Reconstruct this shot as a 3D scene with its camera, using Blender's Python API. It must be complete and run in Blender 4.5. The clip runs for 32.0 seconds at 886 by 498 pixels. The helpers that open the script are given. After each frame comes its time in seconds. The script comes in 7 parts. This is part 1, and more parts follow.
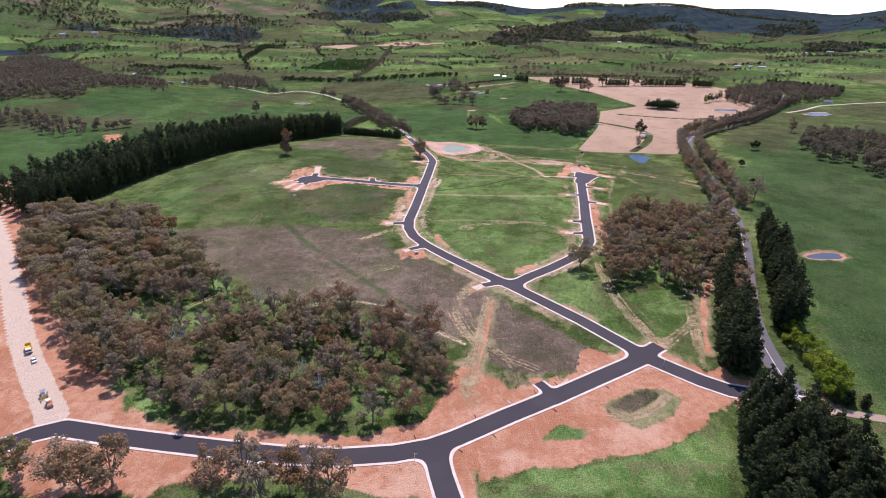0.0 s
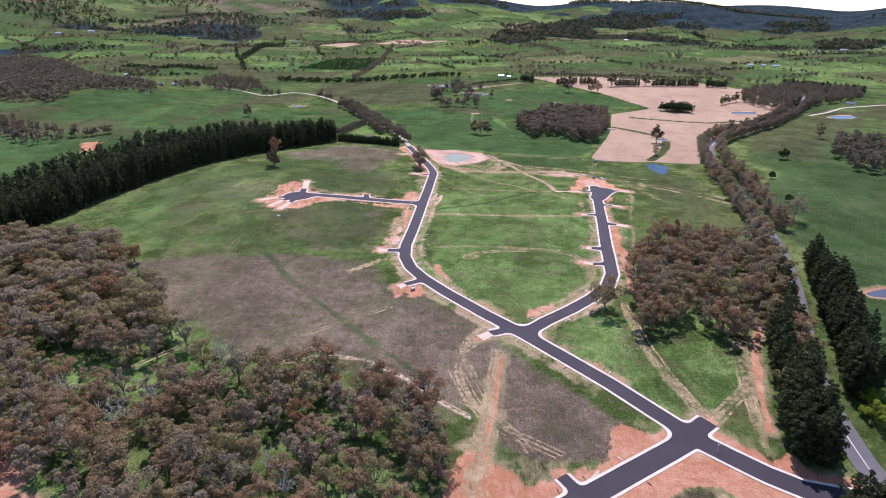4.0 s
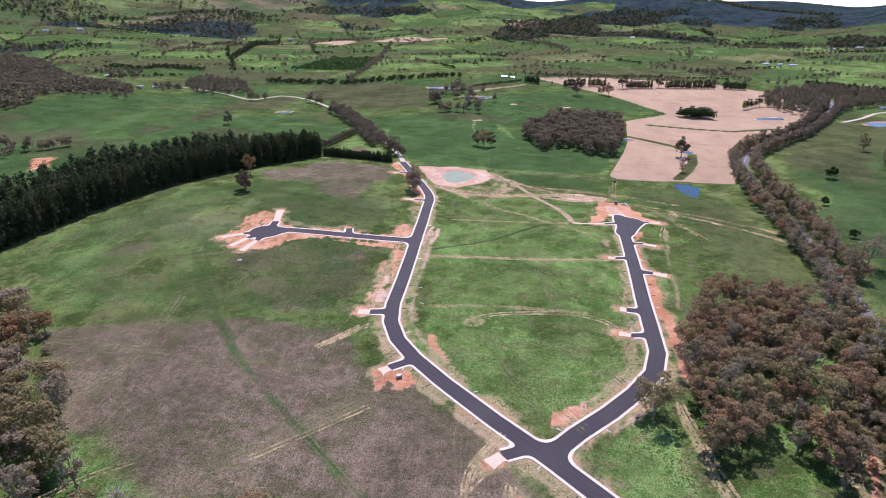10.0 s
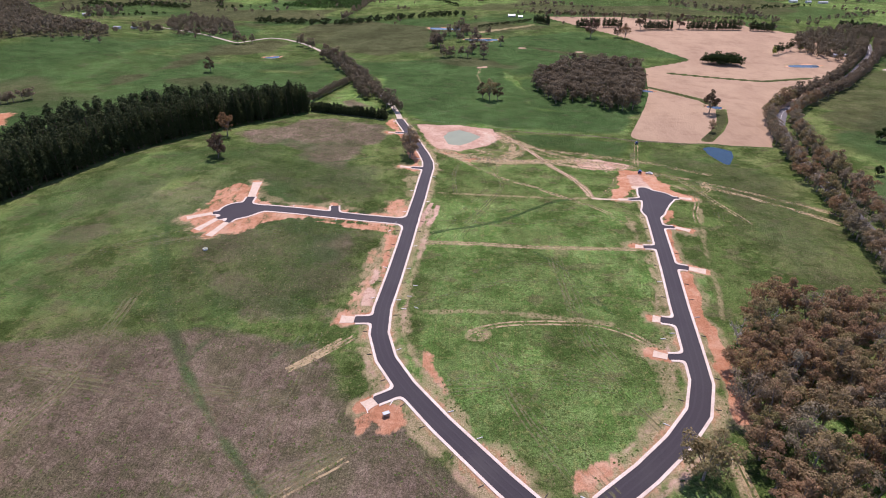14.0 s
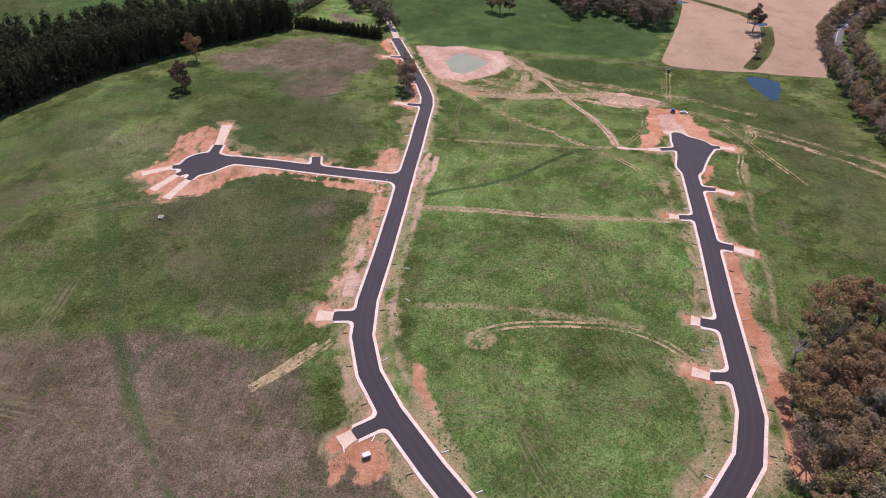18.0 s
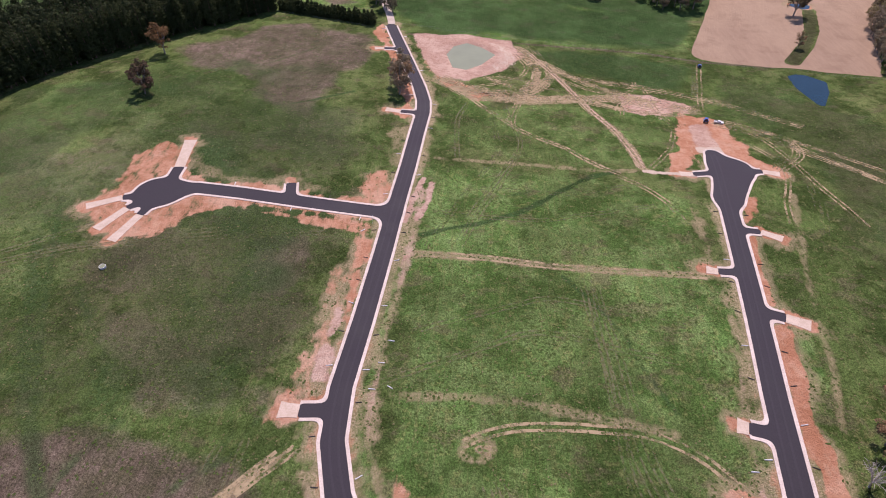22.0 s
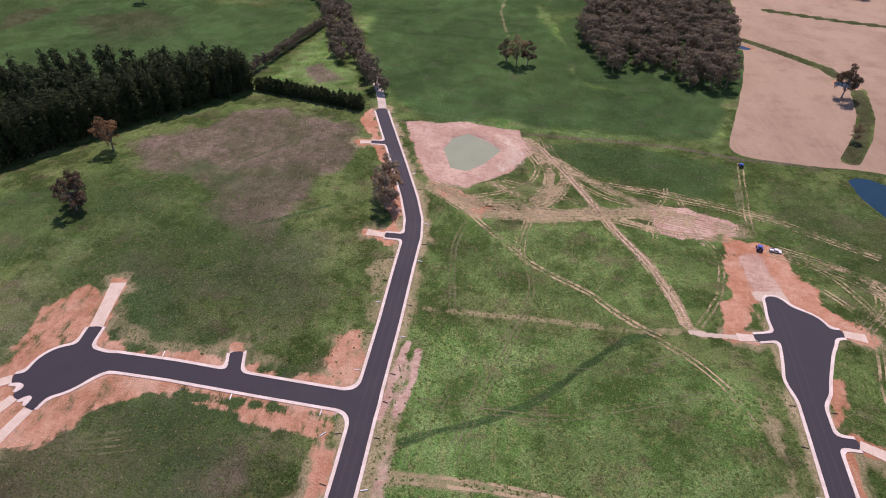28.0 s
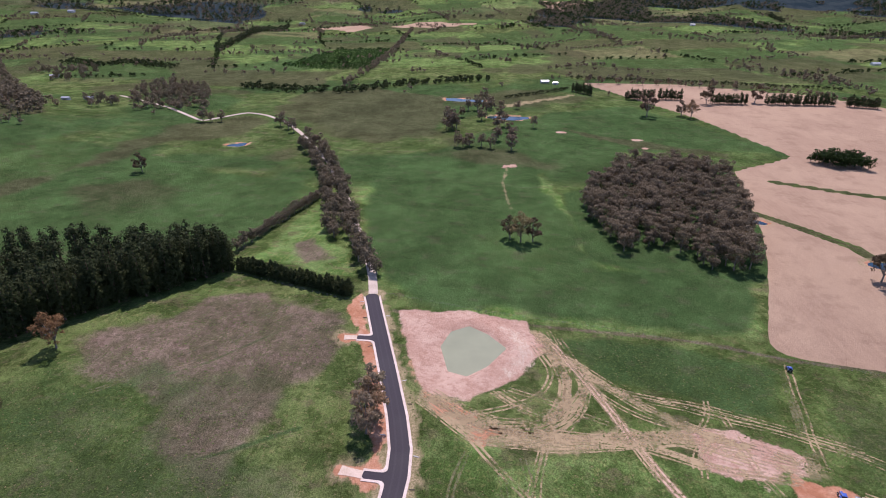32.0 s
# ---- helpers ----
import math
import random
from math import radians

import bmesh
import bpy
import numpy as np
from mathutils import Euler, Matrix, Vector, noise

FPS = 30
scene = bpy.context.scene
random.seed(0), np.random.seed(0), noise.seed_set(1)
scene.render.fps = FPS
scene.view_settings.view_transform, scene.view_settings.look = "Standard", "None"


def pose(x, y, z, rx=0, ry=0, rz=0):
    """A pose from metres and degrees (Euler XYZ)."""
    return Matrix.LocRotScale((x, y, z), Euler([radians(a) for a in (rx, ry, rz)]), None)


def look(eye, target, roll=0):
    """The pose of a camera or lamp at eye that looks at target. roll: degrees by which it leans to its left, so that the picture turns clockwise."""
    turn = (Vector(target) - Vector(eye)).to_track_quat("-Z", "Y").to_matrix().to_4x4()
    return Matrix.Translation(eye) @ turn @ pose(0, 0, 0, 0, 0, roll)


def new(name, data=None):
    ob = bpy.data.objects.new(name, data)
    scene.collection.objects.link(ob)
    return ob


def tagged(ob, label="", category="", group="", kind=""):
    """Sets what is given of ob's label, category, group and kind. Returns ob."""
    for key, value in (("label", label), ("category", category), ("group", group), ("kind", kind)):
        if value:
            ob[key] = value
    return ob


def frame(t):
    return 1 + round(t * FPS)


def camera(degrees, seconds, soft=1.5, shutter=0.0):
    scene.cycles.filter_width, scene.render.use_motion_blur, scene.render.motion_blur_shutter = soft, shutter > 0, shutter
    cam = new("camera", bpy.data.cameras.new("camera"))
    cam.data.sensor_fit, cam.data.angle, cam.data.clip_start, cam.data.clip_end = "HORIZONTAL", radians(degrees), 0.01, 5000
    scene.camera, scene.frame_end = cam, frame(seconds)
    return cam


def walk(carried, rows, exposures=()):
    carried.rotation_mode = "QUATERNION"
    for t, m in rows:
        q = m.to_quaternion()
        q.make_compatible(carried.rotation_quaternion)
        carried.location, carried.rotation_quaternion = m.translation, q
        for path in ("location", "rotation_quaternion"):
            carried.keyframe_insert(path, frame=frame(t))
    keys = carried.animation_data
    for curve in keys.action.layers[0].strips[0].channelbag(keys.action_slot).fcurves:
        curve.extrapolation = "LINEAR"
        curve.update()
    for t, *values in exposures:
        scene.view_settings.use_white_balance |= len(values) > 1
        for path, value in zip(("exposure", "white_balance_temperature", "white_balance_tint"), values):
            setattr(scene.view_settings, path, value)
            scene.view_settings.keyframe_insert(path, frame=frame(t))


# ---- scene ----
cam = camera(75.59, 32.0, 1.0)
PATH = [
    (0, (-0.00, 0.00, 156.00), (-2.76, 91.93, 116.75), 0.17),
    (1, (0.01, 13.41, 156.01), (-2.93, 105.36, 116.81), 0.11),
    (2, (-0.05, 26.85, 156.02), (-3.17, 118.77, 116.77), 0.06),
    (3, (-0.22, 40.29, 156.00), (-3.48, 132.13, 116.56), 0.04),
    (3.5, (-0.33, 47.01, 156.00), (-3.59, 138.80, 116.46), 0.03),
    (5.5, (-0.90, 73.90, 156.00), (-4.10, 165.55, 116.14), 0.06),
    (6, (-0.99, 80.65, 156.03), (-4.17, 172.27, 116.09), 0.06),
    (7, (-1.07, 94.19, 156.15), (-4.23, 185.77, 116.10), 0.05),
    (8, (-1.05, 107.84, 156.31), (-4.22, 199.36, 116.13), 0.03),
    (9, (-1.06, 121.64, 156.47), (-4.32, 213.13, 116.23), -0.01),
    (10, (-1.06, 135.57, 156.65), (-4.44, 227.08, 116.47), -0.03),
    (11, (-1.06, 149.55, 156.84), (-4.52, 241.06, 116.67), -0.04),
    (11.5, (-1.07, 156.53, 156.93), (-4.57, 247.83, 116.29), -0.04),
    (12, (-1.11, 163.50, 157.01), (-4.65, 254.12, 114.88), -0.04),
    (13, (-1.18, 177.38, 157.16), (-4.81, 266.26, 111.47), -0.03),
    (14, (-1.23, 191.20, 157.33), (-4.95, 278.20, 108.16), -0.02),
    (14.5, (-1.23, 198.09, 157.42), (-5.00, 284.03, 106.42), -0.01),
    (16.5, (-0.97, 225.40, 157.82), (-4.97, 306.91, 100.03), 0.00),
    (17, (-0.81, 232.12, 157.94), (-4.89, 312.44, 98.51), 0.00),
    (18, (-0.39, 245.46, 158.20), (-4.63, 323.29, 95.54), 0.02),
    (19, (0.11, 258.77, 158.53), (-4.33, 334.28, 93.13), 0.03),
    (19.5, (0.36, 265.44, 158.73), (-4.15, 340.07, 92.32), 0.02),
    (20, (0.60, 272.15, 158.95), (-3.99, 346.01, 91.69), 0.02),
    (20.5, (0.79, 278.90, 159.19), (-3.90, 352.46, 91.61), 0.01),
    (21, (0.95, 285.70, 159.45), (-3.86, 359.26, 91.88), -0.00),
    (22, (1.19, 299.31, 160.00), (-3.83, 372.86, 92.43), -0.03),
    (23, (1.31, 312.84, 160.57), (-3.88, 386.33, 92.95), -0.06),
    (24, (1.37, 326.18, 161.13), (-4.01, 399.63, 93.48), -0.07),
    (25, (1.39, 339.33, 161.66), (-4.16, 412.61, 93.85), -0.08),
    (27.5, (1.19, 371.62, 162.97), (-4.78, 446.31, 96.74), -0.09),
    (28, (1.13, 378.13, 163.09), (-5.07, 454.77, 99.16), -0.08),
    (29, (1.01, 391.19, 163.21), (-5.67, 471.63, 104.18), -0.05),
    (30, (0.81, 404.26, 163.27), (-6.31, 488.13, 109.29), -0.01),
    (31, (0.51, 417.25, 163.36), (-7.03, 504.27, 114.68), 0.02),
    (32, (0.19, 430.20, 163.47), (-7.71, 520.04, 120.29), 0.05),
]
EXPOSURES = [(0, 0.40, 6250, 33), (6, 0.55, 5950, 31), (10, 0.53, 6050, 30), (13, 0.41, 6450, 32), (17, 0.27, 6650, 35), (20, 0.18, 6650, 37), (25, 0.13, 6650, 37), (28, 0.10, 6600, 37), (32, 0.23, 6350, 35)]
walk(cam, [(t, look(eye, target, roll)) for t, eye, target, roll in PATH], EXPOSURES)

# ---- light ----
SUN_EL, SUN_AZ = 58.0, 4.0          # degrees above the horizon; degrees east of north (+y)
world = bpy.data.worlds.new("world")
scene.world = world
world.use_nodes = True
sky = world.node_tree.nodes.new("ShaderNodeTexSky")
sky.sky_type, sky.sun_disc = "NISHITA", False
sky.sun_elevation, sky.sun_rotation = radians(SUN_EL), radians(SUN_AZ)
sky.air_density, sky.dust_density, sky.ozone_density = 1.0, 0.0, 1.2
sky.altitude = 900.0
bg = world.node_tree.nodes["Background"]
bg.inputs["Strength"].default_value = 0.125
world.node_tree.links.new(sky.outputs[0], bg.inputs[0])
sun = new("sun", bpy.data.lights.new("sun", "SUN"))
sun.data.energy, sun.data.angle, sun.data.color = 4.1, radians(0.53), (1.0, 0.96, 0.90)
d = Vector((math.sin(radians(SUN_AZ)) * math.cos(radians(SUN_EL)), math.cos(radians(SUN_AZ)) * math.cos(radians(SUN_EL)), math.sin(radians(SUN_EL))))
sun.rotation_mode = "QUATERNION"
sun.rotation_quaternion = d.to_track_quat("Z", "Y")
sun.location = (0, 300, 300)


# ---- materials ----
def material(name, rough=0.85, metal=0.0, spec=0.3):
    m = bpy.data.materials.new(name)
    m.use_nodes = True
    b = m.node_tree.nodes["Principled BSDF"]
    b.inputs["Roughness"].default_value = rough
    b.inputs["Metallic"].default_value = metal
    b.inputs["Specular IOR Level"].default_value = spec
    return m, m.node_tree.nodes, m.node_tree.links, b


def rgb(c):
    return (c[0], c[1], c[2], 1.0)


def noise_node(nodes, links, scale, detail=4.0, rough=0.6, coord=None, stretch=None, turn=0.0):
    n = nodes.new("ShaderNodeTexNoise")
    n.inputs["Scale"].default_value = scale
    n.inputs["Detail"].default_value = detail
    n.inputs["Roughness"].default_value = rough
    if coord is not None:
        if stretch:
            mp = nodes.new("ShaderNodeMapping")
            mp.inputs["Scale"].default_value = stretch
            mp.inputs["Rotation"].default_value = (0.0, 0.0, radians(turn))
            links.new(coord, mp.inputs["Vector"])
            coord = mp.outputs[0]
        links.new(coord, n.inputs["Vector"])
    return n.outputs["Fac"]


def mixed(nodes, links, fac, a, b):
    m = nodes.new("ShaderNodeMix")
    m.data_type = "RGBA"
    for sock, v in ((m.inputs[0], fac), (m.inputs[6], a), (m.inputs[7], b)):
        if isinstance(v, (int, float)):
            sock.default_value = v
        elif isinstance(v, tuple):
            sock.default_value = rgb(v)
        else:
            links.new(v, sock)
    return m.outputs[2]


def spread(nodes, links, v, lo, hi, a=0.0, b=1.0):
    m = nodes.new("ShaderNodeMapRange")
    m.interpolation_type = "SMOOTHSTEP"
    links.new(v, m.inputs[0])
    for k, x in zip((1, 2, 3, 4), (lo, hi, a, b)):
        m.inputs[k].default_value = x
    return m.outputs[0]


def maths(nodes, links, op, a, b=0.0):
    m = nodes.new("ShaderNodeMath")
    m.operation = op
    for sock, v in ((m.inputs[0], a), (m.inputs[1], b)):
        if isinstance(v, (int, float)):
            sock.default_value = v
        else:
            links.new(v, sock)
    return m.outputs[0]


def bumped(nodes, links, b, h, strength, distance):
    n = nodes.new("ShaderNodeBump")
    n.inputs["Strength"].default_value = strength
    n.inputs["Distance"].default_value = distance
    links.new(h, n.inputs["Height"])
    links.new(n.outputs[0], b.inputs["Normal"])


def grained(name, c1, c2, scale, fine, rough=0.85, bump=0.02, metal=0.0, vary=0.0, spec=0.3):
    """Two tones mixed by a coarse and a fine noise, with a fine relief."""
    m, nodes, links, b = material(name, rough, metal, spec)
    co = nodes.new("ShaderNodeTexCoord").outputs["Object"]
    n1, n2 = noise_node(nodes, links, scale, 5, 0.65, co), noise_node(nodes, links, fine, 3, 0.6, co)
    f = spread(nodes, links, maths(nodes, links, "ADD", n1, n2), 0.72, 1.28)
    col = mixed(nodes, links, f, c1, c2)
    if vary:
        r = nodes.new("ShaderNodeObjectInfo").outputs["Random"]
        hs = nodes.new("ShaderNodeHueSaturation")
        links.new(col, hs.inputs["Color"])
        links.new(maths(nodes, links, "ADD", maths(nodes, links, "MULTIPLY", r, vary), 1.0 - vary / 2), hs.inputs["Value"])
        col = hs.outputs[0]
    links.new(col, b.inputs["Base Color"])
    if bump:
        bumped(nodes, links, b, n2, 0.5, bump)
    return m


def foliage(name, tones, through_light=0.5, gloss=0.08):
    """Leaves whose tone shifts from tree to tree and from clump to clump."""
    m, nodes, links, b = material(name, 0.8, 0.0, gloss)
    r = nodes.new("ShaderNodeObjectInfo").outputs["Random"]
    isl = nodes.new("ShaderNodeNewGeometry").outputs["Random Per Island"]
    co = nodes.new("ShaderNodeTexCoord").outputs["Object"]
    n = noise_node(nodes, links, 0.13, 4, 0.7, co)
    ramp = nodes.new("ShaderNodeValToRGB")
    while len(ramp.color_ramp.elements) < len(tones):
        ramp.color_ramp.elements.new(0.5)
    for k, (e, c) in enumerate(zip(ramp.color_ramp.elements, tones)):
        e.position, e.color = k / max(1, len(tones) - 1), rgb(c)
    f = maths(nodes, links, "ADD", maths(nodes, links, "MULTIPLY", r, 0.62), maths(nodes, links, "MULTIPLY", n, 0.42))
    f = maths(nodes, links, "ADD", f, maths(nodes, links, "MULTIPLY", isl, 0.22))
    links.new(maths(nodes, links, "SUBTRACT", f, 0.14), ramp.inputs[0])
    hs = nodes.new("ShaderNodeHueSaturation")
    links.new(ramp.outputs[0], hs.inputs["Color"])
    links.new(maths(nodes, links, "ADD", maths(nodes, links, "MULTIPLY", isl, 0.44), 0.78), hs.inputs["Value"])
    links.new(hs.outputs[0], b.inputs["Base Color"])
    tl = nodes.new("ShaderNodeBsdfTranslucent")
    links.new(hs.outputs[0], tl.inputs[0])
    mx = nodes.new("ShaderNodeMixShader")
    mx.inputs[0].default_value = through_light
    links.new(b.outputs[0], mx.inputs[1])
    links.new(tl.outputs[0], mx.inputs[2])
    links.new(mx.outputs[0], nodes["Material Output"].inputs[0])
    return m


def paint(name, c, rough=0.35, metal=0.0):
    return grained(name, c, tuple(v * 0.8 for v in c), 1.5, 9.0, rough, 0.0, metal, 0.0, 0.5)


M_EUC = foliage("eucalypt_leaves", [(0.185, 0.192, 0.072), (0.275, 0.232, 0.110), (0.295, 0.215, 0.126), (0.315, 0.195, 0.112), (0.275, 0.245, 0.090)], 0.42)
M_EUCD = foliage("grey_eucalypt_leaves", [(0.235, 0.218, 0.142), (0.295, 0.244, 0.162), (0.305, 0.230, 0.152)], 0.42)
M_RUST = foliage("rusty_eucalypt_leaves", [(0.225, 0.130, 0.064), (0.255, 0.155, 0.070)], 0.34)
M_DARKGUM = foliage("dark_gum_leaves", [(0.085, 0.070, 0.040), (0.125, 0.082, 0.055), (0.110, 0.092, 0.050)], 0.3)
M_FARLEAF = foliage("distant_gum_leaves", [(0.150, 0.138, 0.086), (0.200, 0.165, 0.108), (0.215, 0.162, 0.112)], 0.36, 0.06)
M_PINE = foliage("pine_needles", [(0.042, 0.056, 0.026), (0.060, 0.078, 0.033), (0.084, 0.100, 0.040)], 0.3, 0.06)
M_WILLOW = foliage("spring_leaves", [(0.14, 0.22, 0.02), (0.22, 0.29, 0.03), (0.28, 0.33, 0.04)], 0.45)
M_GREENBUSH = foliage("shrub_leaves", [(0.025, 0.05, 0.016), (0.04, 0.07, 0.022), (0.055, 0.06, 0.03)])
M_ORCHARD = foliage("orchard_leaves", [(0.035, 0.095, 0.02), (0.05, 0.125, 0.028)], 0.3)
M_BARK = grained("pale_bark", (0.15, 0.13, 0.11), (0.30, 0.27, 0.235), 0.8, 6.0, 0.9, 0.03)
M_DEADWOOD = grained("bleached_wood", (0.36, 0.33, 0.30), (0.5, 0.47, 0.43), 0.8, 6.0, 0.85, 0.02)
M_PINEBARK = grained("pine_bark", (0.12, 0.08, 0.058), (0.22, 0.15, 0.108), 1.0, 6.0, 0.95, 0.03)
M_CONCRETE = grained("fresh_concrete", (0.50, 0.41, 0.34), (0.68, 0.59, 0.51), 0.25, 3.0, 0.85, 0.01)
M_APRON = grained("dusty_concrete", (0.47, 0.37, 0.275), (0.60, 0.49, 0.385), 0.3, 2.5, 0.9, 0.01)
M_EARTH = grained("brown_gravel", (0.27, 0.20, 0.145), (0.37, 0.285, 0.21), 0.2, 2.0, 0.95, 0.03)
M_GRAVEL = grained("pale_gravel", (0.40, 0.33, 0.26), (0.55, 0.47, 0.38), 0.2, 2.0, 0.95, 0.03)


def asphalt_material(name, c1, c2, lane=True):
    m, nodes, links, b = material(name, 0.75, 0.0, 0.3)
    co = nodes.new("ShaderNodeTexCoord").outputs["Object"]
    n1, n2 = noise_node(nodes, links, 0.06, 5, 0.65, co), noise_node(nodes, links, 2.2, 3, 0.7, co)
    f = spread(nodes, links, maths(nodes, links, "ADD", n1, maths(nodes, links, "MULTIPLY", n2, 0.5)), 0.55, 0.95)
    col = mixed(nodes, links, f, c1, c2)
    links.new(col, b.inputs["Base Color"])
    links.new(spread(nodes, links, n1, 0.3, 0.7, 0.68, 0.85), b.inputs["Roughness"])
    bumped(nodes, links, b, n2, 0.3, 0.01)
    return m


M_ASPHALT = asphalt_material("new_asphalt", (0.022, 0.019, 0.024), (0.036, 0.031, 0.037))
# tyre-polished lanes: their sheen is put in as a slightly paler base colour
M_LANE_SHEEN = asphalt_material("lane_sheen_asphalt", (0.027, 0.0235, 0.029), (0.042, 0.036, 0.043))
M_OLDROAD = asphalt_material("worn_asphalt", (0.085, 0.082, 0.086), (0.125, 0.121, 0.124))


def water_material(name, c, rough=0.08):
    m, nodes, links, b = material(name, rough, 0.0, 0.2)
    co = nodes.new("ShaderNodeTexCoord").outputs["Object"]
    n1, n2 = noise_node(nodes, links, 0.12, 3, 0.5, co), noise_node(nodes, links, 1.6, 3, 0.6, co)
    links.new(mixed(nodes, links, n1, tuple(v * 0.85 for v in c), tuple(min(1, v * 1.12) for v in c)), b.inputs["Base Color"])
    bumped(nodes, links, b, n2, 0.12, 0.03)
    return m


M_MUDWATER = water_material("silty_water", (0.24, 0.265, 0.165), 0.3)
M_GREYWATER = water_material("shallow_dam_water", (0.07, 0.085, 0.10), 0.12)
M_DAMWATER = water_material("clear_dam_water", (0.008, 0.036, 0.056), 0.16)


def ground_material():
    m, nodes, links, b = material("pasture_and_soil", 1.0, 0.0, 0.0)
    co = nodes.new("ShaderNodeTexCoord").outputs["Object"]
    big, mid = noise_node(nodes, links, 0.006, 4, 0.6, co), noise_node(nodes, links, 0.045, 8, 0.70, co)
    fine, tuft = noise_node(nodes, links, 0.35, 5, 0.7, co), noise_node(nodes, links, 1.7, 4, 0.75, co)
    streak = noise_node(nodes, links, 1.0, 4, 0.65, co, (0.55, 0.05, 0.3))
    verge = noise_node(nodes, links, 1.0, 5, 0.7, co, (0.36, 0.13, 0.3))
    sweep = noise_node(nodes, links, 0.018, 7, 0.66, co, (1.0, 0.55, 1.0))
    bleak = noise_node(nodes, links, 0.026, 8, 0.72, co, (0.8, 1.2, 1.0))
    speck = noise_node(nodes, links, 4.5, 3, 0.8, co)
    patchwork, clump = noise_node(nodes, links, 0.055, 6, 0.60, co), noise_node(nodes, links, 0.16, 5, 0.62, co)
    dry = noise_node(nodes, links, 0.10, 7, 0.66, co, (0.7, 1.0, 1.0))
    weed = noise_node(nodes, links, 0.42, 4, 0.6, co)
    mow = noise_node(nodes, links, 1.0, 4, 0.7, co, (1.3, 0.045, 0.3), 24)
    mow2 = noise_node(nodes, links, 1.0, 4, 0.7, co, (1.0, 0.04, 0.3), -52)
    c = mixed(nodes, links, spread(nodes, links, big, 0.40, 0.60), (0.094, 0.148, 0.042), (0.126, 0.162, 0.056))
    c = mixed(nodes, links, spread(nodes, links, bleak, 0.46, 0.60, 0.0, 0.6), c, (0.066, 0.110, 0.028))
    c = mixed(nodes, links, spread(nodes, links, mow, 0.52, 0.62, 0.0, 0.40), c, (0.165, 0.165, 0.075))
    c = mixed(nodes, links, spread(nodes, links, patchwork, 0.47, 0.57, 0.0, 0.85), c, (0.046, 0.076, 0.021))
    c = mixed(nodes, links, spread(nodes, links, dry, 0.54, 0.63, 0.0, 0.55), c, (0.128, 0.108, 0.064))
    c = mixed(nodes, links, spread(nodes, links, clump, 0.52, 0.61, 0.0, 0.6), c, (0.038, 0.062, 0.015))
    c = mixed(nodes, links, spread(nodes, links, weed, 0.56, 0.64, 0.0, 0.5), c, (0.165, 0.165, 0.066))
    jitter = maths(nodes, links, "ADD", maths(nodes, links, "ADD", maths(nodes, links, "MULTIPLY", fine, 0.35), maths(nodes, links, "MULTIPLY", mid, 0.35)), maths(nodes, links, "MULTIPLY", tuft, 0.30))
    torn = maths(nodes, links, "ADD", maths(nodes, links, "MULTIPLY", jitter, 0.5), maths(nodes, links, "MULTIPLY", verge, 0.5))

    def layer(c, mask, tone, lo=0.42, hi=0.62, most=1.0, wobble=0.8, by=None):
        v = maths(nodes, links, "ADD", mask, maths(nodes, links, "MULTIPLY", maths(nodes, links, "SUBTRACT", by or jitter, 0.5), wobble))
        gate = spread(nodes, links, mask, 0.0, 0.12)
        f = maths(nodes, links, "MULTIPLY", spread(nodes, links, v, lo, hi, 0.0, most), gate)
        return mixed(nodes, links, f, c, tone)

    masks = {}
    for name in ("cover_a", "cover_b", "cover_c", "cover_d"):
        at = nodes.new("ShaderNodeAttribute")
        at.attribute_name = name
        sep = nodes.new("ShaderNodeSeparateColor")
        links.new(at.outputs["Color"], sep.inputs[0])
        masks[name] = sep.outputs
    soil, pale, bare = masks["cover_a"]
    lush, crop, straw = masks["cover_b"]
    dark, wood, sand = masks["cover_c"]
    forest, hay, olive = masks["cover_d"]
    lush_c = mixed(nodes, links, spread(nodes, links, clump, 0.42, 0.58), (0.096, 0.184, 0.048), (0.150, 0.236, 0.076))
    lush_c = mixed(nodes, links, spread(nodes, links, patchwork, 0.48, 0.58, 0.0, 0.8), lush_c, (0.060, 0.122, 0.027))
    lush_c = mixed(nodes, links, spread(nodes, links, dry, 0.54, 0.64, 0.0, 0.7), lush_c, (0.140, 0.134, 0.066))
    lush_c = mixed(nodes, links, spread(nodes, links, weed, 0.54, 0.62, 0.0, 0.55), lush_c, (0.185, 0.215, 0.070))
    bare_c = mixed(nodes, links, spread(nodes, links, fine, 0.35, 0.65), (0.128, 0.087, 0.070), (0.192, 0.138, 0.112))
    bare_c = mixed(nodes, links, spread(nodes, links, patchwork, 0.50, 0.60, 0.0, 0.75), bare_c, (0.105, 0.092, 0.055))
    bare_c = mixed(nodes, links, spread(nodes, links, clump, 0.50, 0.66, 0.0, 0.45), bare_c, (0.072, 0.066, 0.042))
    bare_c = mixed(nodes, links, spread(nodes, links, mow2, 0.52, 0.64, 0.0, 0.5), bare_c, (0.185, 0.150, 0.108))
    bare_c = mixed(nodes, links, spread(nodes, links, mow, 0.53, 0.64, 0.0, 0.45), bare_c, (0.074, 0.080, 0.040))
    lush_c = mixed(nodes, links, spread(nodes, links, mow2, 0.53, 0.63, 0.0, 0.4), lush_c, (0.200, 0.215, 0.085))
    crop_c = mixed(nodes, links, spread(nodes, links, streak, 0.38, 0.62), (0.37, 0.262, 0.178), (0.415, 0.295, 0.200))
    crop_c = mixed(nodes, links, spread(nodes, links, sweep, 0.42, 0.60, 0.0, 0.8), crop_c, (0.46, 0.335, 0.225))
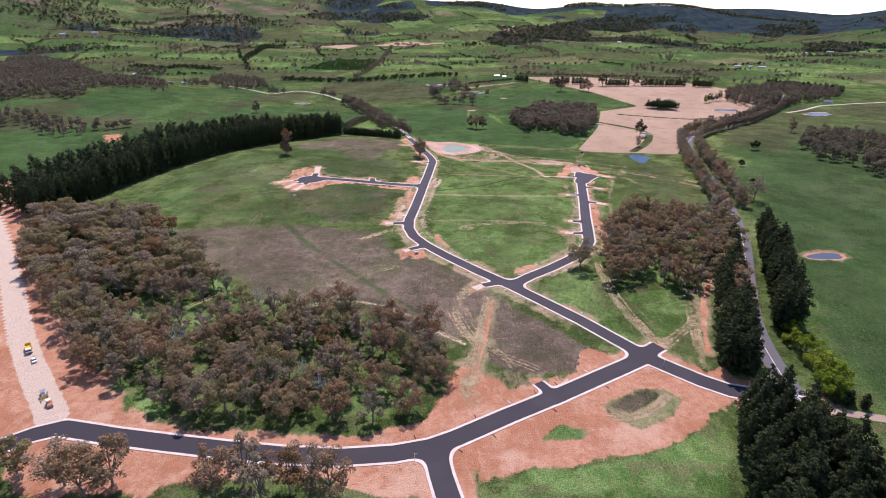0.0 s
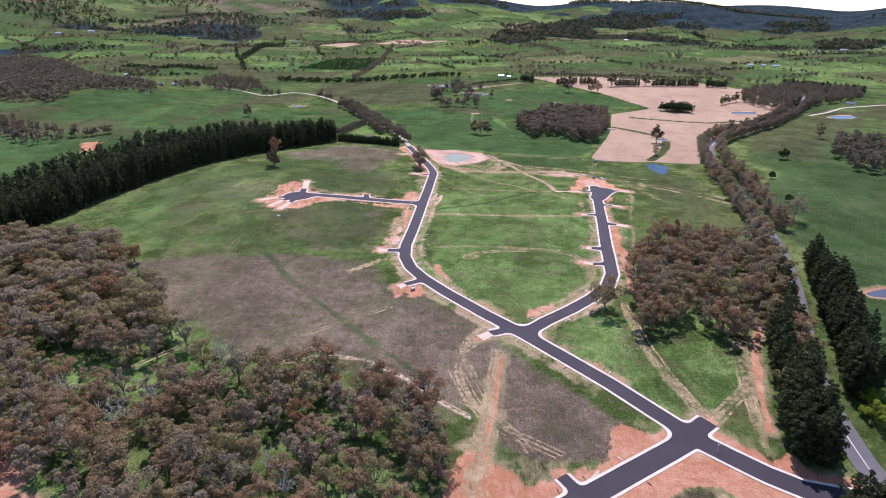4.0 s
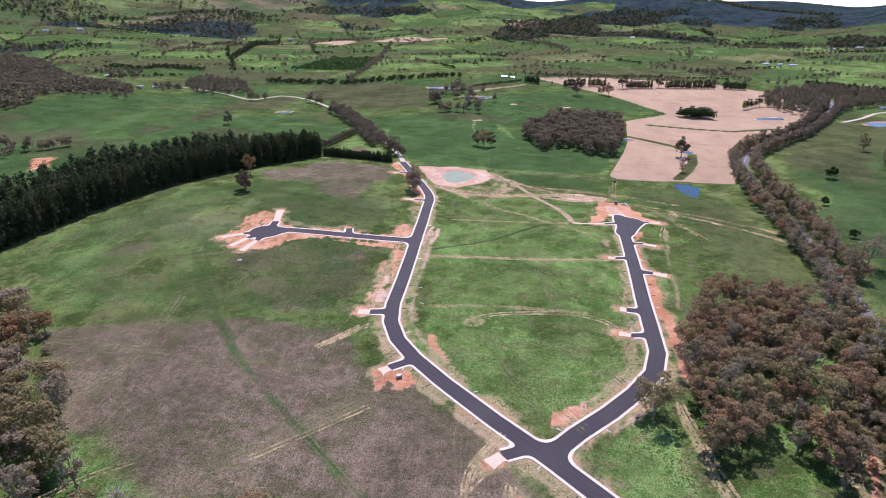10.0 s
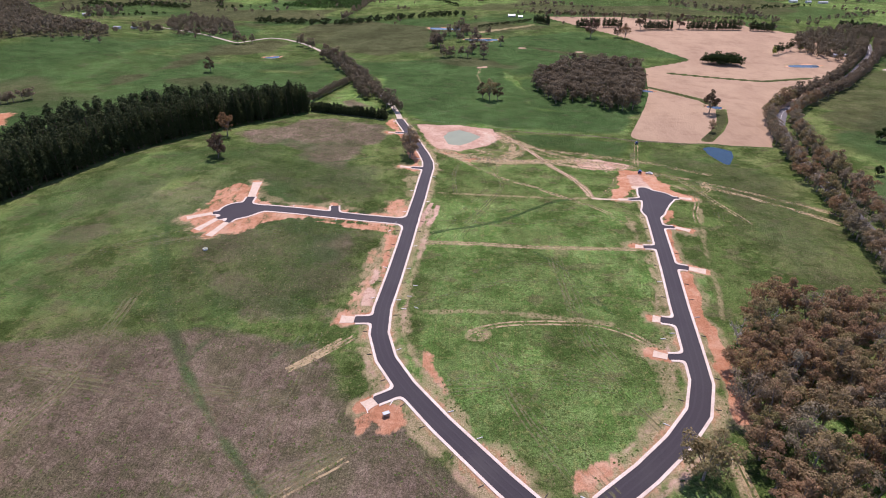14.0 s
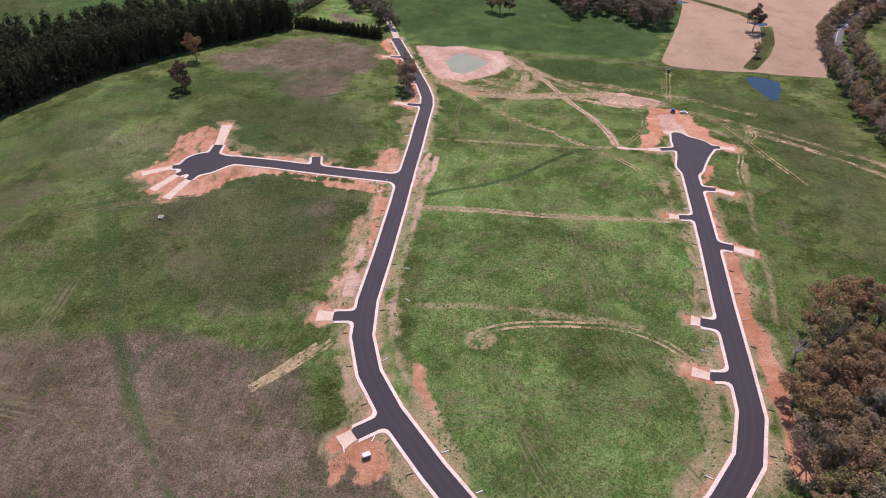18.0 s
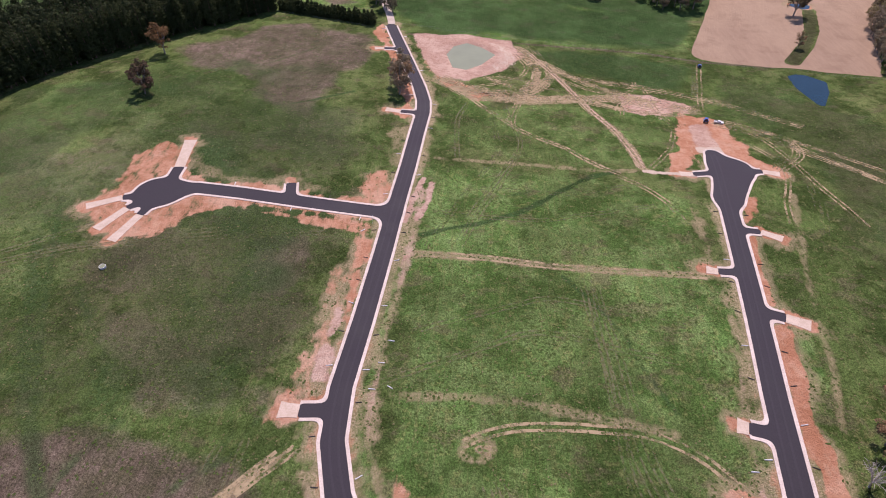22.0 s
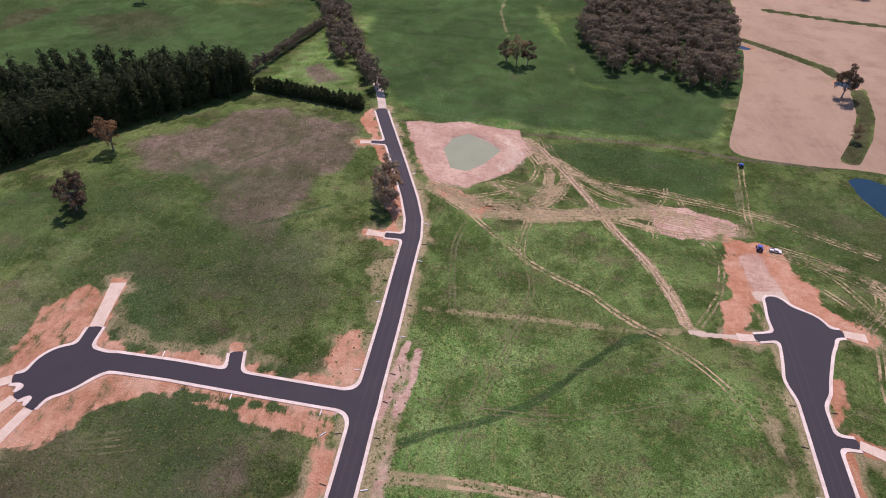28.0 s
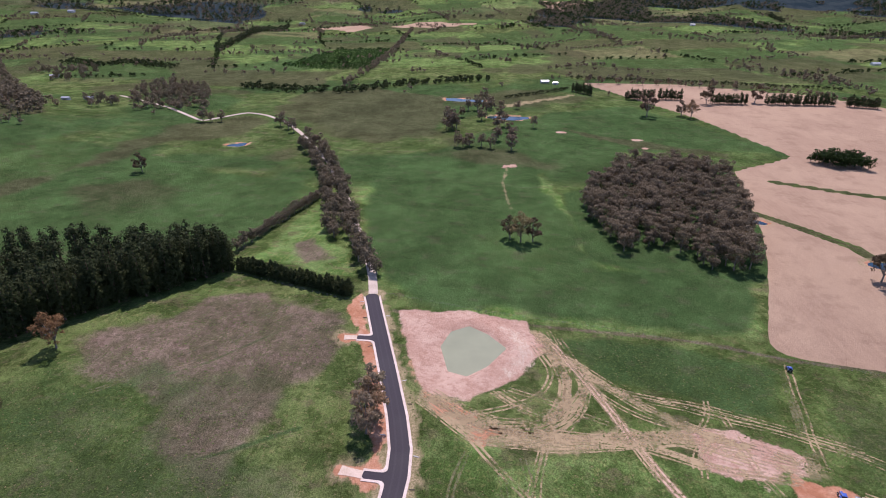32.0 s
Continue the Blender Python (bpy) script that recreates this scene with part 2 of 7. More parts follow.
    crop_c = mixed(nodes, links, spread(nodes, links, mid, 0.50, 0.64, 0.0, 0.45), crop_c, (0.27, 0.185, 0.125))
    crop_c = mixed(nodes, links, spread(nodes, links, tuft, 0.40, 0.62, 0.0, 0.35), crop_c, (0.27, 0.185, 0.125))
    straw_c = mixed(nodes, links, spread(nodes, links, tuft, 0.42, 0.58), (0.52, 0.405, 0.250), (0.24, 0.21, 0.105))
    straw_c = mixed(nodes, links, spread(nodes, links, verge, 0.48, 0.62, 0.0, 0.4), straw_c, (0.150, 0.150, 0.060))
    soil_c = mixed(nodes, links, spread(nodes, links, fine, 0.35, 0.65), (0.465, 0.220, 0.126), (0.570, 0.308, 0.190))
    soil_c = mixed(nodes, links, spread(nodes, links, bleak, 0.45, 0.58, 0.0, 0.8), soil_c, (0.40, 0.175, 0.092))
    soil_c = mixed(nodes, links, spread(nodes, links, mid, 0.50, 0.64, 0.0, 0.75), soil_c, (0.61, 0.390, 0.264))
    soil_c = mixed(nodes, links, spread(nodes, links, verge, 0.50, 0.66, 0.0, 0.3), soil_c, (0.60, 0.425, 0.280))
    soil_c = mixed(nodes, links, spread(nodes, links, tuft, 0.5, 0.64, 0.0, 0.22), soil_c, (0.34, 0.150, 0.085))
    sand_c = mixed(nodes, links, spread(nodes, links, mid, 0.42, 0.60), (0.46, 0.290, 0.210), (0.57, 0.400, 0.300))
    sand_c = mixed(nodes, links, spread(nodes, links, fine, 0.48, 0.62, 0.0, 0.7), sand_c, (0.38, 0.22, 0.155))
    sand_c = mixed(nodes, links, spread(nodes, links, tuft, 0.5, 0.64, 0.0, 0.5), sand_c, (0.60, 0.47, 0.38))
    pale_c = mixed(nodes, links, fine, (0.52, 0.40, 0.29), (0.66, 0.55, 0.43))
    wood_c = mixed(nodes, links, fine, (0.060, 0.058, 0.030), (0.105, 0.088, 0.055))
    dark_c = mixed(nodes, links, fine, (0.028, 0.062, 0.021), (0.046, 0.090, 0.030))
    dark_c = mixed(nodes, links, spread(nodes, links, speck, 0.53, 0.62, 0.0, 0.6), dark_c, (0.092, 0.122, 0.048))
    olive_c = mixed(nodes, links, spread(nodes, links, fine, 0.35, 0.65), (0.052, 0.056, 0.027), (0.090, 0.088, 0.046))
    dark_c = mixed(nodes, links, spread(nodes, links, patchwork, 0.46, 0.58, 0.0, 0.6), dark_c, (0.052, 0.104, 0.034))
    dark_c = mixed(nodes, links, spread(nodes, links, dry, 0.55, 0.65, 0.0, 0.5), dark_c, (0.070, 0.082, 0.042))
    c = layer(c, hay, (0.17, 0.155, 0.080), 0.35, 0.75, 0.85)
    c = layer(c, lush, lush_c, 0.3, 0.75)
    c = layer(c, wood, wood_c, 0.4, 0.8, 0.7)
    c = layer(c, bare, bare_c, 0.26, 0.90, 0.86, 1.6)
    c = layer(c, dark, dark_c, 0.3, 0.80, 0.93)
    c = layer(c, olive, olive_c, 0.36, 0.80, 0.8, 1.6)
    shade = nodes.new("ShaderNodeHueSaturation")
    links.new(c, shade.inputs["Color"])
    broad = maths(nodes, links, "MULTIPLY", spread(nodes, links, mid, 0.38, 0.62, 0.83, 1.17), spread(nodes, links, sweep, 0.40, 0.60, 0.88, 1.12))
    links.new(maths(nodes, links, "MULTIPLY", broad, maths(nodes, links, "MULTIPLY", spread(nodes, links, tuft, 0.36, 0.64, 0.66, 1.38), spread(nodes, links, speck, 0.36, 0.64, 0.70, 1.32))), shade.inputs["Value"])
    c = shade.outputs[0]
    # eucalypt forest tone, pushed bluer so the colour stands in for distance haze
    hazed_forest_c = mixed(nodes, links, spread(nodes, links, sweep, 0.40, 0.60), (0.018, 0.032, 0.040), (0.036, 0.052, 0.056))
    c = layer(c, forest, hazed_forest_c, 0.40, 0.60, 0.97)
    c = layer(c, crop, crop_c, 0.42, 0.56, 1.0, 0.25)
    c = layer(c, straw, straw_c, 0.34, 0.86, 0.85, 2.4, torn)
    c = layer(c, soil, soil_c, 0.34, 0.66, 1.0, 2.3, torn)
    c = layer(c, sand, sand_c, 0.34, 0.66, 1.0, 2.0)
    c = layer(c, pale, pale_c, 0.36, 0.64, 1.0, 2.2, torn)
    links.new(c, b.inputs["Base Color"])
    bumped(nodes, links, b, maths(nodes, links, "ADD", maths(nodes, links, "ADD", tuft, fine), maths(nodes, links, "MULTIPLY", speck, 0.5)), 0.9, 0.6)
    return m


M_GROUND = ground_material()

# ---- the lie of the land ----
HILLS = [(-150, 150, 3.5), (-20, 150, -2.2), (110, 170, -0.7), (230, 200, 1.4), (-150, 300, 3.6), (-30, 310, -1.3), (100, 310, 3.5), (-170, 470, 3.4),
         (-150, 560, 3.9), (-40, 450, -2.4), (80, 450, 3.1), (200, 480, 1.2), (-60, 600, -0.4), (60, 640, -5.1), (190, 640, -6.7), (-60, 800, 2.3)]
POND = [(-8, 675), (2, 668), (11, 657), (2, 642), (-7, 634), (-16, 637), (-21, 656), (-17, 669)]
CREEK_POND = [(191, 646), (197, 649), (203, 648), (212, 639), (208, 625), (198, 607), (195, 610), (193, 618), (190, 631)]


def oval(cx, cy, rx, ry, turn=0.0, n=14):
    c, s = math.cos(radians(turn)), math.sin(radians(turn))
    out = []
    for k in range(n):
        a = 2 * math.pi * k / n
        w = 1 + 0.12 * math.sin(2.3 * a + cx) + 0.08 * math.sin(3 * a + cy)
        u, v = rx * w * math.cos(a), ry * w * math.sin(a)
        out.append((cx + c * u - s * v, cy + s * u + c * v))
    return out


def smooth(v, lo, hi):
    t = np.clip((v - lo) / (hi - lo), 0, 1)
    return t * t * (3 - 2 * t)


def line_distance(x, y, line, closed=False):
    best = np.full(x.shape, 1e9)
    n = len(line)
    for k in range(n if closed else n - 1):
        (ax, ay), (bx, by) = line[k], line[(k + 1) % n]
        dx, dy = bx - ax, by - ay
        t = np.clip(((x - ax) * dx + (y - ay) * dy) / (dx * dx + dy * dy + 1e-9), 0, 1)
        best = np.minimum(best, np.hypot(x - ax - t * dx, y - ay - t * dy))
    return best


def inside(x, y, ring):
    odd = np.zeros(x.shape, bool)
    n = len(ring)
    for k in range(n):
        (ax, ay), (bx, by) = ring[k], ring[(k + 1) % n]
        if ay == by:
            continue
        odd ^= ((ay > y) != (by > y)) & (x < (bx - ax) * (y - ay) / (by - ay) + ax)
    return odd


def ring_distance(x, y, ring):
    """Below nought inside the ring."""
    q = line_distance(x, y, ring, True)
    return np.where(inside(x, y, ring), -q, q)


def raw_height(x, y):
    z = 9 - 17 * smooth(y, 560, 1000)
    for cx, cy, h in HILLS:
        z = z + h * np.exp(-((x - cx) ** 2 + (y - cy) ** 2) / (2 * 85.0**2))
    r, th = np.hypot(x, y - 300), np.arctan2(x, y - 300)
    rolling = 9 * np.sin(x / 310 + y / 420) + 7 * np.sin(x / 170 - y / 260 + 1.3) + 5 * np.sin(x / 90 + 0.7) * np.sin(y / 130)
    z = z + smooth(r, 1100, 2200) * rolling
    z = z + 34 * np.exp(-((x + 690) ** 2 + (y - 1000) ** 2) / (2 * 170.0**2))
    rise = np.clip(175 - 165 * th / 0.66, 70, 330) + 72 * smooth(th, 0.12, 0.42)
    back = np.abs(th) > 1.6
    rise = np.where(back, 150, rise)
    far = smooth(r, 2500, 4700)
    crest = 1 + 0.16 * np.sin(7 * th + 1) + 0.10 * np.sin(17 * th + 2) + 0.06 * np.sin(41 * th)
    folds = 26 * np.sin(x / 330 + 1.1) * np.sin(y / 270 + x / 900)
    return z + far * (rise * crest + folds)


def basin(ring):
    cx, cy = np.mean([p[0] for p in ring]), np.mean([p[1] for p in ring])
    return ring, float(raw_height(np.array([cx]), np.array([cy]))[0])


EAST_POND = oval(232, 338, 11.5, 5.5, 5)
BASINS = [basin(POND), basin(CREEK_POND), basin(EAST_POND), basin(oval(247, 772, 7.5, 6)), basin(oval(-282, 1030, 10, 8, 20)),
          basin(oval(20, 1200, 26, 13)), basin(oval(-48, 1315, 34, 11, -8)), basin(oval(590, 975, 24, 14, 20)), basin(oval(455, 1010, 24, 9, 10)), basin(oval(196, 850, 12, 5, -30))]


def height(x, y):
    x, y = np.asarray(x, float), np.asarray(y, float)
    z = raw_height(x, y)
    for ring, level in BASINS:
        cx, cy = ring[0]
        near = np.hypot(x - cx, y - cy) < 160
        if not near.any():
            continue
        q = ring_distance(x[near], y[near], ring)
        w = 1 - smooth(q, 1.0, 16.0)
        z[near] = z[near] * (1 - w) + w * (level + 0.5 * smooth(q, 0, 5) - 1.5 * smooth(-q, -1.5, 4.0))
    return z


def ground_at(x, y):
    return float(height(np.array([float(x)]), np.array([float(y)]))[0])


TABLE = np.random.RandomState(5).rand(256, 256)


def patchy(x, y, size):
    """Value noise, 0 to 1, with lumps of that size in metres."""
    total, amp, out = 0.0, 1.0, np.zeros(x.shape)
    for k in range(3):
        u, v = x / size + 31.7 * k, y / size + 17.3 * k
        i, j = np.floor(u).astype(int), np.floor(v).astype(int)
        f, g = u - i, v - j
        f, g = f * f * (3 - 2 * f), g * g * (3 - 2 * g)
        a, b = TABLE[i % 256, j % 256], TABLE[(i + 1) % 256, j % 256]
        c, d2 = TABLE[i % 256, (j + 1) % 256], TABLE[(i + 1) % 256, (j + 1) % 256]
        out += amp * ((a * (1 - f) + b * f) * (1 - g) + (c * (1 - f) + d2 * f) * g)
        total, amp, size = total + amp, amp * 0.5, size * 0.45
    return out / total


# ---- plan of the roads ----
MAIN = [(-168, 146), (-153, 159), (-145, 163), (-124, 160), (-103, 158), (-82, 156.5), (-61, 155.5), (-41, 156), (-22, 159), (-9, 163), (0, 168), (20, 181),
        (45, 196), (61, 206), (74, 214), (85, 221), (96, 211), (104, 204), (113, 198), (128, 194), (139, 190)]
SOUTH = [(-6.7, 158), (-5, 150), (-1, 136), (6, 112), (14, 90)]
SPINE = [(82.5, 225.5), (62, 252), (43, 274), (30, 289), (12, 308), (-8, 331), (-22, 349), (-31, 364), (-36, 380), (-37, 398), (-35, 425), (-33, 460), (-32, 484),
         (-30, 520), (-29, 550), (-28, 572), (-29, 585), (-33, 602), (-42, 632), (-52, 664), (-62, 696)]
LOOP = [(33, 292.6), (42, 301), (56, 312), (69, 324), (80, 337), (86, 352), (89, 372), (93, 400), (98, 430), (104, 468), (110, 505), (115, 532), (116, 544)]
CLOSE_W = [(-36, 484.3), (-60, 486.5), (-98, 490), (-118, 491), (-132, 487)]
# driveway stubs: start, end of the asphalt, end of the apron
STUBS = [((-37, 390), (-48, 389), (-54, 389)), ((-77, 488), (-79.5, 500), (-80, 502)), ((-29, 571), (-40, 571), (-48, 572)), ((-48, 656), (-61, 655), (-67, 654)),
         ((87, 366), (78, 366), (73, 368)), ((91, 388), (82, 390), (79, 391)), ((100, 455), (92, 455), (88, 456)), ((99, 436), (108, 433), (115, 430)),
         ((106, 481), (116, 480), (123, 476)), ((112, 525), (101, 523), (95, 523)), ((119, 527), (134, 528), (141, 526)), ((-21, 348), (-32, 341), (-35.5, 338)),
         ((25, 294), (14, 290), (9, 286)), ((85, 223), (94, 230), (95, 231)), ((42, 191), (34.5, 202.5), (34, 204)), ((-131, 492), (-131.5, 505), (-135, 527)),
         ((-134, 484), (-146, 481), (-158, 474)), ((-134, 481), (-141, 474.5), (-147, 461)), ((-132, 480), (-134, 471), (-138, 455))]
STUB_HALF = [2.4, 2.2, 1.8, 1.8, 1.8, 2.2, 1.8, 2.2, 1.8, 1.8, 2.0, 2.2, 2.4, 3.6, 2.2, 2.4, 1.8, 1.8, 1.8]
DIRT_ROAD = [(-152, 168), (-161, 178), (-177, 194), (-203, 222), (-241, 268), (-287, 322), (-320, 360), (-420, 470)]
HIGHWAY = [(150, 60), (144, 130), (139.5, 170), (138, 196), (140, 217), (143, 237), (148, 255), (162, 292), (183, 342), (196, 377), (212, 434), (225, 490), (238, 545),
           (252, 610), (264, 655), (279, 705), (303, 750), (360, 812), (430, 885), (510, 985), (590, 1090), (640, 1180), (660, 1300)]


def union(a, b, k):
    h = np.clip(0.5 + 0.5 * (b - a) / k, 0, 1)
    return b * (1 - h) + a * h - k * h * (1 - h)


def road_field(x, y):
    """Distance to the edge of the sealed roads, below nought on them, with rounded corners where they meet."""
    q = line_distance(x, y, SPINE) - 3.5
    q = union(q, line_distance(x, y, MAIN) - 4.0, 6.0)
    q = union(q, line_distance(x, y, SOUTH) - 4.0, 6.0)
    q = union(q, line_distance(x, y, LOOP) - 3.5, 6.0)
    q = union(q, line_distance(x, y, CLOSE_W) - 3.5, 6.0)
    q = union(q, np.hypot(x + 133, y - 486) - 10.0, 8.0)
    q = union(q, np.hypot(x - 121, y - 531) - 8.8, 8.0)
    q = union(q, line_distance(x, y, [(111, 503), (122, 524)]) - 5.6, 6.0)
    for (a, b, c), half in zip(STUBS, STUB_HALF):
        q = union(q, bar_distance(x, y, a, b, half), 2.5)
    return q


def bar_frame(x, y, a, b):
    d = math.hypot(b[0] - a[0], b[1] - a[1])
    tx, ty = (b[0] - a[0]) / d, (b[1] - a[1]) / d
    return (x - a[0]) * tx + (y - a[1]) * ty, (y - a[1]) * tx - (x - a[0]) * ty, d


def bar_distance(x, y, a, b, half):
    """Distance to a square-ended bar."""
    u, v, d = bar_frame(x, y, a, b)
    p, q = np.abs(v) - half, np.abs(u - d / 2) - d / 2
    return np.hypot(np.maximum(p, 0), np.maximum(q, 0)) + np.minimum(np.maximum(p, q), 0)


def past_stub(x, y):
    """Where the kerb stops at the ends of the driveway stubs and of the roads."""
    gone = np.zeros(x.shape, bool)
    for (a, b, c), half in zip(STUBS, STUB_HALF):
        u, v, d = bar_frame(x, y, a, b)
        gone |= (u > d - 0.3) & (u < d + 4) & (np.abs(v) < half + 2.2)
    gone |= (np.hypot(x + 62.5, y - 698) < 4.6) | (np.hypot(x + 157, y - 172) < 7.0)
    return gone


# ---- building helpers ----
def mesh_object(name, verts, faces, mat, parent=None, label="", sleek=False):
    me = bpy.data.meshes.new(name)
    me.from_pydata(verts, [], faces)
    if mat:
        me.materials.append(mat)
    if sleek:
        me.polygons.foreach_set("use_smooth", [True] * len(me.polygons))
    me.update()
    ob = new(name, me)
    if parent:
        ob.parent = parent
    if label:
        ob["label"] = label
    return ob


def part(name, bm, mat, parent, label=""):
    me = bpy.data.meshes.new(name)
    bm.to_mesh(me)
    bm.free()
    me.materials.append(mat)
    ob = new(name, me)
    ob.parent = parent
    if label:
        ob["label"] = label
    return ob


def box(bm, x, y, z, sx, sy, sz, bevel=0.0, turn=0.0, taper=1.0):
    """A box with its base's centre at x, y, z, narrowed at the top by taper, with bevelled edges."""
    r = bmesh.ops.create_cube(bm, size=1.0)
    vs = r["verts"]
    c, s = math.cos(radians(turn)), math.sin(radians(turn))
    for v in vs:
        k = taper if v.co.z > 0 else 1.0
        u, w = v.co.x * sx * k, v.co.y * sy * k
        v.co = Vector((x + c * u - s * w, y + s * u + c * w, z + (v.co.z + 0.5) * sz))
    if bevel:
        es = list({e for v in vs for e in v.link_edges})
        bmesh.ops.bevel(bm, geom=es, offset=bevel, segments=2, affect="EDGES", profile=0.6)


def tube(bm, a, b, r1, r2, n=8):
    a, b = Vector(a), Vector(b)
    d = b - a
    m = Matrix.Translation((a + b) / 2) @ d.to_track_quat("Z", "Y").to_matrix().to_4x4()
    bmesh.ops.create_cone(bm, cap_ends=True, segments=n, radius1=r1, radius2=r2, depth=d.length, matrix=m)


def thing(name, x, y, z, turn=0.0, **tags):
    ob = new(name)
    ob.matrix_basis = pose(x, y, z, 0, 0, turn)
    ob.empty_display_size = 0.5
    return tagged(ob, **tags)


# ---- ground ----
def axis(lo, hi, core, step, grow_lo, grow_hi, cap):
    out = list(np.arange(core[0], core[1] + step / 2, step))
    h, v = step, out[-1]
    while v < hi:
        h = min(h * (1 + grow_hi), max(cap, 0.035 * (v - core[1])))
        v += h
        out.append(min(v, hi))
    h, v, front = step, out[0], []
    while v > lo:
        h = min(h * (1 + grow_lo), max(cap, 0.10 * (core[0] - v)))
        v -= h
        front.append(max(v, lo))
    return np.array(front[::-1] + out)


gx = axis(-4700, 4700, (-175, 175), 1.25, 0.03, 0.03, 7.0)
gy = axis(-4400, 4850, (140, 690), 1.25, 0.12, 0.02, 7.0)
GX, GY = np.meshgrid(gx, gy)
GX, GY = GX.ravel(), GY.ravel()
GZ = height(GX, GY)
FIELD = road_field(GX, GY)
GZ = GZ - 0.12 * (1 - smooth(FIELD, 0.0, 1.4)) * (GY < 720)

PADDOCK = [(153, 668), (146, 670), (142, 674), (141, 681), (152, 706), (178, 770), (200, 840), (235, 985), (315, 1042), (268, 1225), (150, 1490), (331, 1480), (513, 1400), (578, 1267), (550, 1060), (400, 858), (321, 770), (280, 715), (246, 645)]
BANK = [(-44, 684), (-10, 690), (21, 684), (30, 660), (15, 633), (-5, 617), (-22, 619), (-37, 648)]
masks = {k: np.zeros(GX.shape) for k in ("soil", "pale", "bare", "lush", "crop", "straw", "dark", "wood", "sand", "forest", "hay", "olive")}


def near(line_or_ring, margin):
    xs, ys = [p[0] for p in line_or_ring], [p[1] for p in line_or_ring]
    return (GX > min(xs) - margin) & (GX < max(xs) + margin) & (GY > min(ys) - margin) & (GY < max(ys) + margin)


def stroke(kind, line, half, soft=1.5, amount=1.0, rough=0.0, lump=9.0):
    """Lay a band of ground cover along a line."""
    if kind == "soil":
        stroke("straw", line, half + 3.5, soft + 2.5, 0.75, rough + 4.0, lump)
    k = near(line, half + soft + 6)
    x, y = GX[k], GY[k]
    q = line_distance(x, y, line)
    if rough:
        q = q + rough * (patchy(x, y, lump) - 0.5)
    worn = np.clip(0.45 + 1.1 * patchy(x + 13, y + 57, 9.0), 0, 1) if kind == "straw" else 1.0
    masks[kind][k] = np.maximum(masks[kind][k], worn * amount * (1 - smooth(q, half - soft, half + soft)))


TRACKS = []


def ruts(kind, line, gauge, half=0.6, amount=0.9, wander=0.5):
    """Two wheel marks along a line, laid once the ground stands."""
    TRACKS.append((kind, line, gauge, half * 0.72, amount))


def swirl(line, count, spread_by, seed, half=0.55, kind="straw"):
    """Wheel marks that run beside one another and cross."""
    rng = np.random.RandomState(seed)
    for _ in range(count):
        off, wob = rng.uniform(-spread_by, spread_by, 2), rng.uniform(-0.5, 0.5, (len(line), 2)) * spread_by
        ruts(kind, [(x + off[0] + w[0], y + off[1] + w[1]) for (x, y), w in zip(line, wob)], 1.9, half, 0.8)


def patch(kind, ring, soft=3.0, amount=1.0, rough=6.0, lump=12.0, hollow=0.0):
    """Lay ground cover inside a ring, with a ragged edge."""
    if kind == "soil":
        patch("straw", ring, soft + 2.5, 0.7, rough + 5.0, lump)
    k = near(ring, soft + rough + 4)
    x, y = GX[k], GY[k]
    if kind in ("soil", "sand", "straw"):
        soft, rough = soft * 1.5, rough * 1.3
    q = ring_distance(x, y, ring) + rough * (patchy(x, y, lump) - 0.5)
    a = amount * (1 - smooth(q, -soft, soft))
    if hollow:
        a = a * (1 - hollow * patchy(x + 77, y + 31, lump * 1.7))
    masks[kind][k] = np.maximum(masks[kind][k], a)


def lift(kind, ring, soft=3.0, amount=1.0):
    """Take ground cover away inside a ring."""
    k = near(ring, soft + 4)
    masks[kind][k] *= 1 - amount * (1 - smooth(ring_distance(GX[k], GY[k], ring), -soft, soft))


# paddocks and pond banks
patch("crop", PADDOCK, 2.0, 1.0, 3.0, 20.0)
patch("sand", BANK, 2.5, 1.0, 5.0, 9.0)
for line, half in (([(206, 866), (225, 838), (246, 800), (249, 760), (236, 722), (222, 695), (203, 668)], 5.0), ([(258, 955), (314, 925), (356, 908), (420, 930)], 5.0)):
    k = near(line, 14)
    masks["crop"][k] *= smooth(line_distance(GX[k], GY[k], line), half - 2, half + 2)
    stroke("olive", line, half - 0.5, 2.0, 0.8, 4.0)
for ring, level in BASINS[2:]:
    stroke("soil", ring + ring[:1], 1.7, 0.9, 0.9, 1.5)
# the unsealed road and the soil along the roads
stroke("soil", DIRT_ROAD, 22, 4, 1.0, 12.0)
stroke("pale", DIRT_ROAD, 5.5, 1.0, 1.0, 1.5)
stroke("soil", MAIN[2:16], 9, 3, 1.0, 8.0)
stroke("soil", SOUTH, 10, 3, 1.0, 8.0)
stroke("soil", MAIN[15:], 9, 3, 0.9, 8.0)
stroke("straw", SPINE[1:], 8, 3.5, 0.92, 8.0, 6.0)
stroke("straw", LOOP[1:], 8, 3.5, 0.92, 8.0, 6.0)
stroke("soil", SPINE[1:11], 6.5, 2.0, 0.46, 8.0, 6.0)
stroke("soil", LOOP[1:8], 6.5, 2.0, 0.46, 8.0, 6.0)
for a, b, c in STUBS:
    stroke("soil", [b, c], 3.6, 1.2, 0.75, 4.0, 5.0)
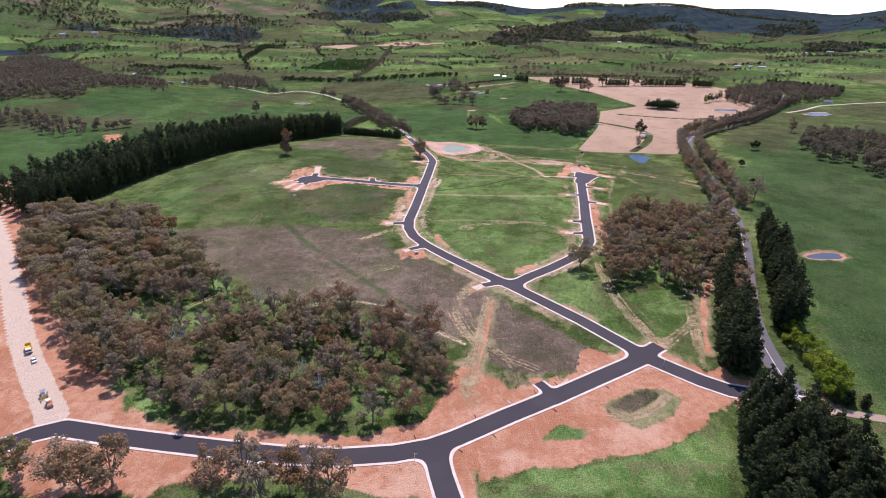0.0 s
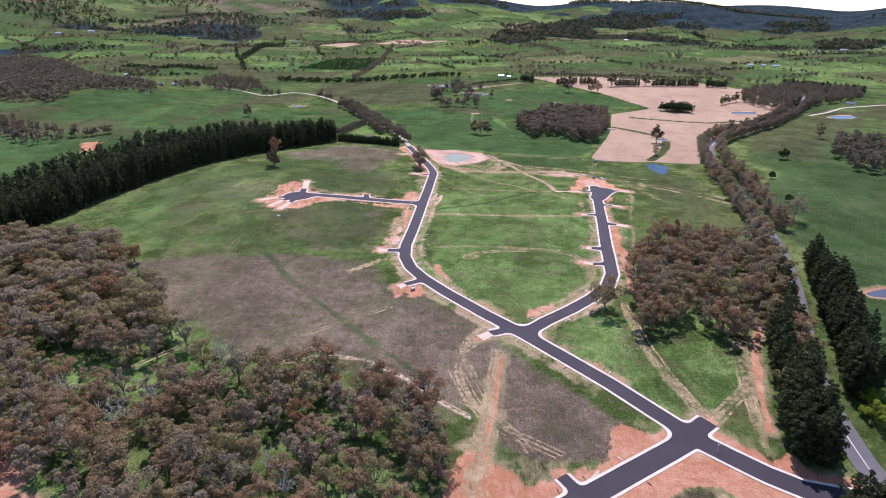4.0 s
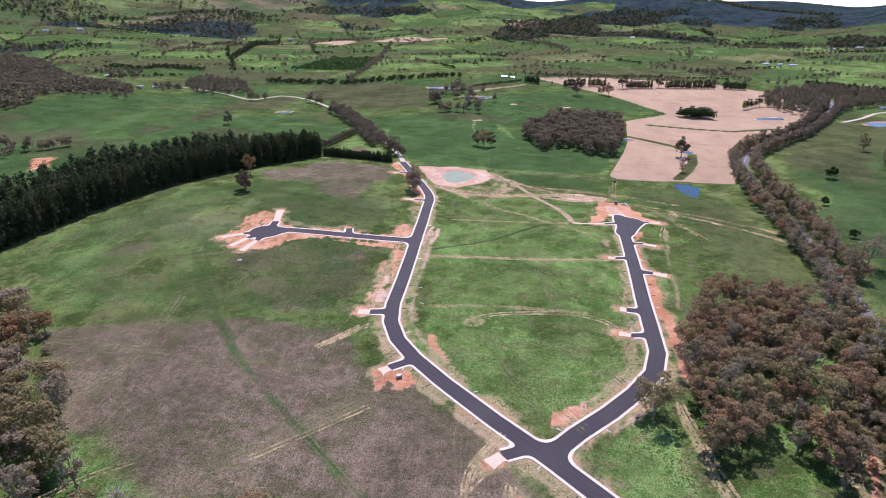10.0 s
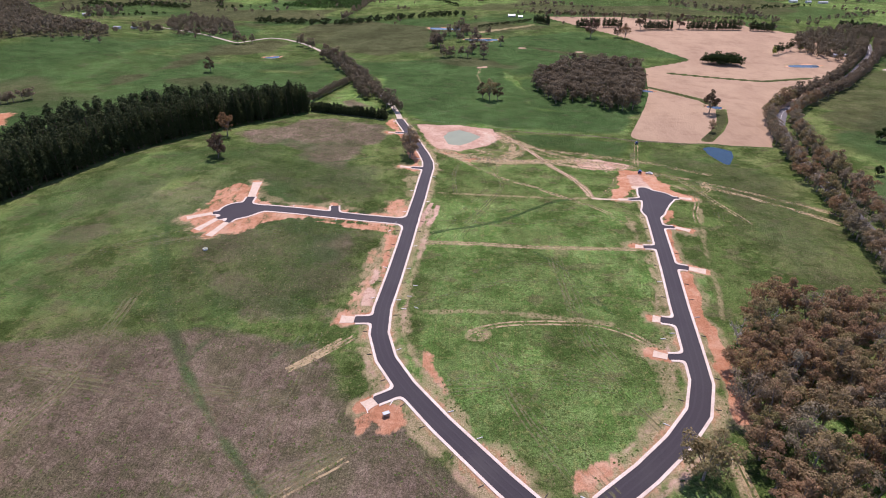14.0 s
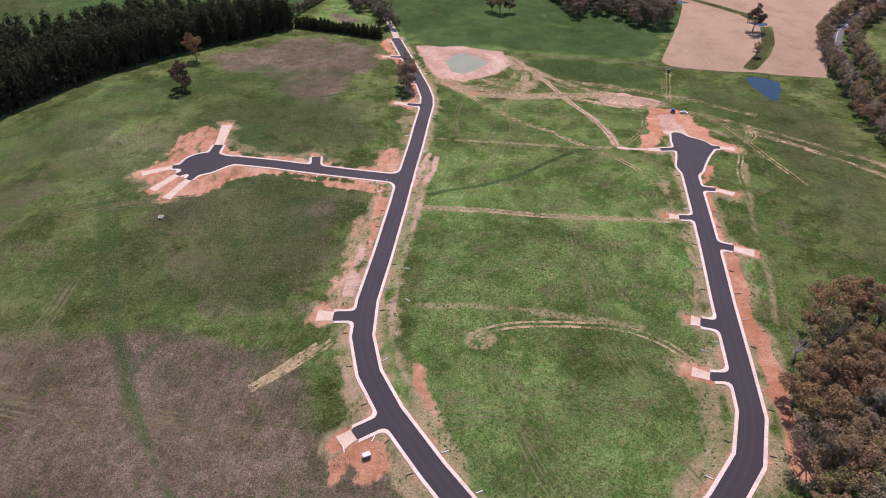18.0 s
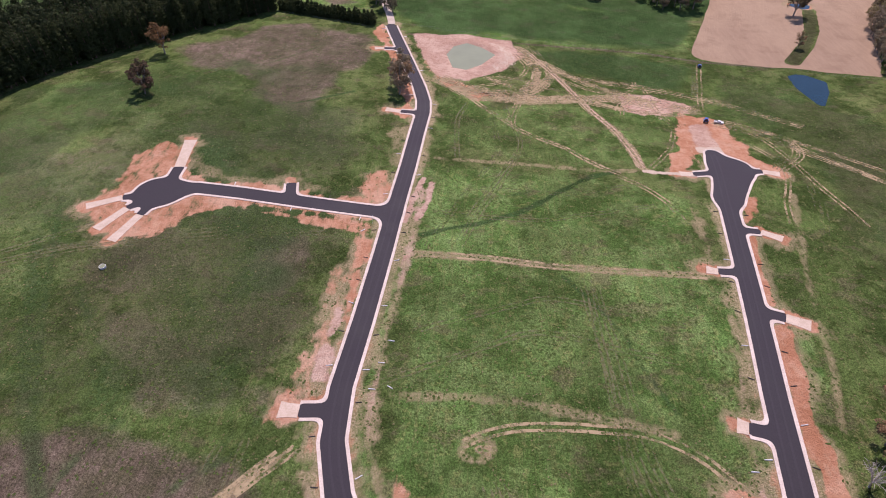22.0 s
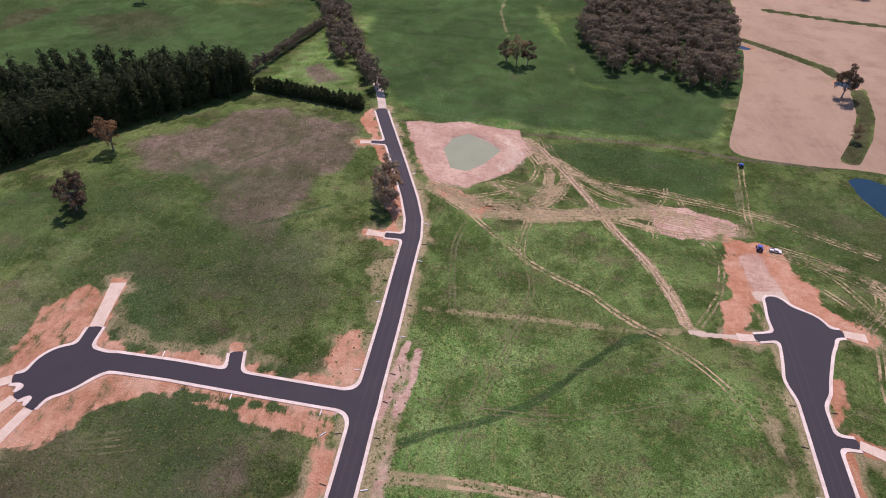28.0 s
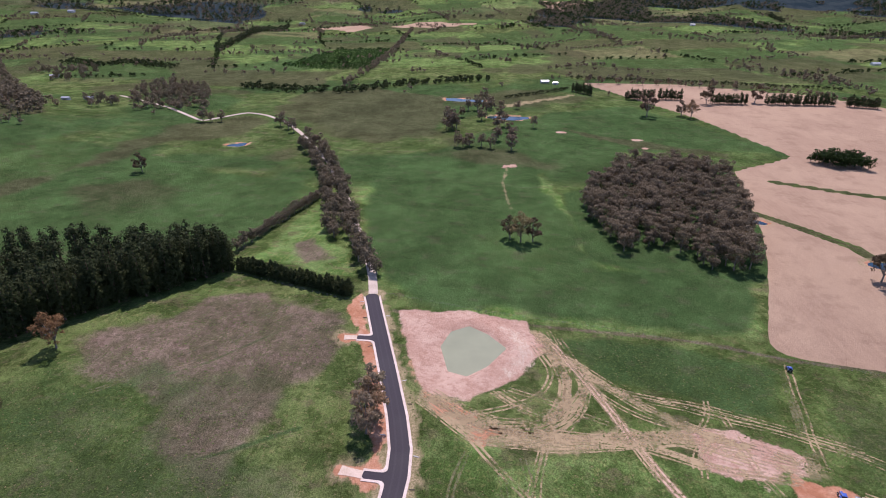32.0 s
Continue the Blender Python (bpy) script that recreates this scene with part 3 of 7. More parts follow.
for line, off_, amount_ in ((SPINE[5:14], 9.5, 0.8), (SPINE[1:9], -8.5, 0.85), (LOOP[1:9], -9.0, 0.75), (LOOP[1:6], 8.0, 0.85)):
    side_line = []
    for (ax, ay), (bx, by) in zip(line, line[1:]):
        d_ = math.hypot(bx - ax, by - ay)
        side_line.append(((ax + bx) / 2 + (by - ay) / d_ * off_, (ay + by) / 2 - (bx - ax) / d_ * off_))
    stroke("straw", side_line, 2.6, 2.2, amount_, 6.0, 6.0)
    stroke("sand", side_line, 1.2, 1.6, 0.5, 5.0, 7.0)
# tracks inside the loop
stroke("straw", [(-22, 460), (5, 459), (34, 455), (70, 453), (87, 452)], 2.4, 1.6, 0.75, 2.5, 7.0)
ruts("straw", [(-22, 460), (5, 459), (34, 455), (70, 453), (87, 452)], 2.4, 0.8, 0.95)
stroke("straw", [(-27, 396), (1, 397), (22, 395), (37, 392), (61, 387)], 2.2, 1.6, 0.7, 2.5, 7.0)
ruts("straw", [(1, 381), (9, 386), (24, 388), (45, 388), (60, 385), (70, 378), (77, 369)], 2.2, 0.7, 0.9)
ruts("straw", [(5 + 4.4 * math.cos(k * 0.5), 380 + 3.6 * math.sin(k * 0.5)) for k in range(13)], 1.9, 0.6, 0.6)
stroke("straw", [(5 + 4.4 * math.cos(k * 0.5), 380 + 3.6 * math.sin(k * 0.5)) for k in range(14)], 1.6, 1.4, 0.75, 1.5, 5.0)
stroke("straw", [(-17, 528), (16, 527), (41, 525), (61, 523), (81, 525)], 2.0, 1.4, 0.72, 2.0, 6.0)
stroke("pale", [(79, 524), (91, 523), (102, 522)], 1.5, 0.8, 0.9, 1.0)
stroke("straw", [(25, 675), (34, 664), (49, 630), (61, 592), (73, 564), (78, 541), (79, 527), (83, 523)], 2.2, 1.2, 0.95, 1.5, 5.0)
ruts("pale", [(34, 664), (49, 630), (61, 592), (73, 564), (78, 541), (79, 527)], 2.0, 0.6, 0.55)
ruts("straw", [(-7, 599), (9, 577), (25, 557), (45, 544), (57, 528), (68, 521)], 2.0, 0.8, 0.95)
stroke("straw", [(-22, 618), (1, 597), (28, 596), (55, 602), (82, 606), (107, 600), (120, 594)], 6.0, 4.0, 0.85, 7.0, 6.0)
patch("sand", [(82, 609), (102, 611), (118, 604), (120, 595), (109, 592), (88, 597)], 2.0, 0.95, 8.0, 6.0)
patch("soil", [(-25, 620), (-5, 610), (9, 599), (1, 591), (-13, 603)], 2.0, 0.85, 9.0, 6.0)
ruts("straw", [(26, 674), (41, 652), (50, 629), (64, 616), (86, 608), (103, 604)], 2.0, 0.6, 0.8)
ruts("straw", [(37, 671), (47, 640), (64, 631), (94, 627), (123, 616), (145, 605)], 2.0, 0.6, 0.75)
ruts("straw", [(23, 663), (32, 642), (25, 625), (11, 615), (-5, 608)], 2.0, 0.6, 0.8)
ruts("straw", [(41, 652), (45, 632), (40, 613), (30, 598), (11, 592)], 2.0, 0.6, 0.75)
ruts("straw", [(31, 660), (36, 630), (24, 604), (0, 594)], 2.0, 0.6, 0.75)
ruts("straw", [(11, 627), (32, 619), (55, 608), (79, 601), (107, 590)], 2.2, 0.6, 0.7)
ruts("straw", [(83, 608), (94, 622), (95, 631)], 1.8, 0.5, 0.7)
ruts("straw", [(23, 594), (20, 582), (17, 569)], 1.8, 0.5, 0.6)
ruts("straw", [(99, 622), (100, 588), (106, 575), (97, 547), (83, 527)], 2.0, 0.6, 0.7)
ruts("straw", [(66, 520), (77, 510), (85, 496), (88, 483)], 2.0, 0.6, 0.65)
ruts("straw", [(25, 597), (19, 570), (21, 558)], 2.0, 0.6, 0.6)
ruts("faint", [(-4, 588), (-10, 566), (-8, 528)], 2.0, 0.6, 0.55)
stroke("dark", [(-21, 470), (-8, 476), (4, 480), (22, 489), (38, 504), (53, 517), (66, 523)], 1.6, 1.5, 0.95, 2.5, 5.0)
stroke("dark", [(0, 496), (13, 499), (27, 504)], 1.2, 1.2, 0.6, 2.0, 5.0)
stroke("dark", [(35, 450), (45, 437), (53, 422), (54, 416), (59, 403), (63, 394)], 1.1, 1.2, 0.75, 2.0, 5.0)
stroke("lush", [(75, 477), (75, 446), (72, 425), (63, 396)], 1.5, 2.0, 0.9, 3.0, 6.0)
stroke("lush", [(-24, 463), (-8, 470), (20, 486)], 3.5, 2.5, 0.8, 5.0)
# east side
ruts("straw", [(142, 662), (136, 639), (129, 610), (125, 595)], 2.4, 0.6, 0.9)
patch("soil", [(111, 592), (123, 586), (135, 582), (134, 555), (137, 541), (145, 530), (138, 522), (125, 530), (115, 545), (90, 523), (95, 543), (106, 573)], 2.0, 0.85, 9.0, 7.0)
patch("sand", [(111, 576), (122, 577), (122, 551), (109, 546)], 2.0, 0.8, 3.0, 7.0)
patch("pale", [(109, 550), (122, 551), (122, 542), (109, 544)], 1.0, 1.0, 1.0, 7.0)
ruts("straw", [(133, 579), (147, 561), (151, 545), (155, 515), (161, 487)], 2.2, 0.6, 0.8)
ruts("straw", [(135, 558), (145, 542), (145, 525), (134, 501), (131, 486)], 2.0, 0.6, 0.6)
stroke("straw", [(140, 509), (133, 486), (125, 460), (119, 434), (115, 413), (108, 391)], 1.8, 1.3, 0.7, 2.0)
stroke("soil", [(110, 477), (106, 453), (105, 441)], 2.3, 1.2, 0.95, 3.0, 6.0)
stroke("soil", [(104, 427), (102, 409), (98, 387)], 3.0, 1.2, 0.95, 3.0, 6.0)
stroke("soil", [(99, 396), (99, 377), (96, 350), (94, 335)], 3.2, 1.2, 0.9, 3.5, 6.0)
patch("lush", [(107, 429), (115, 430), (110, 406), (106, 400), (105, 411)], 2.0, 0.9, 4.0)
patch("soil", [(115, 505), (125, 506), (116, 485), (110, 483)], 1.5, 0.75, 5.0, 6.0)
patch("straw", [(120, 523), (132, 522), (117, 508), (113, 503)], 2.0, 0.7, 5.0)
patch("straw", [(91, 498), (96, 491), (93, 458), (90, 458), (89, 476)], 2.0, 0.75, 6.0, 5.0)
patch("straw", [(90, 451), (93, 444), (90, 416), (88, 394), (84, 392), (87, 415)], 2.0, 0.8, 6.0, 5.0)
patch("straw", [(72, 366), (83, 362), (77, 338), (62, 320), (46, 319), (62, 334), (69, 350)], 2.0, 0.7, 7.0, 6.0)
patch("dark", [(143, 636), (188, 634), (217, 588), (188, 457), (162, 430), (157, 547), (134, 588)], 3.0, 0.5, 20.0)
# verges of the spine
patch("straw", [(-22, 377), (-16, 372), (-4, 344), (8, 318), (5, 318), (-9, 348)], 2.0, 0.8, 6.0, 5.0)
stroke("lush", [(14, 316), (-3, 336), (-15, 352), (-23, 367), (-28, 382), (-29, 398)], 2.6, 1.8, 0.95, 3.0, 6.0)
stroke("lush", [(-28, 400), (-27, 425), (-25, 455)], 1.8, 1.4, 0.9, 3.0, 6.0)
patch("soil", [(-19, 374), (-14, 372), (-9, 355), (-4, 345), (-8, 345), (-15, 358)], 1.5, 0.62, 5.0, 5.0)
patch("soil", [(34, 305), (44, 309), (50, 316), (44, 318), (32, 312)], 2.0, 0.66, 6.0, 6.0)
patch("soil", [(-58, 394), (-52, 430), (-48, 455), (-46, 474), (-38, 474), (-40, 430), (-44, 393)], 3.0, 0.66, 12.0, 7.0, 0.5)
patch("sand", [(-45, 430), (-42, 429), (-43, 413), (-42, 401), (-47, 400), (-47, 416)], 1.5, 0.8, 5.0, 5.0)
patch("straw", [(-52, 440), (-42, 475), (-37, 472), (-40, 440), (-42, 413), (-44, 392), (-48, 391), (-48, 410)], 2.0, 0.8, 8.0, 5.0)
patch("soil", [(-43, 466), (-38, 469), (-39, 433), (-40, 421), (-43, 430)], 1.5, 0.8, 5.0, 5.0)
patch("soil", [(-57, 391), (-51, 395), (-41, 394), (-45, 390), (-45, 386), (-52, 383), (-57, 384)], 2.0, 0.85, 6.0, 6.0)
stroke("sand", [(-27, 479), (-25, 496), (-22, 510)], 1.3, 0.8, 0.9, 2.0, 5.0)
stroke("sand", [(-22, 481), (-18.5, 494), (-18, 507)], 1.3, 0.8, 0.75, 2.5, 5.0)
patch("straw", [(-28, 480), (-24, 477), (-25, 450), (-27, 410), (-30, 405), (-30, 441)], 2.0, 0.75, 6.0, 5.0)
patch("soil", [(-52, 500), (-47, 512), (-39, 517), (-35, 501), (-36, 491), (-44, 492)], 2.0, 0.62, 6.0, 6.0)
patch("straw", [(-40, 519), (-43, 546), (-36, 562), (-33, 559), (-32, 522), (-35, 511)], 2.0, 0.7, 8.0, 6.0)
patch("soil", [(-72, 682), (-69, 702), (-60, 675), (-48, 637), (-38, 615), (-32, 595), (-35, 585), (-46, 570), (-39, 564), (-32, 567), (-46, 599), (-52, 636)], 1.5, 0.8, 5.0, 6.0)
stroke("straw", [(-65, 358), (-59, 365), (-51, 373)], 1.6, 1.0, 0.9, 2.0)
ruts("straw", [(-65, 358), (-59, 364), (-50, 375)], 2.2, 0.9, 0.8)
swirl([(-68, 356), (-58, 364), (-46, 378)], 2, 1.5, 51)
patch("soil", [(-36, 334), (-31, 338), (-22, 338), (-20, 331), (-25, 324), (-34, 327)], 2.0, 0.8, 8.0, 6.0)
patch("straw", [(-45, 371), (-42, 377), (-36, 356), (-29, 347), (-32, 345), (-39, 353)], 2.0, 0.7, 7.0, 6.0)
# the close to the west
patch("soil", [(-160, 478), (-152, 488), (-155, 497), (-156, 511), (-145, 526), (-139, 522), (-134, 512), (-123, 500), (-112, 498), (-98, 497), (-80, 495), (-58, 492), (-48, 493), (-38, 489), (-38, 478), (-61, 480), (-91, 482), (-98, 480), (-115, 471), (-122, 458), (-136, 456), (-146, 462)], 1.0, 0.62, 6.0, 6.0)
patch("straw", [(-50, 490), (-46, 506), (-38, 518), (-33, 498), (-35, 488)], 2.0, 0.9, 6.0, 6.0)
patch("straw", [(-132, 516), (-112, 505), (-80, 502), (-50, 498), (-52, 512), (-44, 520), (-36, 500), (-80, 492), (-120, 496)], 2.5, 0.62, 6.0, 6.0)
patch("soil", [(-98, 480), (-65, 474), (-45, 469), (-39, 469), (-40, 478), (-65, 480)], 1.5, 0.62, 5.0, 6.0)
ruts("faint", [(-205, 427), (-187, 438), (-167, 451), (-149, 464)], 2.0, 0.6, 0.5)
# the western field
stroke("dark", [(-171, 478), (-141, 413), (-115, 364), (-86, 328), (-59, 299), (-35, 274), (-18, 257)], 2.2, 2.2, 0.66, 3.5)
ruts("faint", [(-110, 359), (-82, 324), (-56, 296), (-33, 271)], 2.0, 0.5, 0.5)
stroke("dark", [(-153, 429), (-133, 394), (-117, 371)], 4.0, 3.0, 0.5, 5.0)
ruts("faint", [(-31, 323), (-59, 299), (-92, 273), (-110, 258)], 2.2, 0.6, 0.75)
ruts("straw", [(-37, 315), (-71, 287), (-74, 285)], 2.0, 0.6, 0.8)
ruts("faint", [(-190, 352), (-122, 343), (-67, 342)], 2.2, 0.5, 0.5)
ruts("faint", [(9, 286), (-4, 302), (-24, 323)], 2.0, 0.5, 0.5)
patch("bare", [(-135, 451), (-119, 453), (-106, 445), (-119, 439), (-134, 442)], 6.0, 0.75, 14.0, 14.0)
patch("bare", [(-85, 464), (-64, 467), (-55, 448), (-65, 434), (-79, 441)], 6.0, 0.7, 14.0, 14.0)
patch("bare", [(-231, 464), (-203, 470), (-183, 455), (-200, 442), (-214, 440)], 6.0, 0.6, 18.0, 14.0)
patch("bare", [(-128, 423), (-88, 420), (-58, 394), (-71, 377), (-102, 384)], 8.0, 0.6, 24.0, 18.0)
patch("bare", [(-166, 370), (-135, 369), (-104, 377), (-80, 368), (-59, 365), (-46, 342), (-49, 315), (-110, 311), (-125, 310)], 8.0, 0.95, 20.0, 22.0)
lift("bare", [(-83, 340), (-67, 343), (-58, 335), (-72, 330)], 6.0, 0.75)
patch("bare", [(-187, 640), (-170, 663), (-123, 693), (-87, 689), (-69, 669), (-69, 635), (-79, 605), (-87, 562), (-107, 563), (-124, 592), (-165, 609)], 8.0, 0.8, 24.0, 18.0)
for line, half in (([(-167, 454), (-147, 416), (-130, 386), (-108, 358)], 3.4), ([(-98, 382), (-104, 372), (-107, 358)], 2.6), ([(-115, 413), (-101, 417), (-84, 414), (-60, 419)], 1.6),
                   ([(-108, 442), (-90, 420), (-71, 395), (-65, 380), (-68, 372), (-77, 361)], 2.2), ([(-79, 406), (-63, 385), (-59, 373)], 1.6), ([(-138, 430), (-117, 406), (-107, 393)], 2.2), ([(-79, 361), (-64, 373), (-58, 390)], 1.8)):
    stroke("dark", line, half, 2.8, 0.62, 5.0, 8.0)
# south
patch("soil", [(-274, 331), (-197, 243), (-169, 208), (-139, 182), (-116, 169), (-85, 164), (-52, 168), (-33, 169), (-17, 175), (-4, 193), (2, 217), (10, 209), (22, 197), (42, 205), (45, 198), (20, 178), (-9, 161), (-82, 158), (-125, 161), (-146, 162), (-173, 188), (-223, 243)], 3.0, 1.0, 9.0, 12.0)
patch("soil", [(61, 231), (70, 224), (74, 217), (52, 206), (51, 212)], 1.5, 1.0, 5.0, 9.0)
stroke("pale", [(42, 200), (45, 201.5), (47.5, 205)], 1.0, 0.6, 0.9, 1.0)
patch("soil", [(-3, 162), (8, 145), (18, 149), (27, 153), (30, 149), (45, 149), (44, 156), (70, 163), (94, 174), (112, 195), (102, 201), (91, 210), (81, 214), (60, 202), (20, 177)], 3.0, 1.0, 9.0, 10.0)
lift("soil", [(31, 168), (40, 177), (50, 174), (48, 169)], 2.0, 0.95)
lift("straw", [(33, 169), (40, 176), (48, 173), (46, 170)], 2.0, 0.8)
patch("lush", [(31, 168), (40, 177), (50, 174), (48, 169)], 2.0, 0.9, 4.0)
lift("soil", [(58, 188), (74, 198), (86, 199), (92, 192), (83, 181), (70, 174), (63, 179)], 2.5, 0.95)
lift("straw", [(62, 188), (74, 196), (82, 195), (72, 183)], 2.5, 0.8)
patch("lush", [(66, 178), (80, 187), (88, 197), (92, 192), (83, 181), (70, 174)], 2.0, 0.9, 4.0)
patch("bare", [(58, 186), (73, 197), (84, 196), (70, 184)], 2.0, 0.9, 4.0)
stroke("straw", [(59, 182), (66, 180), (79, 187), (87, 195)], 2.0, 1.5, 0.9, 3.0)
swirl([(59, 182), (66, 180), (79, 187), (87, 195)], 4, 1.2, 12)
stroke("soil", [(18, 272), (14, 246), (10, 221), (6, 197)], 1.5, 1.2, 0.75, 2.5)
patch("straw", [(6, 235), (14, 240), (16, 217), (10, 201), (0, 201)], 2.0, 0.85, 8.0, 6.0)
ruts("straw", [(12, 286), (1, 277), (-2, 265), (1, 245), (8, 231)], 2.2, 0.6, 0.85)
ruts("straw", [(0, 240), (11, 235), (21, 224), (25, 213)], 2.2, 0.6, 0.75)
patch("soil", [(-156, 147), (-148, 158), (-122, 156), (-81, 154), (-40, 152), (-17, 153), (-7, 140), (-19, 139), (-39, 146), (-59, 148), (-89, 142), (-104, 133), (-144, 131)], 3.0, 1.0, 9.0, 12.0)
patch("soil", [(-40, 148), (-24, 150), (-20, 147), (-31, 144), (-43, 145)], 1.5, 0.62, 4.0, 6.0)
stroke("straw", [(83, 316), (83, 279), (87, 251), (94, 230)], 2.0, 1.2, 0.9, 1.5)
ruts("straw", [(145, 320), (124, 268), (118, 248)], 2.0, 0.7, 0.8)
stroke("straw", [(150, 317), (124, 256), (109, 218)], 1.5, 1.0, 0.75, 2.0)
ruts("straw", [(122, 254), (98, 230)], 2.2, 0.6, 0.7)
stroke("soil", [(149, 307), (131, 274), (122, 251), (115, 226)], 1.6, 1.2, 0.8, 3.0)
swirl([(85, 319), (86, 280), (90, 250), (95, 233)], 3, 1.3, 54, 0.7)
swirl([(144, 317), (124, 274), (111, 226)], 4, 1.6, 55, 0.6)
swirl([(123, 260), (110, 246), (95, 233)], 3, 1.6, 56, 0.6)
patch("soil", [(106, 210), (121, 218), (114, 195), (104, 198)], 2.0, 0.95, 6.0)
patch("lush", [(41, 290), (66, 307), (78, 300), (83, 246), (88, 233), (75, 233), (56, 262)], 4.0, 0.6, 10.0)
lift("soil", [(28, 155), (47, 155), (74, 164), (92, 173), (98, 166), (87, 142), (20, 141), (18, 147)], 2.5, 0.97)
lift("straw", [(28, 153), (47, 153), (74, 162), (92, 171), (98, 166), (87, 142), (20, 141), (18, 147)], 3.0, 0.9)
patch("lush", [(28, 155), (47, 155), (74, 164), (92, 173), (98, 166), (87, 142), (20, 141), (18, 147)], 3.0, 0.95, 6.0)
patch("lush", [(8, 140), (27, 146), (49, 148), (80, 163), (103, 175), (91, 143)], 6.0, 0.95, 10.0)
patch("lush", [(86, 279), (130, 293), (115, 236), (95, 231)], 6.0, 0.6, 12.0)
patch("lush", [(-157, 192), (-139, 186), (-118, 172), (-103, 168), (-112, 177), (-147, 201)], 4.0, 0.9, 6.0)
patch("lush", [(-50, 197), (-26, 203), (-12, 208), (-7, 200), (-24, 178), (-45, 175)], 4.0, 0.8, 10.0)
patch("lush", [(-187, 339), (-163, 322), (-129, 281), (-103, 274), (-94, 267), (-121, 255), (-145, 280)], 4.0, 0.7, 10.0)
lift("soil", [(-297, 358), (-275, 328), (-250, 294), (-215, 262), (-196, 240), (-170, 212), (-140, 240), (-200, 340), (-240, 375), (-270, 388)], 3.0, 0.85)
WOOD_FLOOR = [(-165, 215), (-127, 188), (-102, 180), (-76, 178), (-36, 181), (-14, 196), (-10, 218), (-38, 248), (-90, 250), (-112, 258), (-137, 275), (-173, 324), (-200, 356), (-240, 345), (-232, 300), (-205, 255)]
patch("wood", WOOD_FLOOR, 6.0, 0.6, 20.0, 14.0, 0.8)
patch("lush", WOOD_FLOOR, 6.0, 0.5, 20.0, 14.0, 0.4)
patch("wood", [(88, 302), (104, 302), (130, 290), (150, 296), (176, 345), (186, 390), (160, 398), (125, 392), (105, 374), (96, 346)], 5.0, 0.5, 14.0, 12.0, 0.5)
patch("lush", [(86, 300), (104, 300), (130, 288), (152, 294), (172, 340), (150, 360), (112, 340)], 5.0, 0.8, 14.0, 12.0)
# pastures beyond
HILL_WOOD = [(-1504, 1975), (-1405, 1993), (-924, 1474), (-722, 1270), (-561, 1113), (-543, 1072), (-613, 1010), (-637, 990), (-599, 904), (-700, 870), (-950, 1050), (-1300, 1500)]
patch("wood", HILL_WOOD, 8.0, 1.0, 30.0, 40.0)
patch("olive", HILL_WOOD, 8.0, 0.9, 30.0, 40.0)
patch("lush", [(-65, 713), (-48, 686), (12, 685), (137, 683), (164, 752), (84, 758), (68, 823), (49, 956), (-114, 902), (-80, 769)], 8.0, 0.8, 30.0, 40.0)
patch("lush", [(-114, 902), (49, 956), (139, 1044), (321, 1061), (200, 1285), (68, 1235), (-46, 1074), (-130, 977)], 8.0, 0.55, 60.0, 60.0)
patch("lush", [(-413, 854), (-332, 927), (-164, 934), (-144, 882), (-162, 752), (-255, 764), (-315, 737)], 8.0, 0.6, 60.0, 60.0)
patch("lush", [(-151, 734), (-136, 862), (-100, 765), (-79, 721)], 6.0, 0.85, 20.0, 30.0)
patch("bare", [(-132, 763), (-119, 775), (-95, 743), (-112, 732)], 5.0, 0.8, 14.0, 12.0)
patch("bare", [(-393, 910), (-392, 959), (-368, 967), (-367, 937)], 5.0, 0.7, 10.0, 12.0)
patch("olive", [(-327, 1184), (-305, 1372), (-198, 1411), (-80, 1339), (-56, 1135), (-130, 1053), (-191, 1091), (-226, 1136)], 14.0, 0.95, 60.0, 60.0)
patch("olive", [(-414, 848), (-399, 953), (-387, 1081), (-328, 1174), (-290, 1143), (-280, 1063), (-348, 1019), (-380, 905), (-397, 827)], 12.0, 0.85, 40.0, 50.0)
patch("olive", [(-661, 1576), (-297, 1574), (-303, 1401), (-529, 1370)], 12.0, 0.9, 40.0, 60.0)
patch("olive", [(101, 1633), (478, 1731), (592, 1526), (463, 1525), (147, 1549)], 8.0, 0.8, 20.0, 60.0)
patch("olive", [(61, 1181), (121, 1121), (211, 1072), (258, 1051), (245, 1032), (166, 1055), (108, 1105)], 6.0, 0.8, 16.0, 30.0)
patch("olive", [(300, 700), (420, 900), (520, 1000), (600, 930), (480, 780), (360, 650)], 12.0, 0.8, 90.0, 50.0, 0.3)
stroke("straw", [(16, 983), (11, 929), (14, 881), (17, 852)], 2.0, 1.5, 0.6, 3.0)
for cx, cy, r in ((81, 1125, 7), (166, 1095, 8), (168, 1062, 6)):
    patch("sand", oval(cx, cy, r, r * 0.7), 2.0, 0.9, 5.0)
patch("dark", [(60, 760), (140, 735), (185, 755), (235, 985), (180, 1015), (60, 900)], 8.0, 0.95, 10.0, 20.0)
patch("dark", [(-272, 1302), (-126, 1390), (-40, 1349), (-99, 1184), (-113, 1080), (-216, 1110)], 10.0, 0.8, 50.0, 60.0)
patch("dark", [(-41, 1373), (205, 1396), (416, 1417), (438, 1473), (181, 1537), (24, 1459)], 8.0, 0.7, 40.0, 60.0)
patch("dark", [(-330, 755), (-286, 761), (-243, 745), (-294, 713)], 8.0, 0.6, 40.0, 50.0)
patch("dark", [(26, 674), (96, 674), (138, 660), (123, 616), (94, 627), (56, 638)], 6.0, 0.7, 10.0, 20.0)
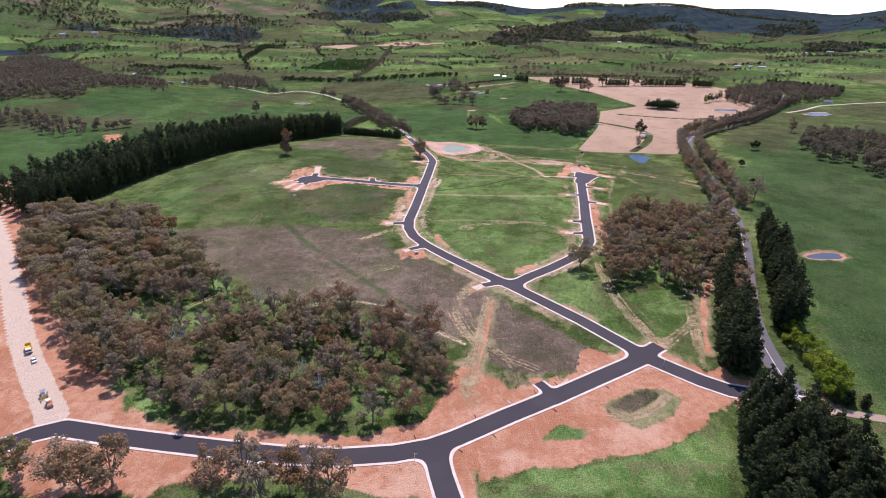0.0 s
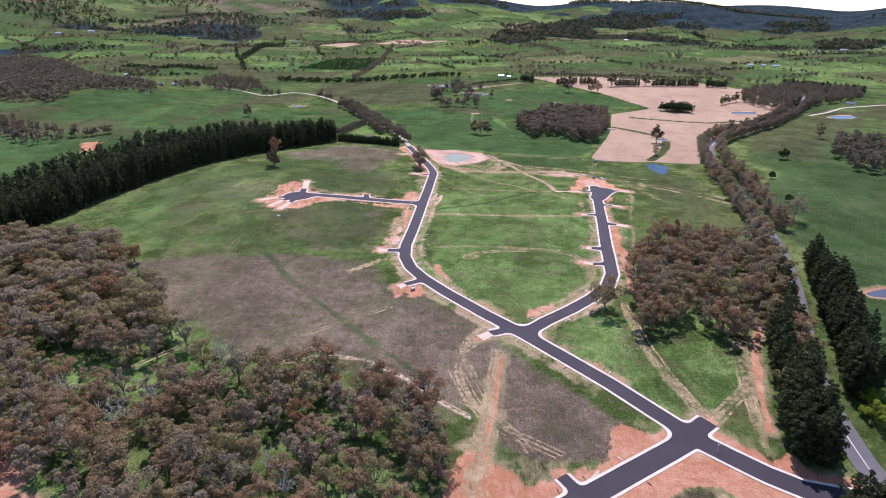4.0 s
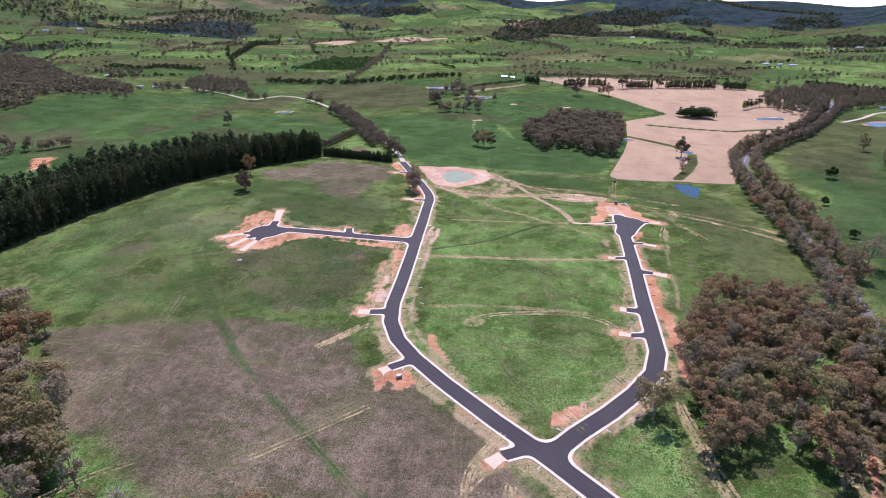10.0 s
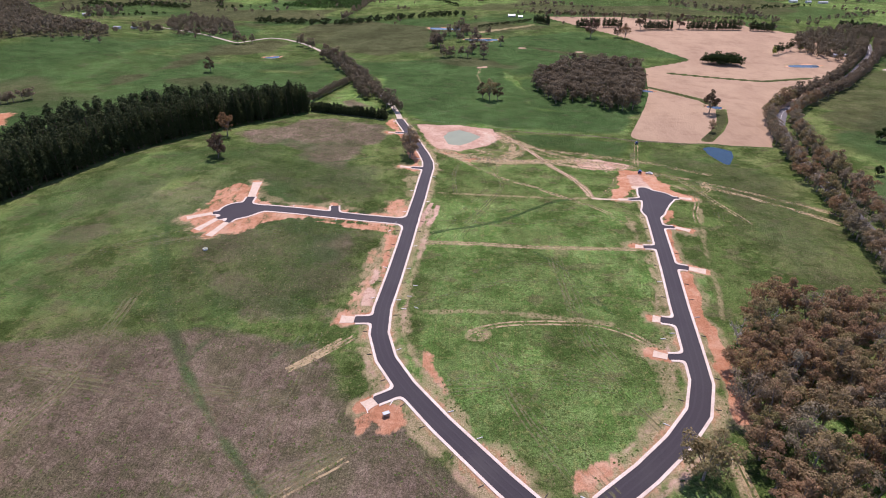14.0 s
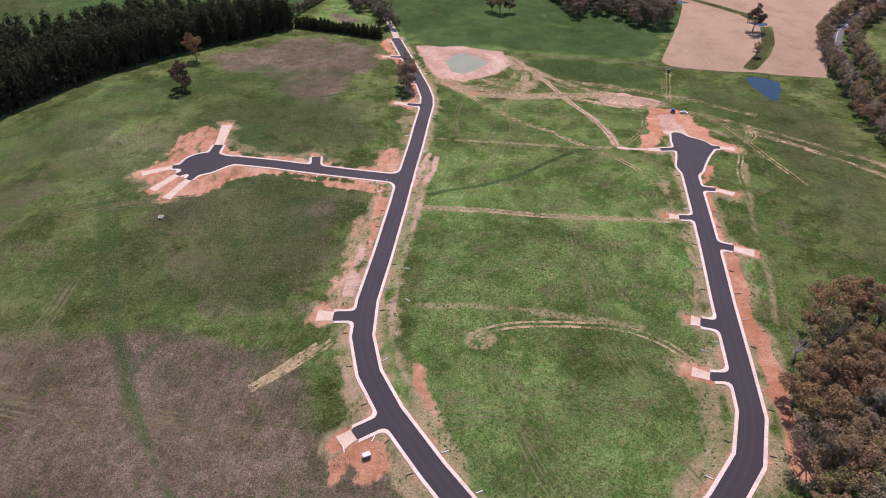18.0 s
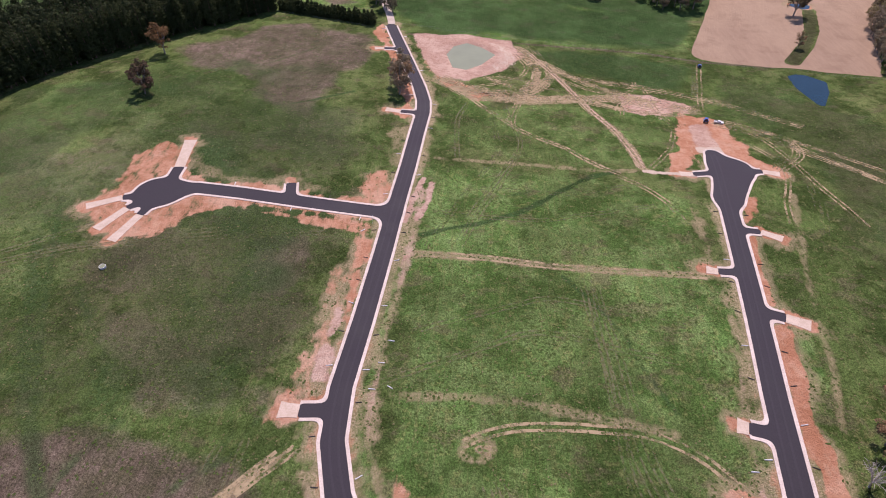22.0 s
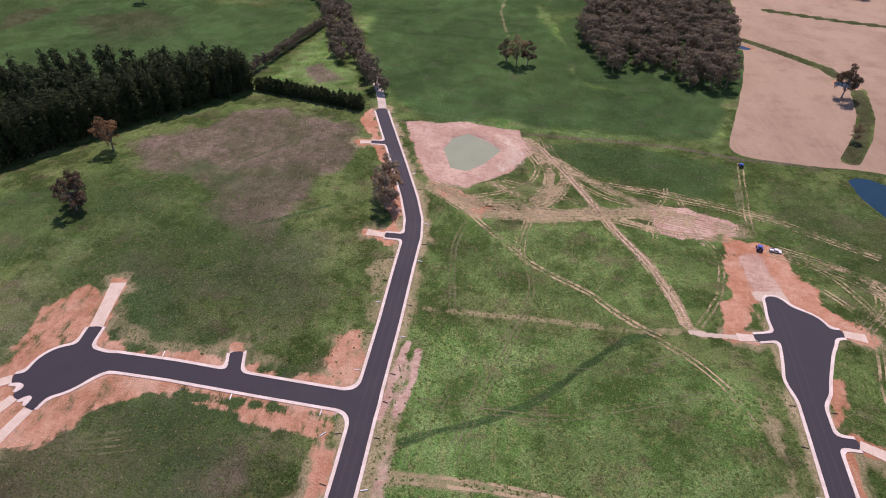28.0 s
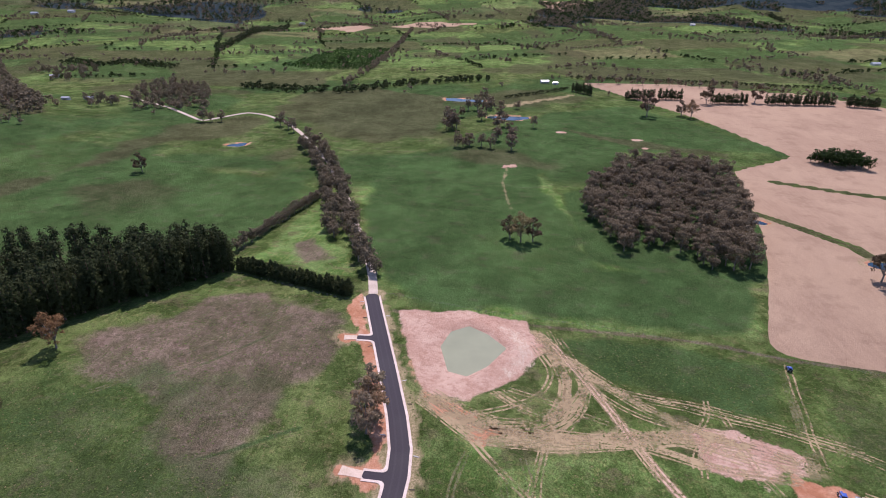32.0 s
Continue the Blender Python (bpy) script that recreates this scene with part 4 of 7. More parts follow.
stroke("dark", [(6, 952), (13, 899), (6, 813), (-4, 745), (3, 710), (-6, 684)], 1.5, 1.5, 0.7, 3.0, 5.0)
stroke("bare", [(-47, 683), (12, 681), (69, 680), (110, 677), (146, 666), (185, 661)], 2.0, 1.5, 0.7, 2.0, 4.0)
patch("crop", [(-730, 2742), (-542, 2851), (-442, 2587), (-489, 2438)], 6.0, 1.0, 10.0)
patch("crop", [(-392, 2652), (-314, 2860), (-64, 2799), (-249, 2680)], 6.0, 1.0, 10.0)
patch("crop", [(217, 3502), (450, 3612), (385, 3299), (226, 3233)], 6.0, 1.0, 10.0)
patch("lush", [(-491, 1470), (-464, 1776), (-316, 2209), (-321, 1632), (-408, 1478)], 6.0, 0.8, 20.0)
patch("sand", [(12, 989), (24, 990), (24, 978), (11, 977)], 2.0, 0.8, 4.0)
patch("straw", [(13, 1288), (142, 1390), (109, 1340), (21, 1268)], 3.0, 0.8, 10.0)
patch("soil", [(-437, 687), (-422, 697), (-402, 655), (-405, 638)], 5.0, 0.9, 10.0)
patch("bare", [(-197, 358), (-150, 302), (-105, 266), (-40, 256), (-5, 232), (25, 262), (12, 294), (-22, 334), (-52, 352), (-62, 372), (-110, 374), (-150, 378)], 8, 1.0, 26, 30, 0.35)
patch("bare", [(12, 240), (22, 272), (32, 262), (61, 232), (70, 225), (56, 209), (44, 207), (24, 209), (14, 217)], 3.5, 1.0, 8, 10, 0.15)
patch("straw", [(-2, 200), (4, 240), (14, 250), (18, 214), (38, 208), (56, 212), (70, 228), (48, 204), (20, 190)], 3.0, 0.62, 12.0, 6.0)
swirl([(16, 276), (12, 246), (7, 215), (2, 196)], 5, 2.2, 52, 0.5)
swirl([(-2, 262), (6, 236), (20, 222), (36, 212)], 3, 2.0, 53, 0.45)
EAST = [(160, 190), (218, 400), (275, 560), (340, 720), (700, 900), (800, 500), (600, 100), (200, 40)]
patch("lush", EAST, 10, 0.6, 60, 90, 0.35)
patch("dark", EAST, 10, 0.95, 60, 60, 0.4)
patch("olive", EAST, 10, 0.6, 120, 60, 0.5)
patch("dark", [(-335, 425), (-305, 520), (-275, 610), (-245, 690), (-160, 770), (-160, 900), (-420, 1000), (-700, 900), (-800, 600), (-500, 380)], 10, 0.9, 60, 70, 0.35)
patch("olive", [(-245, 520), (-200, 392), (-130, 385), (-62, 402), (-48, 440), (-50, 478), (-150, 470), (-160, 480)], 10, 0.75, 30, 26, 0.6)
patch("olive", [(-262, 540), (-250, 575), (-212, 606), (-173, 578), (-145, 605), (-61, 565), (-54, 520), (-84, 509), (-119, 516), (-175, 528), (-204, 474), (-262, 440), (-280, 480)], 10, 0.62, 30, 26, 0.55)
patch("olive", [(-185, 350), (-125, 346), (-104, 380), (-125, 425), (-190, 430)], 10, 0.62, 24, 24, 0.4)
patch("dark", [(-262, 540), (-250, 575), (-212, 606), (-173, 578), (-145, 605), (-61, 565), (-54, 520), (-84, 509), (-119, 516), (-175, 528), (-204, 474), (-262, 440), (-280, 480)], 10, 0.7, 30, 26, 0.55)
patch("lush", [(-172, 262), (-150, 256), (-118, 262), (-104, 276), (-112, 248), (-130, 236), (-160, 240)], 4.0, 0.9, 8.0)
patch("lush", [(-335, 425), (-305, 520), (-275, 610), (-245, 690), (-160, 770), (-160, 900), (-420, 1000), (-700, 900), (-800, 600), (-500, 380)], 10, 0.68, 60, 90, 0.35)
patch("lush", [(-290, 440), (-200, 372), (-130, 385), (-140, 470), (-160, 560), (-230, 600)], 10, 0.7, 40, 30, 0.5)
patch("lush", [(-25, 335), (40, 300), (84, 345), (95, 500), (60, 520), (-25, 520), (-30, 400)], 6, 0.74, 30, 22, 0.4)
patch("bare", [(-230, 480), (-60, 400), (-45, 470), (-60, 560), (-180, 560)], 10, 0.62, 60, 26, 0.5)
patch("dark", [(-300, 420), (-200, 372), (-130, 372), (-60, 390), (-55, 470), (-60, 560), (-80, 610), (-180, 660), (-250, 560)], 20, 0.8, 50, 30, 0.85)
patch("dark", [(-65, 713), (-40, 690), (137, 684), (164, 752), (84, 758), (68, 823), (49, 956), (139, 1044), (321, 1061), (200, 1285), (68, 1235), (-46, 1074), (-130, 977)], 10, 1.0, 40, 60, 0.35)
patch("dark", [(-413, 854), (-332, 927), (-164, 934), (-144, 882), (-162, 752), (-255, 764), (-315, 737)], 10, 0.9, 40, 60, 0.4)
patch("lush", [(-22, 532), (80, 530), (100, 570), (118, 590), (80, 598), (20, 590), (-22, 600)], 6, 0.62, 20, 20, 0.4)
swirl([(-22, 618), (1, 598), (28, 597), (55, 602), (82, 606), (107, 600), (120, 594)], 11, 5.0, 1, 0.45)
swirl([(60, 630), (80, 627), (105, 618), (123, 613), (144, 601), (174, 578)], 2, 1.6, 21, 0.5)
swirl([(27, 663), (41, 651), (55, 635), (65, 625), (82, 612), (95, 608)], 5, 2.4, 24, 0.6)
swirl([(-21, 616), (-5, 602), (14, 598), (28, 601), (52, 601), (67, 597), (86, 589), (113, 587)], 5, 2.2, 25, 0.6)
swirl([(6, 623), (23, 609), (37, 618), (45, 634)], 4, 2.5, 26, 0.5)
swirl([(44, 628), (39, 611), (28, 601), (8, 600)], 4, 2.0, 27, 0.5)
swirl([(118, 596), (98, 606), (84, 600), (80, 586)], 3, 3.0, 28, 0.45)
stroke("straw", [(27, 663), (41, 651), (55, 635), (65, 625), (82, 612), (95, 608)], 3.0, 2.5, 0.72, 5.0, 5.0)
stroke("straw", [(52, 601), (67, 597), (86, 589), (113, 587)], 3.0, 2.5, 0.62, 4.0, 6.0)
ruts("faint", [(138, 655), (136, 649), (128, 618), (119, 588)], 1.9, 1.35, 1.0)
patch("sand", [(80, 604), (96, 611), (110, 606), (117, 592), (97, 583), (80, 588)], 3.0, 0.9, 9.0, 5.0)
patch("pale", [(5, 678), (23, 674), (26, 653), (16, 635), (3, 630), (12, 655)], 6.0, 0.5, 9.0, 6.0)
patch("soil", [(-42, 673), (-34, 637), (-25, 619), (-3, 618), (-12, 628), (-27, 655)], 2.0, 0.50, 7.0, 8.0)
patch("olive", [(150, 660), (200, 600), (230, 560), (200, 420), (165, 400), (142, 470), (160, 560), (136, 610)], 10, 0.75, 30.0, 20.0, 0.5)
swirl([(28, 672), (36, 652), (40, 628), (28, 606), (4, 602), (-14, 612)], 6, 4.0, 22, 0.4)
swirl([(27, 668), (38, 640), (34, 612), (14, 600), (-8, 604)], 5, 4.0, 3)
swirl([(25, 675), (34, 664), (49, 630), (61, 592), (73, 564), (78, 541), (79, 527)], 4, 1.2, 4)
swirl([(128, 577), (150, 566), (165, 548), (190, 520), (215, 490)], 3, 2.5, 5)
swirl([(128, 575), (146, 572), (160, 560), (158, 545), (142, 530)], 2, 3.0, 6, 0.45)
swirl([(135, 580), (158, 566), (185, 540), (225, 500)], 3, 3.0, 57, 0.5)
swirl([(140, 530), (150, 545), (152, 520), (146, 495), (135, 470)], 2, 2.0, 23, 0.4, "faint")
swirl([(16, 300), (6, 290), (0, 276), (6, 258), (12, 240)], 2, 1.2, 7)
swirl([(10, 222), (9, 208), (4, 195), (8, 186)], 4, 3.0, 8)
ruts("straw", [(-159, 239), (-129, 239), (-120, 241), (-103, 248), (-93, 256), (-58, 269), (-42, 266), (-26, 256), (-7, 238), (3, 231)], 2.0, 0.6, 0.9)
ruts("straw", [(-150, 239), (-139, 255), (-126, 271), (-112, 281)], 2.0, 0.5, 0.8)
stroke("pale", [(-58, 269), (-42, 266), (-26, 256), (-7, 238), (3, 231)], 1.2, 0.8, 0.6, 2.0, 5.0)
swirl([(-37, 318), (-71, 290), (-110, 258)], 6, 5.0, 31, 0.5, "faint")
swirl([(-190, 352), (-122, 343), (-67, 338)], 4, 4.0, 32, 0.5, "faint")
swirl([(-205, 427), (-150, 452), (-95, 466), (-60, 470)], 3, 3.0, 33, 0.5, "faint")
swirl([(-150, 300), (-142, 340), (-147, 400)], 3, 3.5, 34, 0.6, "faint")
swirl([(-95, 262), (-70, 310), (-62, 372)], 3, 8.0, 35, 0.5, "faint")
swirl([(40, 305), (22, 340), (10, 372)], 3, 6.0, 36, 0.45, "faint")
swirl([(-10, 345), (25, 352), (70, 345)], 4, 7.0, 37, 0.45, "faint")
swirl([(-20, 410), (30, 430), (80, 420)], 2, 12.0, 38, 0.45, "faint")
swirl([(62, 330), (48, 370), (40, 450)], 3, 8.0, 39, 0.45, "faint")
swirl([(-15, 500), (30, 495), (80, 505)], 2, 12.0, 40, 0.45, "faint")
swirl([(10, 590), (20, 545), (-10, 470)], 3, 8.0, 41, 0.45, "faint")
swirl([(-155, 592), (-131, 622), (-96, 672)], 2, 8.0, 42, 0.5, "faint")
stroke("dark", [(-149, 599), (-120, 625), (-95, 660)], 1.2, 1.4, 0.6, 2.0, 6.0)
stroke("dark", [(-106, 565), (-90, 574), (-68, 590)], 1.4, 1.4, 0.7, 2.0, 6.0)
# the country round about: a patchwork of paddocks, then wooded hills
R = np.hypot(GX, GY - 300)
TH = np.arctan2(GX, GY - 300)
u = GX * math.cos(0.35) + GY * math.sin(0.35) + 60 * (patchy(GX, GY, 400.0) - 0.5)
v = -GX * math.sin(0.35) + GY * math.cos(0.35) + 60 * (patchy(GX + 900, GY, 400.0) - 0.5)
fu, fv = np.floor(u / 270).astype(int), np.floor((v + 90 * (np.floor(u / 270) % 2)) / 190).astype(int)
pick, pick2 = TABLE[fu % 256, fv % 256], TABLE[(fu + 40) % 256, (fv + 11) % 256]
out = smooth(R, 1150, 1400) * (1 - masks["crop"])
for kind, lo, hi, amount in (("lush", 0.0, 0.32, 0.6), ("olive", 0.32, 0.44, 0.7), ("hay", 0.44, 0.54, 0.6), ("dark", 0.54, 0.92, 0.62)):
    masks[kind] = np.maximum(masks[kind], out * amount * ((pick >= lo) & (pick < hi)))
masks["hay"] = np.maximum(masks["hay"], smooth(R, 1900, 2200) * 0.9 * (pick2 < 0.06))
beyond = smooth(R, 420, 700) * (1 - masks["crop"])
masks["olive"] = np.maximum(masks["olive"], beyond * 0.75 * smooth(patchy(GX + 300, GY, 150.0), 0.50, 0.68))
# dark grass eases off past a kilometre, a paling painted in for haze
masks["dark"] = np.maximum(masks["dark"], beyond * (0.48 - 0.16 * smooth(R, 1000, 1500) + 0.35 * smooth(patchy(GX, GY + 700, 110.0), 0.50, 0.70)))
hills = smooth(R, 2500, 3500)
# wooded patches, whose ground tone has blue haze painted in
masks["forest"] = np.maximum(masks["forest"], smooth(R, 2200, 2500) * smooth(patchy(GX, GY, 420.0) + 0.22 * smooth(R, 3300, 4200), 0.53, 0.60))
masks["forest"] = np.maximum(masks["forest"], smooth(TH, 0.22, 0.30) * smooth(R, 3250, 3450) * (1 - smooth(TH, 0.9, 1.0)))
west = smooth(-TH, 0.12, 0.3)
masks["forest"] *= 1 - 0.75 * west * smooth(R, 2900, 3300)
masks["bare"] = np.maximum(masks["bare"], (0.45 + 0.45 * smooth(patchy(GX, GY, 260.0), 0.45, 0.6)) * smooth(R, 2900, 3300) * west)

me = bpy.data.meshes.new("ground")
nx, ny = len(gx), len(gy)
me.vertices.add(nx * ny)
me.vertices.foreach_set("co", np.stack([GX, GY, GZ], 1).ravel())
jj, ii = np.meshgrid(np.arange(ny - 1), np.arange(nx - 1), indexing="ij")
a0 = (jj * nx + ii).ravel()
loops = np.stack([a0, a0 + 1, a0 + nx + 1, a0 + nx], 1)
me.loops.add(loops.size)
me.loops.foreach_set("vertex_index", loops.ravel())
me.polygons.add(len(a0))
me.polygons.foreach_set("loop_start", np.arange(len(a0)) * 4)
me.polygons.foreach_set("use_smooth", np.ones(len(a0), bool))
me.materials.append(M_GROUND)
me.update(calc_edges=True)
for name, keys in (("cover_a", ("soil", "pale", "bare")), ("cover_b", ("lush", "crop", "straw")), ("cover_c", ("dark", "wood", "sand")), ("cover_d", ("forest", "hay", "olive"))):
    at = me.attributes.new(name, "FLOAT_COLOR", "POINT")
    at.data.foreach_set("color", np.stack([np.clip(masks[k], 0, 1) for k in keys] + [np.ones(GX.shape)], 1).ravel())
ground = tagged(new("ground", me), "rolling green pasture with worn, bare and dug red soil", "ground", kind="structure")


M_TRACK, nodes_, links_, b_ = material("flattened_straw", 0.95, 0.0, 0.1)
co_ = nodes_.new("ShaderNodeTexCoord").outputs["Object"]
n1_, n2_ = noise_node(nodes_, links_, 0.07, 3, 0.6, co_), noise_node(nodes_, links_, 0.8, 5, 0.75, co_)
links_.new(mixed(nodes_, links_, n2_, (0.31, 0.240, 0.125), (0.52, 0.405, 0.250)), b_.inputs["Base Color"])
n3_ = noise_node(nodes_, links_, 0.45, 4, 0.7, co_)
gap_ = spread(nodes_, links_, maths(nodes_, links_, "ADD", n1_, n3_), 0.80, 1.20, 0.0, 0.85)
clear_, mix_ = nodes_.new("ShaderNodeBsdfTransparent"), nodes_.new("ShaderNodeMixShader")
links_.new(gap_, mix_.inputs[0])
links_.new(clear_.outputs[0], mix_.inputs[1])
links_.new(b_.outputs[0], mix_.inputs[2])
links_.new(mix_.outputs[0], nodes_["Material Output"].inputs[0])
M_FAINT, nodes_, links_, b_ = material("flattened_grass", 0.95, 0.0, 0.1)
co_ = nodes_.new("ShaderNodeTexCoord").outputs["Object"]
n1_, n2_ = noise_node(nodes_, links_, 0.05, 3, 0.6, co_), noise_node(nodes_, links_, 0.6, 4, 0.75, co_)
links_.new(mixed(nodes_, links_, n2_, (0.155, 0.170, 0.072), (0.245, 0.220, 0.125)), b_.inputs["Base Color"])
gap_ = spread(nodes_, links_, maths(nodes_, links_, "ADD", n1_, n2_), 0.84, 1.24, 0.0, 0.6)
clear_, mix_ = nodes_.new("ShaderNodeBsdfTransparent"), nodes_.new("ShaderNodeMixShader")
links_.new(gap_, mix_.inputs[0])
links_.new(clear_.outputs[0], mix_.inputs[1])
links_.new(b_.outputs[0], mix_.inputs[2])
links_.new(mix_.outputs[0], nodes_["Material Output"].inputs[0])
M_CLAY, nodes_, links_, b_ = material("pressed_clay", 0.95, 0.0, 0.1)
co_ = nodes_.new("ShaderNodeTexCoord").outputs["Object"]
n2_ = noise_node(nodes_, links_, 1.2, 4, 0.7, co_)
links_.new(mixed(nodes_, links_, n2_, (0.46, 0.31, 0.22), (0.60, 0.44, 0.33)), b_.inputs["Base Color"])


def wheel_track(line, gauge, half, mat):
    pts = []
    for (ax, ay), (bx, by) in zip(line, line[1:]):
        n = max(1, int(math.hypot(bx - ax, by - ay) / 1.2))
        pts += [(ax + (bx - ax) * k / n, ay + (by - ay) * k / n) for k in range(n)]
    pts.append(line[-1])
    P = np.array(pts, float)
    for _ in range(40):
        P[1:-1] = (P[:-2] + 2 * P[1:-1] + P[2:]) / 4
    T = np.gradient(P, axis=0)
    T /= np.linalg.norm(T, axis=1)[:, None] + 1e-9
    N = np.stack([T[:, 1], -T[:, 0]], 1)
    w = 1.4 * (patchy(P[:, 0], P[:, 1], 18.0) - 0.5)
    verts, faces, n = [], [], len(P)
    for side in (-0.5, 0.5):
        base = len(verts)
        for e in (-1, 1):
            h = half * (0.55 + 0.9 * patchy(P[:, 0] + 40 * e, P[:, 1], 9.0))
            R = P + N * (side * gauge + w + e * h)[:, None]
            verts += [tuple(v) for v in np.c_[R, height(R[:, 0], R[:, 1]) + 0.07]]
        faces += [(base + k, base + n + k, base + n + k + 1, base + k + 1) for k in range(n - 1)]
    return mesh_object("wheel_track", verts, faces, mat)


for kind, line, gauge, half, amount in TRACKS:
    tagged(wheel_track(line, gauge, half, {"pale": M_CLAY, "sand": M_CLAY, "faint": M_FAINT}.get(kind, M_TRACK)), "pale wheel track pressed into the grass", "wheel track", "wheel tracks", "structure")


# ---- roads ----
def contour_band(name, lo, hi, lift_by, mat, skirts, step=0.9, box_=(-185, 150, 75, 705)):
    """The strip where the road field runs from lo to hi, laid over the ground, with upright edges."""
    xs, ys = np.arange(box_[0], box_[1], step), np.arange(box_[2], box_[3], step)
    X, Y = np.meshgrid(xs, ys)
    F = road_field(X.ravel(), Y.ravel()).reshape(X.shape)
    mn = np.minimum.reduce([F[:-1, :-1], F[1:, :-1], F[:-1, 1:], F[1:, 1:]])
    mx = np.maximum.reduce([F[:-1, :-1], F[1:, :-1], F[:-1, 1:], F[1:, 1:]])
    verts, faces, walls, index = [], [], [], {}

    def vert(p):
        key = (round(p[0], 3), round(p[1], 3))
        if key not in index:
            index[key] = len(verts)
            verts.append(key)
        return index[key]

    live = (mn < hi) & (mx > lo)
    if skirts:
        live &= ~past_stub(X[:-1, :-1] + step / 2, Y[:-1, :-1] + step / 2)
    for j, i in zip(*np.nonzero(live)):
        ring = [(xs[i], ys[j], F[j, i]), (xs[i + 1], ys[j], F[j, i + 1]), (xs[i + 1], ys[j + 1], F[j + 1, i + 1]), (xs[i], ys[j + 1], F[j + 1, i])]
        for level, sign in ((hi, 1), (lo, -1)):
            cut, n = [], len(ring)
            for k in range(n):
                p, q = ring[k], ring[(k + 1) % n]
                pin, qin = sign * (p[2] - level) <= 0, sign * (q[2] - level) <= 0
                if pin:
                    cut.append(p)
                if pin != qin:
                    t = (level - p[2]) / (q[2] - p[2])
                    cut.append((p[0] + t * (q[0] - p[0]), p[1] + t * (q[1] - p[1]), level))
            ring = cut
            if len(ring) < 3:
                break
        if len(ring) < 3:
            continue
        ids = [vert(p) for p in ring]
        ids = [a for a, b in zip(ids, ids[1:] + ids[:1]) if a != b]
        if len(set(ids)) < 3 or len(set(ids)) != len(ids):
            continue
        faces.append(ids)
        if skirts:
            for k in range(len(ring)):
                p, q = ring[k], ring[(k + 1) % len(ring)]
                if p[2] == q[2] and p[2] in (lo, hi):
                    a, b = vert(p), vert(q)
                    if a != b:
                        walls.append((a, b))
    P = np.array(verts)
    z = height(P[:, 0], P[:, 1]) + lift_by
    out = [(x, y, h) for (x, y), h in zip(verts, z)]
    n = len(out)
    out += [(x, y, h - lift_by - 0.15) for (x, y), h in zip(verts, z)]
    faces += [(b, a, a + n, b + n) for a, b in walls]
    ob = mesh_object(name, out, faces, mat)
    return ob


tagged(contour_band("road", -99, 0.0, 0.03, M_ASPHALT, False), "new dark asphalt estate road with rounded junctions", "road", kind="structure")
tagged(contour_band("kerb", 0.0, 1.05, 0.15, M_CONCRETE, True), "pale concrete kerb and gutter along the estate road", "kerb", kind="structure")


def apron(a, b, c, half):
    """A concrete crossing that runs on from a driveway stub, with a thickness and a flared end."""
    d = math.hypot(c[0] - b[0], c[1] - b[1])
    if d < 2.5:
        return
    tx, ty = (c[0] - b[0]) / d, (c[1] - b[1]) / d
    n = max(2, int(d / 1.5))
    verts, faces = [], []
    for k in range(n + 1):
        u = d * k / n
        h = half * (1.0 + 0.25 * (k / n) ** 3)
        for e in (-1, -0.97, 0.97, 1):
            x, y = b[0] + tx * u - ty * e * h, b[1] + ty * u + tx * e * h
            verts.append((x, y, ground_at(x, y) + (0.09 if abs(e) < 1 else -0.2)))
    for k in range(n):
        faces += [(4 * k + e, 4 * k + e + 1, 4 * k + e + 5, 4 * k + e + 4) for e in range(3)]
    faces += [(4 * n, 4 * n + 1, 4 * n + 2, 4 * n + 3), (0, 1, 2, 3)]
    ob = mesh_object("driveway_apron", verts, faces, M_APRON)
    tagged(ob, "pale concrete driveway crossing off the estate road", "driveway", "driveway crossings", "structure")


for (a, b, c), half in zip(STUBS, STUB_HALF):
    apron(a, b, c, half)


def ribbon(name, line, half, lift_by, mat, step=4.0, shift=0.0):
    pts = []
    for (ax, ay), (bx, by) in zip(line, line[1:]):
        n = max(1, int(math.hypot(bx - ax, by - ay) / step))
        pts += [(ax + (bx - ax) * k / n, ay + (by - ay) * k / n) for k in range(n)]
    pts.append(line[-1])
    P = np.array(pts)
    for _ in range(6):
        P[1:-1] = (P[:-2] + 2 * P[1:-1] + P[2:]) / 4
    T = np.gradient(P, axis=0)
    T /= np.linalg.norm(T, axis=1)[:, None]
    N = np.stack([T[:, 1], -T[:, 0]], 1)
    C = P + N * shift
    rows = [C + N * (half * u) for u in (-1, -0.98, 0.98, 1)]
    V = []
    for k, R in enumerate(rows):
        z = height(R[:, 0], R[:, 1]) + (lift_by if k in (1, 2) else -0.25)
        V.append(np.c_[R, z])
    n = len(P)
    verts = [tuple(v) for R in V for v in R]
    faces = [(r * n + k, (r + 1) * n + k, (r + 1) * n + k + 1, r * n + k + 1) for r in range(3) for k in range(n - 1)]
    return mesh_object(name, verts, faces, mat)


tagged(ribbon("gravel_track", [(-62, 699), (-66, 718), (-79, 760), (-95, 800), (-112, 850), (-130, 895), (-162, 975), (-191, 1025), (-225, 1085), (-262, 1140), (-305, 1180), (-335, 1190), (-352, 1160), (-368, 1125), (-446, 1190), (-560, 1260)], 2.6, 0.25, M_GRAVEL), "pale gravel farm track", "track", kind="structure")
tagged(ribbon("gravel_track", [(545, 985), (590, 1015), (640, 1060), (720, 1090), (900, 1140)], 2.6, 0.3, M_GRAVEL), "pale gravel track to a dam", "track", kind="structure")
